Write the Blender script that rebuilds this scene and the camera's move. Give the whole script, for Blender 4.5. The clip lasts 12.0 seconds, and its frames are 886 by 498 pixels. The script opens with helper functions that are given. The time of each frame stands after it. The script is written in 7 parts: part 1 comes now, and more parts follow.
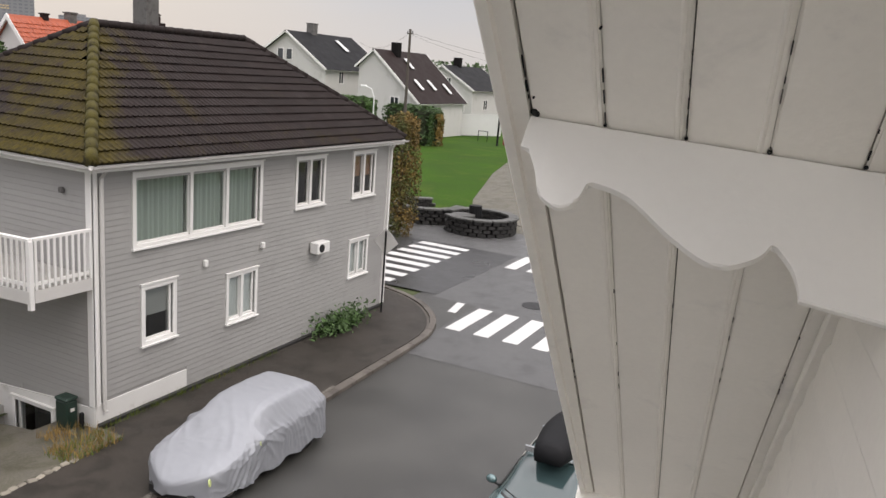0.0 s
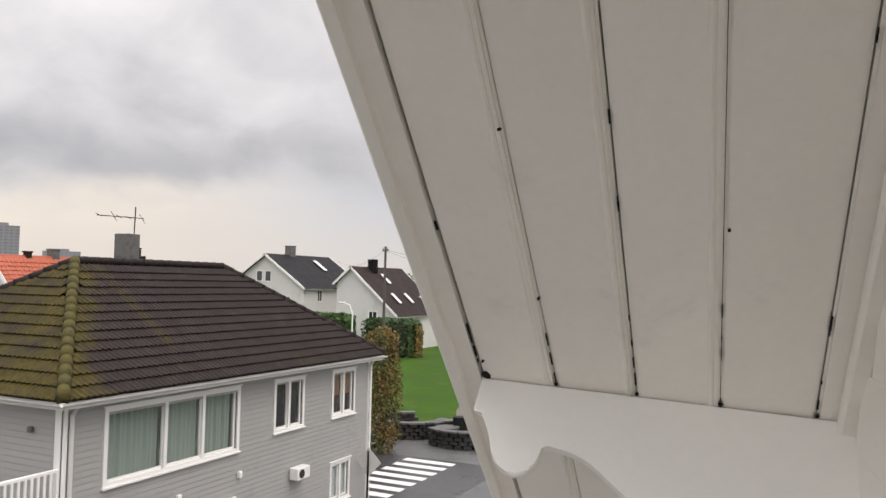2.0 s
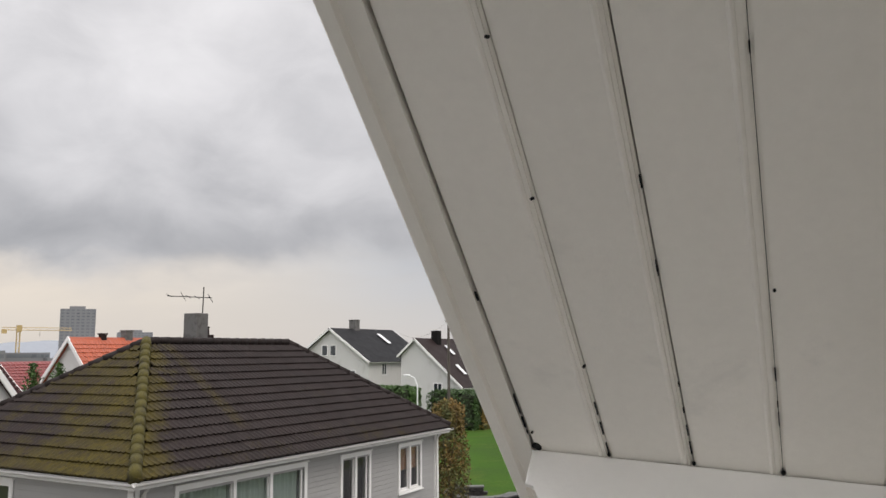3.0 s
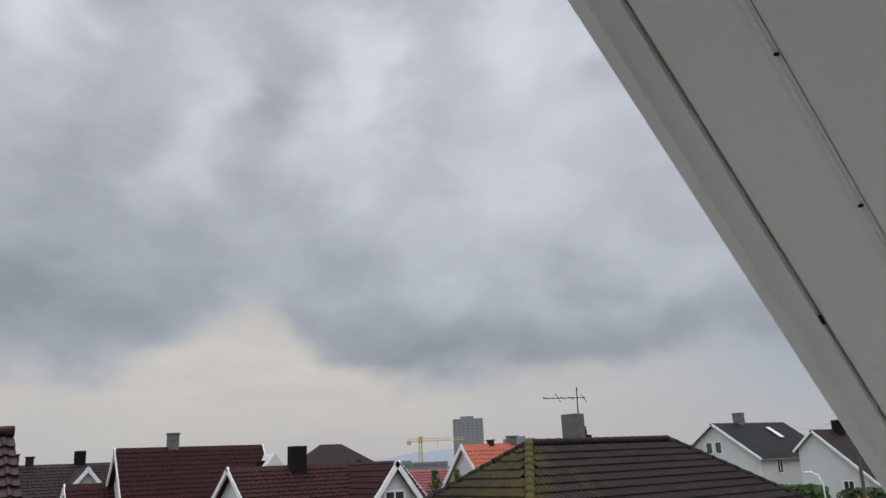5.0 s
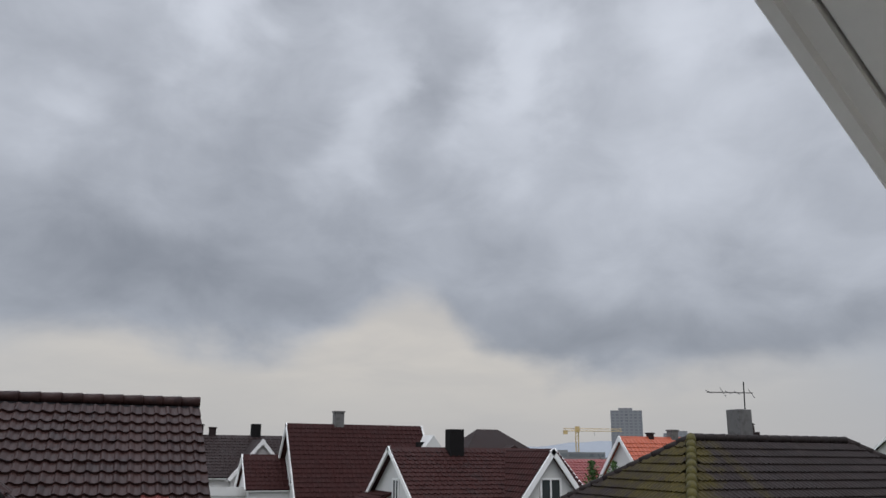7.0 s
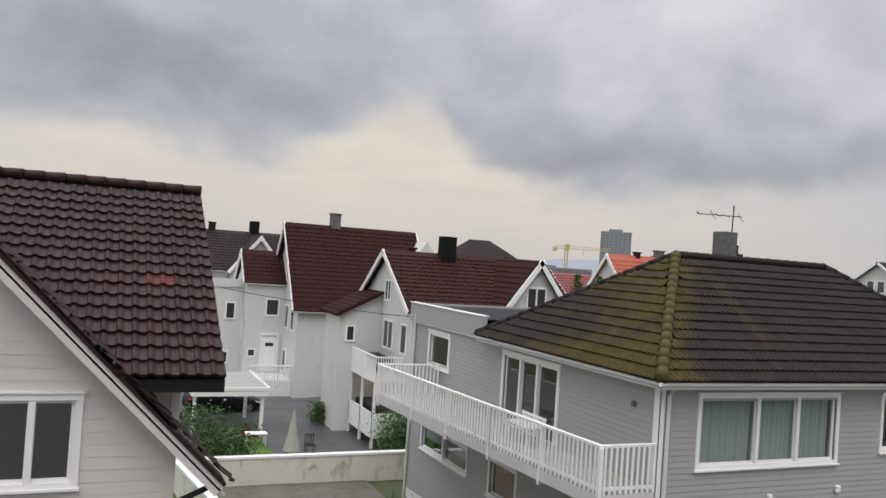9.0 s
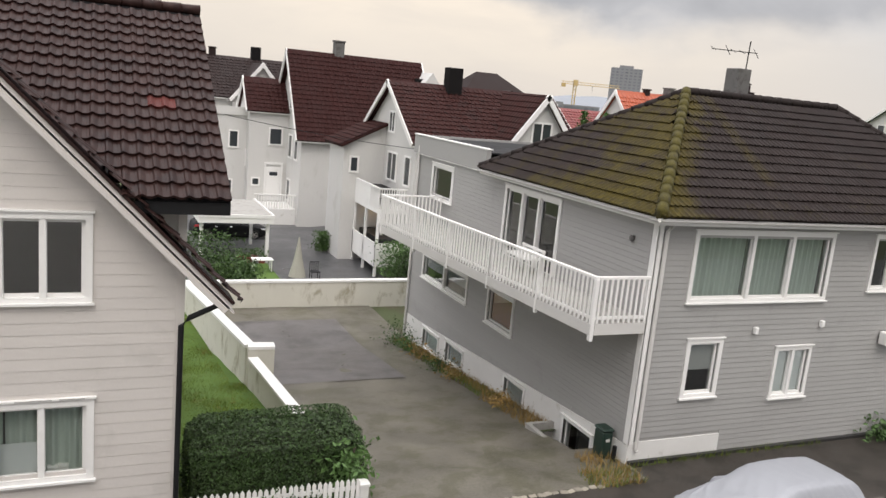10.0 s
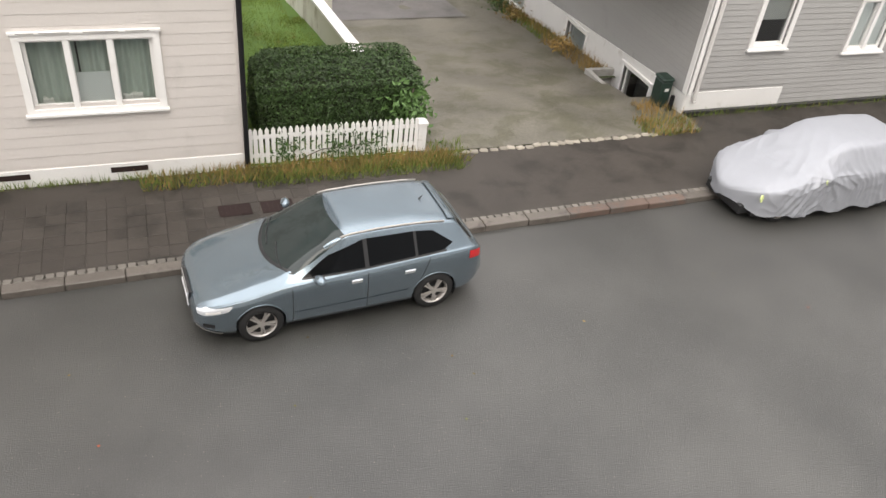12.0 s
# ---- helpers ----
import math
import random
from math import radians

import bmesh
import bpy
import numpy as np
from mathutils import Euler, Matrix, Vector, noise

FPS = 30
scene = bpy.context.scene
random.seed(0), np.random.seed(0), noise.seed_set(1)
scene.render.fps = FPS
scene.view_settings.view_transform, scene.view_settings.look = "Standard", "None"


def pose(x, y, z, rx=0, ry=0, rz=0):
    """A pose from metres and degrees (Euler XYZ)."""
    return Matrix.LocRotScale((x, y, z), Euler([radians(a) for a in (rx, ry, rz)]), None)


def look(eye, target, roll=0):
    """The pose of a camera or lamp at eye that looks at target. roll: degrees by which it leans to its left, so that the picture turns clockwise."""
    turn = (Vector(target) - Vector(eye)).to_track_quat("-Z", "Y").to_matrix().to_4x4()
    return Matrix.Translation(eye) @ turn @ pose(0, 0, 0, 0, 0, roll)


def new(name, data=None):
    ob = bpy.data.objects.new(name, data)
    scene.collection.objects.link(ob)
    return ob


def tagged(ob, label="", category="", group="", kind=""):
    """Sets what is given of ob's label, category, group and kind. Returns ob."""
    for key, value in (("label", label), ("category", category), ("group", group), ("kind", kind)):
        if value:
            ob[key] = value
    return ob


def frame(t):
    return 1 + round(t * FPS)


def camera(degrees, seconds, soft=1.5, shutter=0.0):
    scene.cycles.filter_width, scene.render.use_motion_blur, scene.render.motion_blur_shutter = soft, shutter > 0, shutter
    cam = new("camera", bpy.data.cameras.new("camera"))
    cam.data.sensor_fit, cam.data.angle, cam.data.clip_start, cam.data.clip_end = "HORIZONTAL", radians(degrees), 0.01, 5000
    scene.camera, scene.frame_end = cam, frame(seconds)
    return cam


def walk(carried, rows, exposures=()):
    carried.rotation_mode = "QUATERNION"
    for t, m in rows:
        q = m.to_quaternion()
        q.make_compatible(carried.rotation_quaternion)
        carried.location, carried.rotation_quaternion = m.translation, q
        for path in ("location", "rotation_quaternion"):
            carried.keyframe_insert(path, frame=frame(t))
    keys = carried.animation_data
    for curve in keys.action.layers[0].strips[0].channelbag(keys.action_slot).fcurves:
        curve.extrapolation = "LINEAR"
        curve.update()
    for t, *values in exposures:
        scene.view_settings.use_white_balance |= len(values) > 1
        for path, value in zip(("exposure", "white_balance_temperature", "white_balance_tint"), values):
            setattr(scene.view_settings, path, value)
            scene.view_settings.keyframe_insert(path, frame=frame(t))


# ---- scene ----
cam = camera(58.3, 12.0)
PATH = [
    (0, (-0.28, 0.148, 8.042), (1.478, 0.995, 7.602), 4.6),
    (0.5, (-0.276, 0.139, 8.064), (1.512, 0.984, 7.763), 4.0),
    (1, (-0.27, 0.134, 8.091), (1.538, 0.975, 7.945), 3.3),
    (1.5, (-0.264, 0.121, 8.116), (1.551, 0.962, 8.092), 2.3),
    (2, (-0.255, 0.111, 8.139), (1.555, 0.959, 8.222), 1.3),
    (2.5, (-0.246, 0.100, 8.158), (1.5410, 0.9791, 8.3380), 0.36),
    (4.5, (-0.262, 0.008, 8.046), (1.0261, 1.4586, 8.5298), -2.96),
    (5, (-0.283, -0.005, 8.051), (0.8123, 1.5861, 8.5718), -2.61),
    (5.5, (-0.290, -0.014, 8.050), (0.6432, 1.6710, 8.5884), -1.87),
    (6, (-0.290, -0.021, 8.045), (0.5351, 1.7187, 8.5861), -1.05),
    (6.5, (-0.287, -0.016, 8.045), (0.4781, 1.7542, 8.5746), -0.15),
    (8.5, (-0.338, -0.098, 7.874), (0.4384, 1.7342, 8.0794), 3.14),
    (9, (-0.336, -0.109, 7.844), (0.4617, 1.7244, 7.8774), 3.93),
    (9.5, (-0.338, -0.124, 7.795), (0.4702, 1.6986, 7.6334), 4.69),
    (10, (-0.344, -0.134, 7.773), (0.4618, 1.6570, 7.3946), 5.42),
    (10.5, (-0.345, -0.140, 7.860), (0.4335, 1.5980, 7.2497), 5.62),
    (11, (-0.334, -0.123, 7.872), (0.3993, 1.5380, 7.0326), 6.13),
    (11.5, (-0.343, -0.132, 7.876), (0.3340, 1.4389, 6.8394), 6.61),
    (12, (-0.357, -0.150, 7.863), (0.2616, 1.3265, 6.6642), 6.96),
]
walk(cam, [(t, look(eye, target, roll)) for t, eye, target, roll in PATH],
     exposures=[(0, -0.10, 7100, 13), (0.5, 0.10, 7100, 13), (1, 0.08, 7150, 13), (2.5, -0.08, 7100, 12), (4.5, -0.58, 6450, 9), (6.5, -0.70, 6250, 9), (8.5, -0.54, 6500, 10), (10, -0.02, 7050, 11), (11, 0.16, 7200, 11), (12, 0.40, 7250, 11)])

# ---- light ----
WARM = Vector((0.30, 0.95, 0.0)).normalized()
world = bpy.data.worlds.new("overcast_sky")
scene.world = world
world.use_nodes = True


class Nodes:
    """Short hands for building a node tree."""
    def __init__(self, tree):
        self.tree = tree

    def add(self, kind, **values):
        n = self.tree.nodes.new(kind)
        for key, value in values.items():
            setattr(n, key, value)
        return n

    def link(self, a, b):
        self.tree.links.new(a, b)

    def put(self, socket, value):
        if isinstance(value, bpy.types.NodeSocket):
            self.link(value, socket)
        else:
            socket.default_value = value

    def math(self, op, a, b=0.0, clamp=False):
        n = self.add("ShaderNodeMath", operation=op, use_clamp=clamp)
        self.put(n.inputs[0], a)
        self.put(n.inputs[1], b)
        return n.outputs[0]

    def step(self, x, lo, hi, to0=0.0, to1=1.0):
        n = self.add("ShaderNodeMapRange", interpolation_type="SMOOTHSTEP")
        for i, v in enumerate((x, lo, hi, to0, to1)):
            self.put(n.inputs[i], v)
        return n.outputs[0]

    def mix(self, fac, a, b, blend="MIX"):
        n = self.add("ShaderNodeMix", data_type="RGBA", blend_type=blend)
        self.put(n.inputs[0], fac)
        for s, v in ((n.inputs[6], a), (n.inputs[7], b)):
            self.put(s, v if isinstance(v, bpy.types.NodeSocket) else (*v, 1.0))
        return n.outputs[2]

    def noise(self, vec, scale, detail=4.0, rough=0.55, dist=0.0):
        n = self.add("ShaderNodeTexNoise")
        if vec is not None:
            self.link(vec, n.inputs["Vector"])
        n.inputs["Scale"].default_value, n.inputs["Detail"].default_value = scale, detail
        n.inputs["Roughness"].default_value, n.inputs["Distortion"].default_value = rough, dist
        return n.outputs["Fac"]

    def mapping(self, vec, scale=(1, 1, 1), loc=(0, 0, 0), rot=(0, 0, 0)):
        n = self.add("ShaderNodeMapping")
        self.link(vec, n.inputs[0])
        n.inputs["Scale"].default_value, n.inputs["Location"].default_value = scale, loc
        n.inputs["Rotation"].default_value = rot
        return n.outputs[0]


# the larger clouds: bearing, height, their two reaches, and how much lighter or darker they are
CLOUDS = [(0.07, 0.52, 0.06, 0.09, 0.55), (0.15, 0.56, 0.05, 0.06, 0.35), (0.29, 0.40, 0.05, 0.09, 0.32), (-0.065, 0.377, 0.05, 0.05, 0.25),
          (0.516, 0.50, 0.04, 0.06, 0.40), (0.735, 0.53, 0.10, 0.08, 0.50), (0.48, 0.41, 0.05, 0.08, 0.28), (0.72, 0.34, 0.14, 0.08, 0.22),
          (0.0, 0.20, 0.22, 0.065, -0.40), (0.22, 0.25, 0.16, 0.08, -0.22), (0.46, 0.20, 0.10, 0.06, -0.18), (0.60, 0.14, 0.16, 0.05, -0.34),
          (0.88, 0.165, 0.14, 0.045, -0.30), (0.37, 0.49, 0.05, 0.10, -0.25), (0.80, 0.49, 0.04, 0.05, -0.28)]


def build_sky():
    t = world.node_tree
    t.nodes.clear()
    k = Nodes(t)
    co = k.add("ShaderNodeTexCoord").outputs["Generated"]
    sep = k.add("ShaderNodeSeparateXYZ")
    k.link(co, sep.inputs[0])
    x, y, z = sep.outputs
    # bearing and height of each way of looking, pushed about by noise so that the clouds have ragged shapes
    az = k.math("ARCTAN2", x, y)
    el = k.math("ARCSINE", z)
    plan = k.add("ShaderNodeCombineXYZ")
    k.link(k.math("MULTIPLY", az, 1.0), plan.inputs[0])
    k.link(k.math("MULTIPLY", el, 1.5), plan.inputs[1])
    plan = plan.outputs[0]
    push1 = k.math("SUBTRACT", k.noise(k.mapping(plan, loc=(3.1, 0.4, 0)), 5.0, 5.0, 0.52, 0.2), 0.5)
    push2 = k.math("SUBTRACT", k.noise(k.mapping(plan, loc=(8.7, 5.2, 2)), 5.0, 5.0, 0.52, 0.2), 0.5)
    wa = k.math("ADD", az, k.math("MULTIPLY", push1, 0.30))
    we = k.math("ADD", el, k.math("MULTIPLY", push2, 0.24))
    big = k.noise(k.mapping(plan, loc=(2.35, 0.7, 0)), 2.2, 4.0, 0.5, 0.3)
    fine = k.noise(k.mapping(plan, loc=(7.3, 2.2, 1)), 9.0, 5.0, 0.55, 0.4)
    cloud = k.math("ADD", 0.40, k.math("ADD", k.math("MULTIPLY", k.math("SUBTRACT", big, 0.5), 0.9), k.math("MULTIPLY", k.math("SUBTRACT", fine, 0.5), 0.6)))
    cloud = k.math("ADD", cloud, k.step(el, 0.20, 0.60, 0.0, 0.22))
    for a, e, ra, re_, amount in CLOUDS:
        d = k.math("ADD", k.math("POWER", k.math("DIVIDE", k.math("SUBTRACT", wa, a), ra), 2.0), k.math("POWER", k.math("DIVIDE", k.math("SUBTRACT", we, e), re_), 2.0))
        cloud = k.math("ADD", cloud, k.math("MULTIPLY", k.math("EXPONENT", k.math("MULTIPLY", d, -1.0)), amount * (1.35 if amount > 0 else 0.8)))
    body = k.mix(k.step(cloud, -0.45, 1.45), (0.34, 0.36, 0.41), (1.12, 1.15, 1.24))
    # clear strip under the cloud bank, warm towards the low sun
    warm = k.add("ShaderNodeVectorMath", operation="DOT_PRODUCT")
    k.link(co, warm.inputs[0])
    warm.inputs[1].default_value = WARM
    w = k.step(warm.outputs["Value"], 0.70, 0.985)
    low = k.mix(w, (0.60, 0.67, 0.79), (1.03, 0.95, 0.86))
    veil = k.noise(k.mapping(plan, scale=(1, 2.6, 1), loc=(4.4, 1.3, 5)), 5.0, 6.0, 0.55, 0.3)
    low = k.mix(k.step(veil, 0.34, 0.66, 0.30, 0.0), low, (0.70, 0.68, 0.68))
    low = k.mix(k.step(el, 0.0, 0.13, 0.75, 0.0), low, (0.76, 0.74, 0.74))
    gap = k.math("EXPONENT", k.math("MULTIPLY", k.math("POWER", k.math("DIVIDE", k.math("SUBTRACT", wa, 0.36), 0.13), 2.0), -1.0))
    rim = k.math("ADD", k.step(az, 0.40, 0.56, 0.128, 0.088), k.math("MULTIPLY", gap, 0.062))
    rim = k.math("ADD", rim, k.step(az, 0.66, 0.80, 0.0, 0.035))
    edge = k.math("SUBTRACT", k.math("ADD", el, k.math("ADD", k.math("MULTIPLY", push2, 0.13), k.math("MULTIPLY", push1, 0.05))), rim)
    strip = k.step(edge, -0.040, 0.022, 1.0, 0.0)
    colour = k.mix(strip, body, low)
    # the overcast brightens overhead and towards the hidden sun behind
    lift = k.math("ADD", k.math("MULTIPLY", k.step(z, 0.56, 0.90), 2.6), k.math("MULTIPLY", k.step(k.math("SUBTRACT", k.math("MULTIPLY", x, -0.96), k.math("MULTIPLY", y, 0.28)), 0.15, 0.80), 0.9))
    gain = k.math("ADD", lift, 1.0)
    sky = k.add("ShaderNodeTexSky", sky_type="NISHITA", sun_disc=False)
    sky.sun_elevation, sky.sun_rotation = radians(38), radians(185)
    bg1, bg2 = k.add("ShaderNodeBackground"), k.add("ShaderNodeBackground")
    k.link(colour, bg1.inputs[0])
    k.link(k.math("MULTIPLY", gain, 0.92), bg1.inputs[1])
    k.link(sky.outputs[0], bg2.inputs[0])
    bg2.inputs[1].default_value = 0.006
    total = k.add("ShaderNodeAddShader")
    k.link(bg1.outputs[0], total.inputs[0])
    k.link(bg2.outputs[0], total.inputs[1])
    out = k.add("ShaderNodeOutputWorld")
    k.link(total.outputs[0], out.inputs[0])


build_sky()
sun = new("sun", bpy.data.lights.new("sun", "SUN"))
sun.data.energy, sun.data.angle, sun.data.color = 1.05, radians(35), (1.0, 0.97, 0.93)
sun.matrix_world = look((0, 0, 30), (0.15, 0.8, 29.0))


# ---- materials ----
def material(name, colour, rough=0.7, vary=0.12, scale=1.2, grain=40.0, bump=0.15, metal=0.0, second=None, patch=0.5,
             island=0.0, spec=0.5, stretch=(1, 1, 1), coat=0.0, wet=0.0):
    """A surface with a base colour, large and fine mottling, a second colour in patches, and fine relief."""
    m = bpy.data.materials.new(name)
    m.use_nodes = True
    k = Nodes(m.node_tree)
    b = m.node_tree.nodes["Principled BSDF"]
    co = k.add("ShaderNodeNewGeometry").outputs["Position"]
    vec = k.mapping(co, scale=stretch)
    n1 = k.noise(vec, scale, 5.0, 0.6)
    n2 = k.noise(vec, grain, 3.0, 0.6)
    f = k.math("ADD", k.math("MULTIPLY", k.math("SUBTRACT", n1, 0.5), 2.2 * vary), k.math("MULTIPLY", k.math("SUBTRACT", n2, 0.5), 1.4 * vary))
    if island:
        r = k.add("ShaderNodeObjectInfo").outputs["Random"]
        f = k.math("ADD", f, k.math("MULTIPLY", k.math("SUBTRACT", r, 0.5), island))
        g = k.add("ShaderNodeNewGeometry").outputs["Random Per Island"]
        f = k.math("ADD", f, k.math("MULTIPLY", k.math("SUBTRACT", g, 0.5), island))
    v = k.math("ADD", f, 1.0)
    base = (*colour, 1.0)
    col = None
    if second:
        n3 = k.noise(k.mapping(vec, loc=(5, 9, 2)), scale * 1.7, 6.0, 0.65, 0.4)
        col = k.mix(k.step(n3, patch, patch + 0.16), colour, second)
    tint = k.add("ShaderNodeMix", data_type="RGBA", blend_type="MULTIPLY")
    tint.inputs[0].default_value = 1.0
    if col is None:
        tint.inputs[6].default_value = base
    else:
        k.link(col, tint.inputs[6])
    grey = k.add("ShaderNodeCombineColor")
    for i in range(3):
        k.link(v, grey.inputs[i])
    k.link(grey.outputs[0], tint.inputs[7])
    k.link(tint.outputs[2], b.inputs["Base Color"])
    b.inputs["Metallic"].default_value = metal
    b.inputs["Specular IOR Level"].default_value = spec
    b.inputs["Coat Weight"].default_value = coat
    b.inputs["Coat Roughness"].default_value = 0.06
    k.link(k.math("ADD", k.math("MULTIPLY", k.math("SUBTRACT", n1, 0.5), 0.35 + wet), rough, True), b.inputs["Roughness"])
    if bump:
        bp = k.add("ShaderNodeBump")
        bp.inputs["Strength"].default_value = bump
        bp.inputs["Distance"].default_value = 0.01
        k.link(n2, bp.inputs["Height"])
        k.link(bp.outputs[0], b.inputs["Normal"])
    return m


def glass_material(name, tint=(0.8, 0.86, 0.86), rough=0.02):
    m = bpy.data.materials.new(name)
    m.use_nodes = True
    k = Nodes(m.node_tree)
    m.node_tree.nodes.remove(m.node_tree.nodes["Principled BSDF"])
    clear = k.add("ShaderNodeBsdfTransparent")
    clear.inputs[0].default_value = (*tint, 1)
    gloss = k.add("ShaderNodeBsdfGlossy")
    gloss.inputs["Roughness"].default_value = rough
    fres = k.add("ShaderNodeFresnel")
    fres.inputs[0].default_value = 1.5
    co = k.add("ShaderNodeNewGeometry").outputs["Position"]
    bp = k.add("ShaderNodeBump")
    bp.inputs["Strength"].default_value = 0.03
    k.link(k.noise(co, 1.3, 2.0), bp.inputs["Height"])
    k.link(bp.outputs[0], gloss.inputs["Normal"])
    mix = k.add("ShaderNodeMixShader")
    k.link(k.math("ADD", k.math("MULTIPLY", fres.outputs[0], 1.9), 0.05, True), mix.inputs[0])
    k.link(clear.outputs[0], mix.inputs[1])
    k.link(gloss.outputs[0], mix.inputs[2])
    k.link(mix.outputs[0], m.node_tree.nodes["Material Output"].inputs[0])
    return m


M_SIDING = material("grey_painted_siding", (0.34, 0.335, 0.325), 0.6, 0.05, 0.7, 25, 0.08, island=0.05, second=(0.31, 0.305, 0.295), patch=0.55)
M_CREAM = material("pale_painted_siding", (0.575, 0.54, 0.51), 0.6, 0.05, 0.8, 25, 0.08, island=0.05, second=(0.53, 0.50, 0.47), patch=0.55)
M_WHITE = material("white_paint", (0.78, 0.77, 0.75), 0.5, 0.04, 1.5, 30, 0.06, second=(0.70, 0.69, 0.66), patch=0.6)
M_WHITEWALL = material("white_wall_paint", (0.58, 0.57, 0.55), 0.6, 0.05, 0.6, 14, 0.1, second=(0.50, 0.49, 0.46), patch=0.55, stretch=(1, 1, 0.4))
M_OLDPAINT = material("old_white_paint", (0.88, 0.85, 0.795), 0.55, 0.05, 3.0, 60, 0.12, second=(0.80, 0.775, 0.73), patch=0.56, island=0.03)
M_BRACKET = material("fresh_white_paint", (0.90, 0.885, 0.85), 0.45, 0.03, 3.0, 50, 0.06)
M_CEMENT = material("white_foundation_render", (0.70, 0.69, 0.67), 0.85, 0.08, 1.3, 40, 0.3, second=(0.52, 0.50, 0.46), patch=0.6)
M_GREYFOUND = material("grey_concrete", (0.34, 0.33, 0.31), 0.85, 0.12, 1.3, 40, 0.3, second=(0.26, 0.25, 0.23), patch=0.5)
M_ROOFTILE = material("weathered_brown_roof_tile", (0.020, 0.0145, 0.0135), 0.7, 0.2, 1.4, 30, 0.25, island=0.22, second=(0.030, 0.022, 0.020), patch=0.55, spec=0.2)
def mossy_roof(name, hip, way, reach_front, reach_side):
    """Brown tile with moss that thins out away from the line of a hip; hip and way are a point and a direction in plan."""
    m = material(name, (0.0195, 0.0132, 0.0122), 0.7, 0.25, 1.4, 30, 0.3, island=0.28, second=(0.030, 0.022, 0.020), patch=0.55, spec=0.2)
    k = Nodes(m.node_tree)
    b = m.node_tree.nodes["Principled BSDF"]
    old = b.inputs["Base Color"].links[0].from_socket
    co = k.add("ShaderNodeNewGeometry").outputs["Position"]
    sep = k.add("ShaderNodeSeparateXYZ")
    k.link(co, sep.inputs[0])
    d = k.math("SUBTRACT", k.math("MULTIPLY", k.math("SUBTRACT", sep.outputs[0], hip[0]), way[1]), k.math("MULTIPLY", k.math("SUBTRACT", sep.outputs[1], hip[1]), way[0]))
    near = k.math("ADD", k.step(d, 0.0, reach_front, 1.0, 0.0), k.step(d, -reach_side, 0.0, -0.85, 0.0))
    n1 = k.noise(k.mapping(co, loc=(1, 4, 2)), 1.1, 6.0, 0.65, 0.3)
    n2 = k.noise(co, 9.0, 5.0, 0.7)
    n = k.math("ADD", k.math("MULTIPLY", n1, 1.05), k.math("MULTIPLY", n2, 1.05))
    low = k.step(sep.outputs[2], 5.7, 6.6, 0.16, 0.0)
    f = k.step(k.math("ADD", n, k.math("ADD", k.math("MULTIPLY", near, 0.44), low)), 1.20, 1.52)
    # a thin green streak on the brown side, where water runs off the ridge
    run = k.math("ABSOLUTE", k.math("SUBTRACT", k.math("SUBTRACT", d, 1.75), k.math("MULTIPLY", k.math("SUBTRACT", sep.outputs[2], 7.0), -0.9)))
    streak = k.math("MULTIPLY", k.step(k.math("ADD", run, k.math("MULTIPLY", n2, 0.25)), 0.16, 0.34, 0.35, 0.0), k.step(sep.outputs[2], 6.3, 6.6))
    tint = k.mix(k.step(n2, 0.35, 0.65), (0.070, 0.053, 0.005), (0.030, 0.023, 0.006))
    k.link(k.mix(k.math("MAXIMUM", f, streak), old, tint), b.inputs["Base Color"])
    return m


M_MOSSTILE = material("mossy_roof_tile", (0.022, 0.017, 0.008), 0.88, 0.3, 1.6, 30, 0.4, island=0.3, second=(0.060, 0.050, 0.005), patch=0.50, spec=0.10)
M_MOSS = material("moss", (0.062, 0.052, 0.008), 0.95, 0.4, 3.0, 40, 0.9, second=(0.030, 0.025, 0.011), patch=0.5)
M_REDTILE = material("red_brown_roof_tile", (0.036, 0.0125, 0.011), 0.7, 0.15, 1.2, 25, 0.2, island=0.22, second=(0.030, 0.014, 0.013), patch=0.5, spec=0.12)
M_NEARTILE = material("brown_clay_tile", (0.032, 0.0158, 0.0138), 0.42, 0.18, 1.5, 35, 0.2, island=0.25, second=(0.022, 0.0125, 0.012), patch=0.5, spec=0.16)
M_DARKRED = material("dark_red_roof", (0.030, 0.009, 0.008), 0.75, 0.12, 0.9, 20, 0.2, island=0.15, spec=0.15)
M_SOFTRED = material("newer_red_tile", (0.10, 0.026, 0.022), 0.5, 0.15, 1.5, 35, 0.2, island=0.3, spec=0.15)
M_BRIGHTRED = material("bright_red_roof", (0.19, 0.035, 0.032), 0.5, 0.1, 0.9, 20, 0.2, island=0.1)
M_ORANGE = material("orange_roof_tile", (0.36, 0.075, 0.03), 0.55, 0.1, 0.9, 20, 0.2, island=0.1)
M_SLATE = material("dark_grey_roof", (0.014, 0.014, 0.0155), 0.6, 0.15, 0.9, 20, 0.2, island=0.15, spec=0.15)
M_BROWNROOF = material("brown_roof", (0.026, 0.0165, 0.0155), 0.6, 0.15, 0.9, 20, 0.2, island=0.15, spec=0.15)
M_BLACK = material("black_metal", (0.012, 0.012, 0.013), 0.6, 0.1, 2, 30, 0.05, spec=0.2)
M_SOOT = material("sooty_black_brick", (0.012, 0.011, 0.011), 0.85, 0.3, 3, 25, 0.4, spec=0.1)
M_GUTTER = material("grey_white_gutter", (0.58, 0.565, 0.545), 0.45, 0.08, 1.5, 30, 0.05)
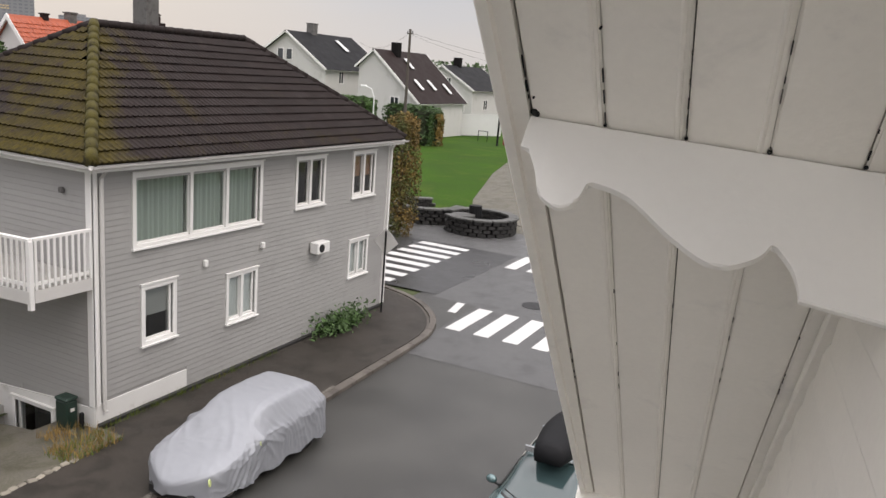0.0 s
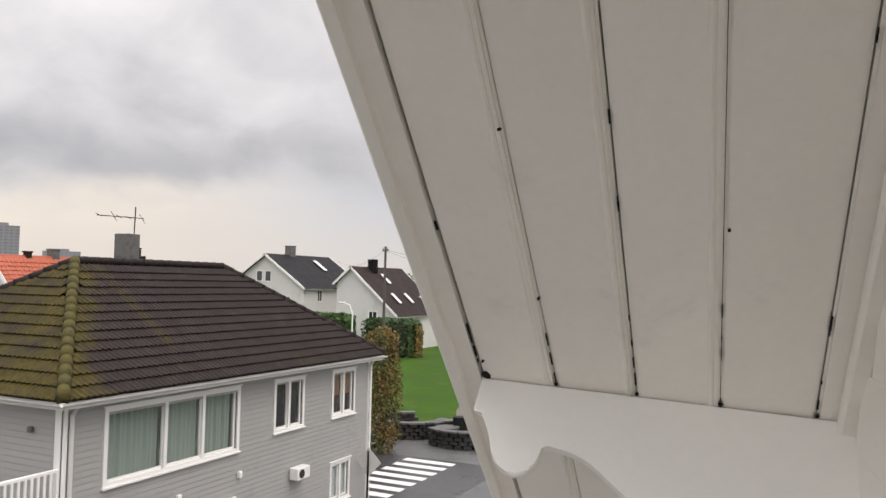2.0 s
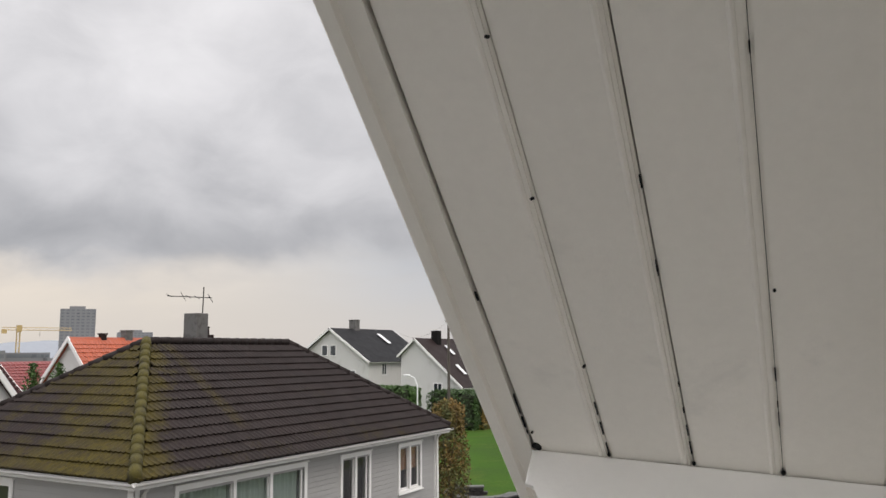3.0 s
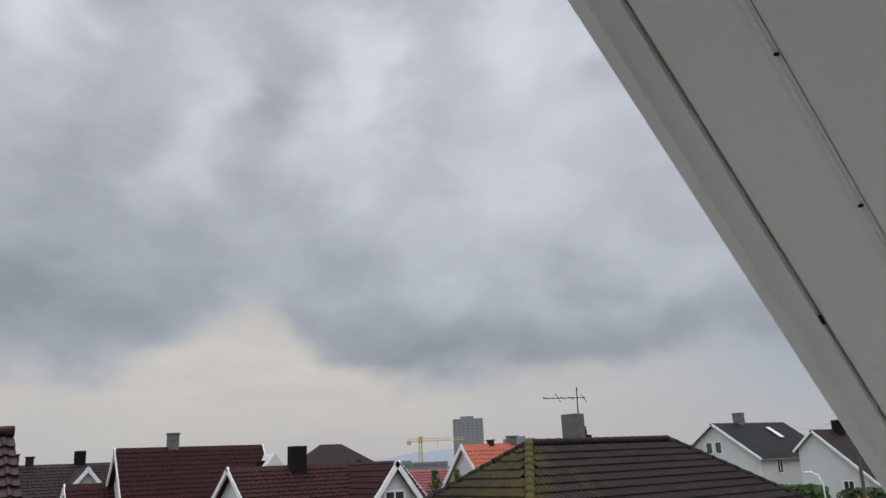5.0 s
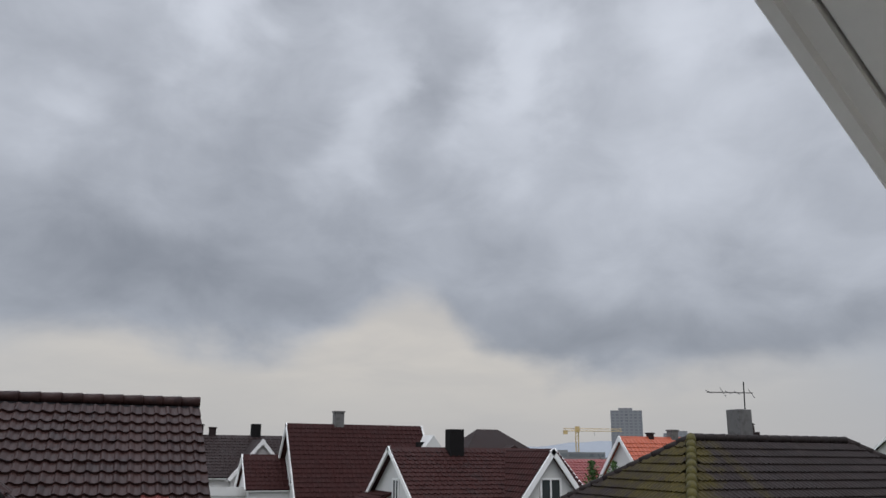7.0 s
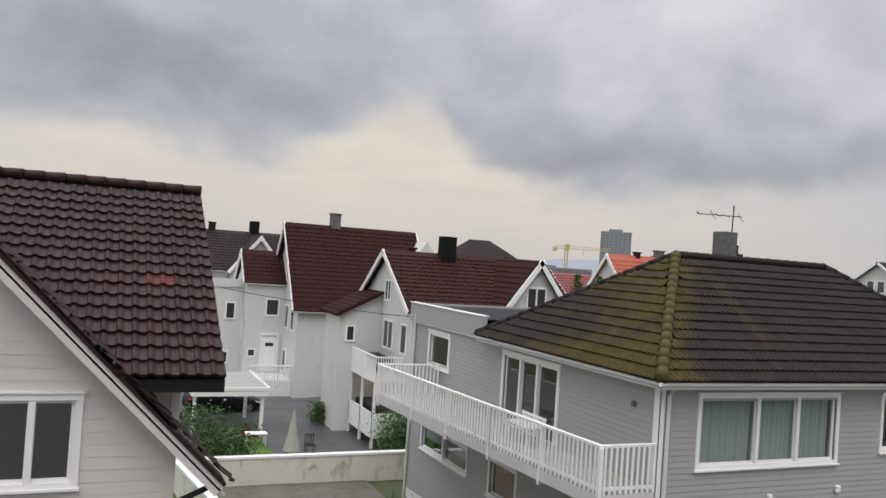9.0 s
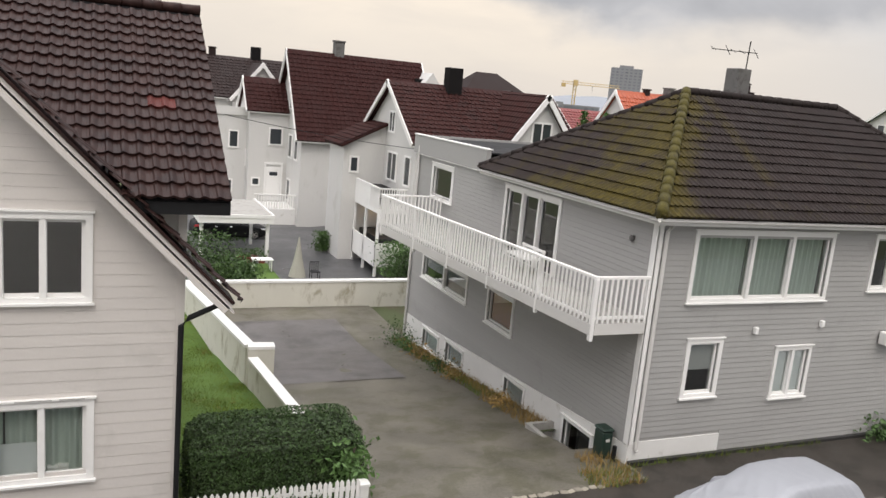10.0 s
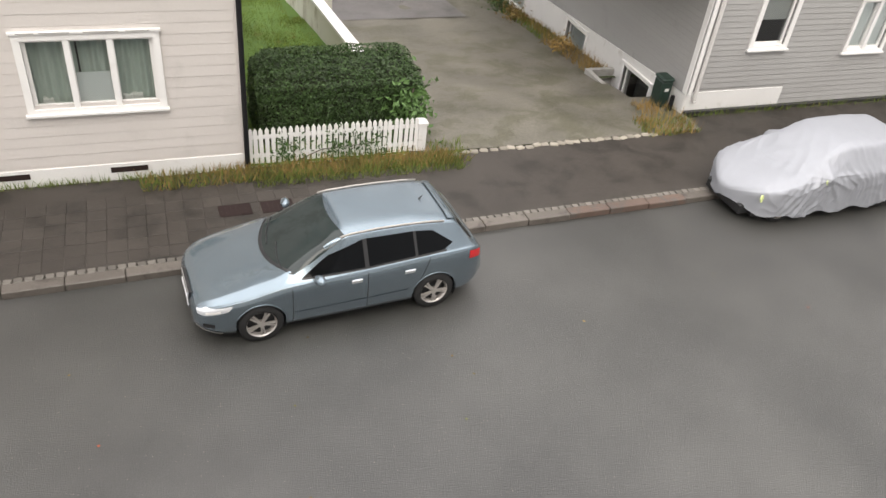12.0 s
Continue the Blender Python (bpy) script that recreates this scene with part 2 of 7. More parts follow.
M_CHIMNEY = material("rendered_chimney", (0.13, 0.125, 0.12), 0.85, 0.15, 2.0, 30, 0.35, second=(0.085, 0.08, 0.076), patch=0.5)
M_ASPHALT = material("wet_asphalt", (0.053, 0.052, 0.048), 0.33, 0.8, 0.35, 48, 0.8, wet=-0.2, spec=0.65)
M_PATCH = material("newer_wet_asphalt", (0.05, 0.05, 0.051), 0.34, 0.2, 0.6, 90, 0.3, wet=0.2)
M_PAVER = material("light_wet_paving", (0.098, 0.098, 0.098), 0.42, 0.25, 0.8, 60, 0.35, second=(0.070, 0.069, 0.069), patch=0.5, island=0.25, wet=0.2)
M_WALK = material("wet_dark_pavement", (0.050, 0.043, 0.037), 0.5, 0.35, 0.8, 60, 0.5, second=(0.031, 0.027, 0.023), patch=0.48, island=0.3, wet=0.2, spec=0.28)
M_KERB = material("granite_kerb", (0.115, 0.100, 0.086), 0.55, 0.25, 1.5, 50, 0.35, second=(0.065, 0.054, 0.046), patch=0.48, island=0.25)
M_REDKERB = material("reddish_granite_kerb", (0.110, 0.074, 0.058), 0.6, 0.3, 2.5, 50, 0.3, second=(0.085, 0.072, 0.062), patch=0.46)
M_SETT = material("granite_sett", (0.13, 0.118, 0.102), 0.6, 0.25, 3, 50, 0.3, island=0.5)
M_LIGHTSETT = material("pale_stone_sett", (0.27, 0.245, 0.20), 0.7, 0.25, 3, 50, 0.3, island=0.5)
M_DRIVE = material("old_driveway_asphalt", (0.132, 0.122, 0.100), 0.55, 0.5, 0.8, 22, 0.9, second=(0.098, 0.092, 0.066), patch=0.44, wet=0.3, spec=0.3)
M_SLAB = material("wet_concrete_slab", (0.108, 0.100, 0.099), 0.4, 0.3, 0.7, 50, 0.3, second=(0.070, 0.066, 0.064), patch=0.48, wet=0.25)
M_YARD = material("dark_yard_asphalt", (0.070, 0.070, 0.074), 0.4, 0.2, 0.5, 60, 0.3, wet=0.2)
M_LINE = material("white_road_paint", (0.62, 0.62, 0.61), 0.5, 0.1, 1.5, 60, 0.2, second=(0.38, 0.38, 0.37), patch=0.60)
M_EARTH = material("dull_earth_and_grass", (0.06, 0.075, 0.03), 0.95, 0.3, 0.2, 10, 0.4, second=(0.075, 0.062, 0.04), patch=0.5)
M_LAWN = material("green_lawn", (0.072, 0.135, 0.020), 0.9, 0.25, 0.35, 12, 0.6, second=(0.052, 0.105, 0.016), patch=0.5)
M_PARK = material("wet_park_grass", (0.034, 0.078, 0.009), 0.9, 0.45, 0.18, 5, 0.8, second=(0.050, 0.088, 0.012), patch=0.5, spec=0.1)
M_GRASS = material("grass_blades", (0.150, 0.205, 0.036), 0.8, 0.35, 1.5, 8, 0.0, second=(0.23, 0.185, 0.055), patch=0.52, island=0.4)
M_DRYGRASS = material("dry_weed_blades", (0.33, 0.215, 0.075), 0.85, 0.3, 1.5, 8, 0.0, second=(0.17, 0.16, 0.045), patch=0.5, island=0.5)
M_HEDGE = material("dark_green_hedge_leaf", (0.042, 0.090, 0.018), 0.6, 0.3, 1.2, 6, 0.0, second=(0.048, 0.092, 0.022), patch=0.5, island=0.7)
M_HEDGECORE = material("hedge_inner_shade", (0.022, 0.028, 0.012), 0.95, 0.3, 4, 20, 0.3)
M_LEAF = material("light_green_leaf", (0.06, 0.12, 0.03), 0.6, 0.3, 1.2, 6, 0.0, island=0.6)
M_AUTUMN = material("autumn_leaf", (0.15, 0.092, 0.018), 0.7, 0.3, 0.5, 6, 0.0, second=(0.075, 0.085, 0.022), patch=0.45, island=0.7)
M_BARK = material("bark", (0.09, 0.07, 0.055), 0.9, 0.3, 5, 40, 0.6)
M_STONE = material("dark_wet_stone", (0.020, 0.019, 0.018), 0.55, 0.3, 2, 20, 0.5, island=0.6, second=(0.036, 0.036, 0.030), patch=0.6)
M_STONETOP = material("grey_coping_stone", (0.085, 0.085, 0.080), 0.5, 0.25, 1.5, 20, 0.4, island=0.3)
M_WOODPOLE = material("weathered_pole_wood", (0.085, 0.072, 0.062), 0.9, 0.25, 3, 40, 0.4, stretch=(1, 1, 0.2))
M_GLASS = glass_material("window_glass")
M_CURTAIN = material("pale_green_curtain", (0.50, 0.56, 0.51), 0.9, 0.06, 1.5, 30, 0.1)
M_BLIND = material("grey_blind", (0.42, 0.42, 0.41), 0.8, 0.05, 1.5, 30, 0.1)
M_PALEBLIND = material("pale_blind", (0.74, 0.76, 0.76), 0.8, 0.05, 1.5, 30, 0.1)
# the rooms' dimness is put into this dark wall and floor colour
M_ROOMSHADE = material("shade_toned_room_wall", (0.10, 0.095, 0.09), 0.9, 0.15, 0.8, 10, 0.1)
M_COPPER = material("orange_blind", (0.40, 0.20, 0.10), 0.8, 0.1, 1.5, 30, 0.1)
M_CARPAINT = material("grey_blue_car_paint", (0.165, 0.212, 0.245), 0.24, 0.04, 1.0, 200, 0.0, metal=0.7, coat=1.0, wet=-0.34)
M_TYRE = material("tyre_rubber", (0.014, 0.014, 0.014), 0.8, 0.15, 8, 60, 0.2)
M_ALLOY = material("alloy_rim", (0.40, 0.375, 0.35), 0.35, 0.05, 8, 60, 0.0, metal=0.35)
M_CHROME = material("chrome", (0.72, 0.73, 0.74), 0.12, 0.03, 8, 60, 0.0, metal=1.0)
M_PLASTIC = material("black_plastic", (0.015, 0.015, 0.016), 0.5, 0.1, 4, 60, 0.05)
M_TAIL = material("red_lamp_plastic", (0.50, 0.012, 0.015), 0.2, 0.05, 4, 60, 0.0, coat=1.0)
M_HEAD = material("clear_lamp", (0.70, 0.72, 0.74), 0.12, 0.1, 9, 60, 0.0, metal=0.5, coat=1.0)
M_PLATE = material("white_plate", (0.75, 0.75, 0.75), 0.4, 0.03, 4, 60, 0.0)
M_COVER = material("silver_car_cover", (0.30, 0.31, 0.335), 0.48, 0.06, 2.0, 60, 0.06, metal=0.15, wet=-0.25, spec=0.35)
M_CARTEAL = material("teal_car_paint", (0.11, 0.18, 0.185), 0.25, 0.04, 1.0, 200, 0.0, metal=0.5, coat=1.0, wet=-0.34)
M_BINGREEN = material("dark_green_plastic", (0.012, 0.03, 0.022), 0.45, 0.1, 4, 60, 0.05)
M_TOWER = material("pale_concrete_facade", (0.20, 0.20, 0.205), 0.8, 0.08, 0.05, 2, 0.0)
M_TOWERDARK = material("dark_window_band", (0.13, 0.14, 0.15), 0.3, 0.1, 0.2, 2, 0.0)
M_CRANE = material("yellow_crane_steel", (0.50, 0.36, 0.16), 0.5, 0.1, 1, 5, 0.0)
# distance haze is mixed into the hills' pale blue-grey colour
M_HILL = material("haze_tinted_far_hill", (0.27, 0.29, 0.32), 1.0, 0.1, 0.004, 0.05, 0.0)
M_WATER = material("grey_sea", (0.22, 0.25, 0.28), 0.35, 0.06, 0.01, 0.2, 0.0)
M_LAMPGLOW = bpy.data.materials.new("lamp_glow")
M_LAMPGLOW.use_nodes = True
M_LAMPGLOW.node_tree.nodes["Principled BSDF"].inputs["Emission Color"].default_value = (1.0, 0.62, 0.28, 1)
M_LAMPGLOW.node_tree.nodes["Principled BSDF"].inputs["Emission Strength"].default_value = 6.0


# ---- mesh helpers ----
def mesh_of(name, bm, mat, smooth=False):
    me = bpy.data.meshes.new(name)
    bmesh.ops.recalc_face_normals(bm, faces=bm.faces)
    bm.to_mesh(me)
    bm.free()
    me.materials.append(mat)
    if smooth:
        for p in me.polygons:
            p.use_smooth = True
    return me


def part(name, bm, mat, parent=None, label="", smooth=False, m=None):
    """One bmesh as one mesh object under a thing or a part. m: its pose in the world, where its thing has no parent."""
    ob = new(name, bm if isinstance(bm, bpy.types.Mesh) else mesh_of(name, bm, mat, smooth))
    if parent is not None:
        ob.parent = parent
        if m is not None:
            ob.matrix_basis = parent.matrix_basis.inverted() @ m
    elif m is not None:
        ob.matrix_basis = m
    if label:
        tagged(ob, label)
    return ob


def thing(name, label, category, m=None, group="", kind=""):
    ob = new(name)
    ob.empty_display_size = 0.2
    if m is not None:
        ob.matrix_world = m
    return tagged(ob, label, category, group, kind)


def add_box(bm, x0, x1, y0, y1, z0, z1, m=None, bevel=0.0):
    v = [bm.verts.new((x, y, z)) for x in (x0, x1) for y in (y0, y1) for z in (z0, z1)]
    fs = [bm.faces.new([v[i] for i in q]) for q in ((0, 1, 3, 2), (4, 6, 7, 5), (0, 4, 5, 1), (2, 3, 7, 6), (0, 2, 6, 4), (1, 5, 7, 3))]
    if bevel:
        es = list({e for f in fs for e in f.edges})
        r = bmesh.ops.bevel(bm, geom=es, offset=bevel, segments=1, affect="EDGES")
        v = list({x for f in r["faces"] for x in f.verts} | {x for x in v if x.is_valid})
    if m is not None:
        bmesh.ops.transform(bm, matrix=m, verts=v)
    return v


def boxes(*rows, bevel=0.0):
    bm = bmesh.new()
    for r in rows:
        add_box(bm, *r, bevel=bevel)
    return bm


def add_tube(bm, points, r, sides=8, r_end=None):
    """A round bar along a line of points."""
    pts = [Vector(p) for p in points]
    rings = []
    for i, p in enumerate(pts):
        a = (pts[min(i + 1, len(pts) - 1)] - pts[max(i - 1, 0)]).normalized()
        side = a.cross(Vector((0, 0, 1)) if abs(a.z) < 0.9 else Vector((1, 0, 0))).normalized()
        up = side.cross(a)
        rr = r if r_end is None else r + (r_end - r) * i / (len(pts) - 1)
        rings.append([bm.verts.new(p + rr * (math.cos(2 * math.pi * j / sides) * side + math.sin(2 * math.pi * j / sides) * up)) for j in range(sides)])
    for a, b in zip(rings, rings[1:]):
        for j in range(sides):
            bm.faces.new((a[j], a[(j + 1) % sides], b[(j + 1) % sides], b[j]))
    bm.faces.new(rings[0])
    bm.faces.new(rings[-1][::-1])


def tube(points, r, sides=8, r_end=None):
    bm = bmesh.new()
    add_tube(bm, points, r, sides, r_end)
    return bm


def prism(outline, axis_from, axis_to):
    """A flat outline of (a, b) extruded along its third axis y: points are (a, y, b)."""
    bm = bmesh.new()
    f = [bm.verts.new((a, axis_from, b)) for a, b in outline]
    g = [bm.verts.new((a, axis_to, b)) for a, b in outline]
    n = len(f)
    for i in range(n):
        bm.faces.new((f[i], f[(i + 1) % n], g[(i + 1) % n], g[i]))
    bm.faces.new(f[::-1])
    bm.faces.new(g)
    return bm


def slab(corners, thick):
    """A slab from the corners of its top face, thickened along the face's normal."""
    c = [Vector(p) for p in corners]
    n = (c[1] - c[0]).cross(c[2] - c[0]).normalized()
    if n.z < 0:
        n = -n
    bm = bmesh.new()
    a = [bm.verts.new(p) for p in c]
    b = [bm.verts.new(p - n * thick) for p in c]
    k = len(c)
    for i in range(k):
        bm.faces.new((a[i], a[(i + 1) % k], b[(i + 1) % k], b[i]))
    bm.faces.new(a)
    bm.faces.new(b[::-1])
    return bm


def wall_mesh(u0, u1, v0, v1, holes, thick=0.2):
    """A wall in its own axes (x along, z up, its outer face at y = 0) with openings that go through."""
    us = sorted({u0, u1, *[h[0] for h in holes], *[h[1] for h in holes]})
    vs = sorted({v0, v1, *[h[2] for h in holes], *[h[3] for h in holes]})
    bm = bmesh.new()
    for a, b in zip(us, us[1:]):
        run = None
        for c, d in zip(vs, vs[1:]):
            mu, mv = (a + b) / 2, (c + d) / 2
            solid = not any(h[0] < mu < h[1] and h[2] < mv < h[3] for h in holes)
            if solid:
                run = (run[0], d) if run else (c, d)
            if run and (not solid or d == vs[-1]):
                add_box(bm, a, b, -thick, 0, run[0], run[1])
                run = None
    return bm


PLANKS = {}


def plank_mesh(height, mat):
    lap = 0.0045 if height > 0.15 else 0.009
    key = (round(height, 3), mat.name)
    if key not in PLANKS:
        bm = bmesh.new()
        c = 0.005 if height > 0.15 else 0.007
        prof = ((0.0, 0.0), (lap + 0.006, 0.0), (lap + 0.006 + 0.25 * c, c), (0.006, height - 0.002), (0.0, height))
        a = [bm.verts.new((0, y, z)) for y, z in prof]
        b = [bm.verts.new((1, y, z)) for y, z in prof]
        for i in range(5):
            bm.faces.new((a[i], a[(i + 1) % 5], b[(i + 1) % 5], b[i]))
        bm.faces.new(a[::-1])
        bm.faces.new(b)
        PLANKS[key] = mesh_of("plank", bm, mat)
    return PLANKS[key]


def siding(parent, u0, u1, v0, v1, holes, height, mat, shape=None, limit=290):
    """Lapped boards on a wall's outer face, row by row; shape(v) gives the run along u at a height."""
    me = plank_mesh(height, mat)
    count = 0
    v = v0
    while v < v1 - 0.02:
        a, b = shape(v + height / 2) if shape else (u0, u1)
        runs = [(a, b)]
        for h in holes:
            if h[2] < v + height * 0.5 < h[3]:
                runs = [r for q in runs for r in ((q[0], min(q[1], h[0])), (max(q[0], h[1]), q[1])) if r[1] - r[0] > 0.02]
        for r in runs:
            if r[1] - r[0] > 0.03 and count < limit:
                ob = new("plank", me)
                ob.parent = parent
                ob.location = (r[0], 0.002, v)
                ob.scale = (r[1] - r[0], 1, 1)
                count += 1
        v += height


def window(parent, m, u0, u1, v0, v1, panes=(1, 1), casing=0.09, proud=0.045, mat=None, curtain=None, sill=True, depth=0.12, label="", open_left=False):
    """A window in a wall's axes: casing, sill, sashes with glass, and a curtain or blind behind. u0..v1 is the hole."""
    mat = mat or M_WHITE
    bm = boxes((u0 - casing, u0, -0.02, proud, v0 - casing * 0.6, v1), (u1, u1 + casing, -0.02, proud, v0 - casing * 0.6, v1),
               (u0 - casing, u1 + casing, -0.02, proud + 0.003, v1, v1 + casing))
    w = part("window", bm, mat, parent, label or "white-painted wooden window", m=m)
    if sill:
        part("sill", boxes((u0 - casing - 0.03, u1 + casing + 0.03, -0.02, proud + 0.05, v0 - casing * 0.6 - 0.035, v0 - casing * 0.6)), mat, w)
    part("head_board", boxes((u0 - casing - 0.03, u1 + casing + 0.03, 0, proud + 0.035, v1 + casing, v1 + casing + 0.03)), mat, w)
    part("bottom_rail", boxes((u0, u1, -depth, proud - 0.005, v0 - casing * 0.6, v0 + 0.012)), mat, w)
    widths = panes
    total = sum(widths)
    a = u0
    for i, wd in enumerate(widths):
        b = a + (u1 - u0) * wd / total
        s = 0.055
        y0, y1 = -0.09, -0.035
        sash = part("sash", boxes((a, a + s, y0, y1, v0 + 0.012, v1), (b - s, b, y0, y1, v0 + 0.012, v1), (a + s, b - s, y0, y1, v1 - s, v1), (a + s, b - s, y0, y1, v0 + 0.012, v0 + 0.012 + s)), mat, w)
        glass = bpy.data.meshes.new("pane")
        glass.from_pydata([(b - s, -0.065, v0 + s), (a + s, -0.065, v0 + s), (a + s, -0.065, v1 - s), (b - s, -0.065, v1 - s)], [], [(0, 1, 2, 3)])
        glass.materials.append(M_GLASS)
        pane = part("pane", glass, M_GLASS, w, "clear reflecting glass")
        pane.visible_shadow = False
        if i:
            part("mullion", boxes((a - 0.045, a + 0.045, -0.03, proud - 0.01, v0 + 0.012, v1)), mat, w)
        a = b
    if curtain:
        kind, cm = curtain
        if kind == "drapes":
            bm = bmesh.new()
            gaps = ((u0, u0 + (u1 - u0) * 0.60), (u0 + (u1 - u0) * 0.615, u1)) if u1 - u0 > 1.5 else ((u0, u1),)
            for p, q in gaps:
                n = int((q - p) / 0.025)
                top, bot = [], []
                for j in range(n + 1):
                    x = p + (q - p) * j / n
                    y = -0.19 + 0.03 * math.sin(x * 42) + 0.02 * math.sin(x * 17 + 1)
                    top.append(bm.verts.new((x, y, v1 + 0.04)))
                    bot.append(bm.verts.new((x, y * 1.02, v0 - 0.05)))
                for j in range(n):
                    bm.faces.new((bot[j], bot[j + 1], top[j + 1], top[j]))
            part("curtain", bm, cm, w, "pleated pale curtain")
        else:
            f = 0.55 if kind == "half" else 1.0
            part("blind", boxes((u0 + 0.02, u1 - 0.02, -0.125, -0.115, v1 - (v1 - v0) * f, v1)), cm, w, "drawn blind")
    return w


TILES = {}


def tile_data(w, h, waves=1):
    """Corner places and faces of one wavy roof tile, its lower end raised over the row below."""
    wave = [(0, 0.012), (0.10, 0.034), (0.22, 0.042), (0.36, 0.026), (0.55, 0.003), (0.80, 0.0)]
    prof = [((x + i) / waves, z if waves == 1 else z * 0.8) for i in range(waves) for x, z in wave] + [(1.0, 0.012)]
    vs, fs = [], []
    for x, z in prof:
        vs += [((x - 0.5) * w * 1.0, -0.03, z + 0.046), ((x - 0.5) * w, h, z), ((x - 0.5) * w, -0.03, z)]
    for i in range(len(prof) - 1):
        a, b = 3 * i, 3 * i + 3
        fs += [(a, b, b + 1, a + 1), (a + 2, b + 2, b, a)]
    return vs, fs


def tile_mesh(w, h, mat, waves=1):
    key = (round(w, 3), round(h, 3), mat.name, waves)
    if key not in TILES:
        vs, fs = tile_data(w, h, waves)
        me = bpy.data.meshes.new("roof_tile")
        me.from_pydata(vs, [], fs)
        me.materials.append(mat)
        TILES[key] = me
    return TILES[key]


def tiled(parent, origin, along, up, n_along, n_up, w, h, inside, mat_of, single=0, lift=0.03, waves=1):
    """Rows of tiles on a slope. along, up: unit vectors in the slope; inside(a, b) tells whether a tile belongs to it.
    The first `single` tiles are parts of their own, the others one joined part per material."""
    along, up, origin = Vector(along), Vector(up), Vector(origin)
    nrm = along.cross(up).normalized()
    rng = random.Random(5)
    rest = {}
    done = 0
    vs0, fs0 = tile_data(w, h, waves)
    for r in range(n_up):
        for c in range(n_along):
            a, b = (c + 0.5) * w, r * h
            if not inside(a, b + h / 2):
                continue
            mat = mat_of(a, b)
            o = origin + along * a + up * b + nrm * (lift + rng.uniform(-0.004, 0.004))
            yaw = rng.uniform(-0.012, 0.012)
            ax = (along + up * yaw).normalized()
            uy = nrm.cross(ax)
            m = Matrix(((ax.x, uy.x, nrm.x, o.x), (ax.y, uy.y, nrm.y, o.y), (ax.z, uy.z, nrm.z, o.z), (0, 0, 0, 1)))
            if done < single:
                ob = new("roof_tile", tile_mesh(w, h, mat, waves))
                ob.parent = parent
                ob.matrix_basis = m
                done += 1
            else:
                vs, fs = rest.setdefault(mat.name, ([], []))
                k = len(vs)
                vs += [m @ Vector(p) for p in vs0]
                fs += [tuple(i + k for i in f) for f in fs0]
    for name, (vs, fs) in rest.items():
        me = bpy.data.meshes.new("roof_tiles")
        me.from_pydata(vs, [], fs)
        me.materials.append(bpy.data.materials[name])
        ob = new("roof_tiles", me)
        ob.parent = parent
        tagged(ob, kind="stuff")


def leaves(name, parent, place, count, size, mat, seed=1, flat=0.6):
    """Many small folded leaves; place(rng) gives a point and an outward way."""
    rng = random.Random(seed)
    vs, fs = [], []
    for _ in range(count):
        p, n = place(rng)
        n = (Vector(n) + Vector((rng.gauss(0, flat), rng.gauss(0, flat), rng.gauss(0, flat)))).normalized()
        t = n.cross(Vector((rng.gauss(0, 1), rng.gauss(0, 1), rng.gauss(0, 1)))).normalized()
        s = size * rng.uniform(0.6, 1.3)
        u = n.cross(t)
        k = len(vs)
        p = Vector(p)
        vs += [p - t * s, p + u * s * 0.42 + n * s * 0.12, p + t * s, p - u * s * 0.42 + n * s * 0.12]
        fs += [(k, k + 1, k + 2), (k, k + 2, k + 3)]
    me = bpy.data.meshes.new(name)
    me.from_pydata(vs, [], fs)
    me.materials.append(mat)
    ob = new(name, me)
    if parent is not None:
        ob.parent = parent
    return tagged(ob, kind="stuff")


def blades(name, areas, density, height, mat, label, seed=2, ground=None):
    """Blades of grass over rectangles (x0, x1, y0, y1), one object."""
    rng = random.Random(seed)
    vs, fs = [], []
    for x0, x1, y0, y1 in areas:
        for _ in range(int((x1 - x0) * (y1 - y0) * density)):
            x, y = rng.uniform(x0, x1), rng.uniform(y0, y1)
            z = ground(x, y) if ground else 0.0
            hgt = height * rng.uniform(0.4, 1.4)
            a = rng.uniform(0, 6.283)
            dx, dy = math.cos(a) * 0.011, math.sin(a) * 0.011
            lx, ly = rng.gauss(0, 0.35) * hgt, rng.gauss(0, 0.35) * hgt
            k = len(vs)
            vs += [(x - dx, y - dy, z - 0.02), (x + dx, y + dy, z - 0.02), (x + lx, y + ly, z + hgt)]
            fs.append((k, k + 1, k + 2))
    me = bpy.data.meshes.new(name)
    me.from_pydata(vs, [], fs)
    me.materials.append(mat)
    return tagged(new(name, me), label, "grass", kind="stuff")


# ---- ground ----
def clamp01(v):
    return max(0.0, min(1.0, v))


def smooth01(v):
    v = clamp01(v)
    return v * v * (3 - 2 * v)


def gz(x, y):
    """Height of the ground: level along the street, falling towards the yards behind the houses."""
    fall = -1.45 * clamp01((y - 13.0) / 13.5)
    return fall * (1 - smooth01((x - 14) / 7)) + 0.08 * clamp01((y - 11.9) / 0.4) * (1 - clamp01((y - 14.5) / 2)) * (1 - smooth01((x - 14) / 7))


def kerb_y(x):
    return 9.72 + 0.03 * x


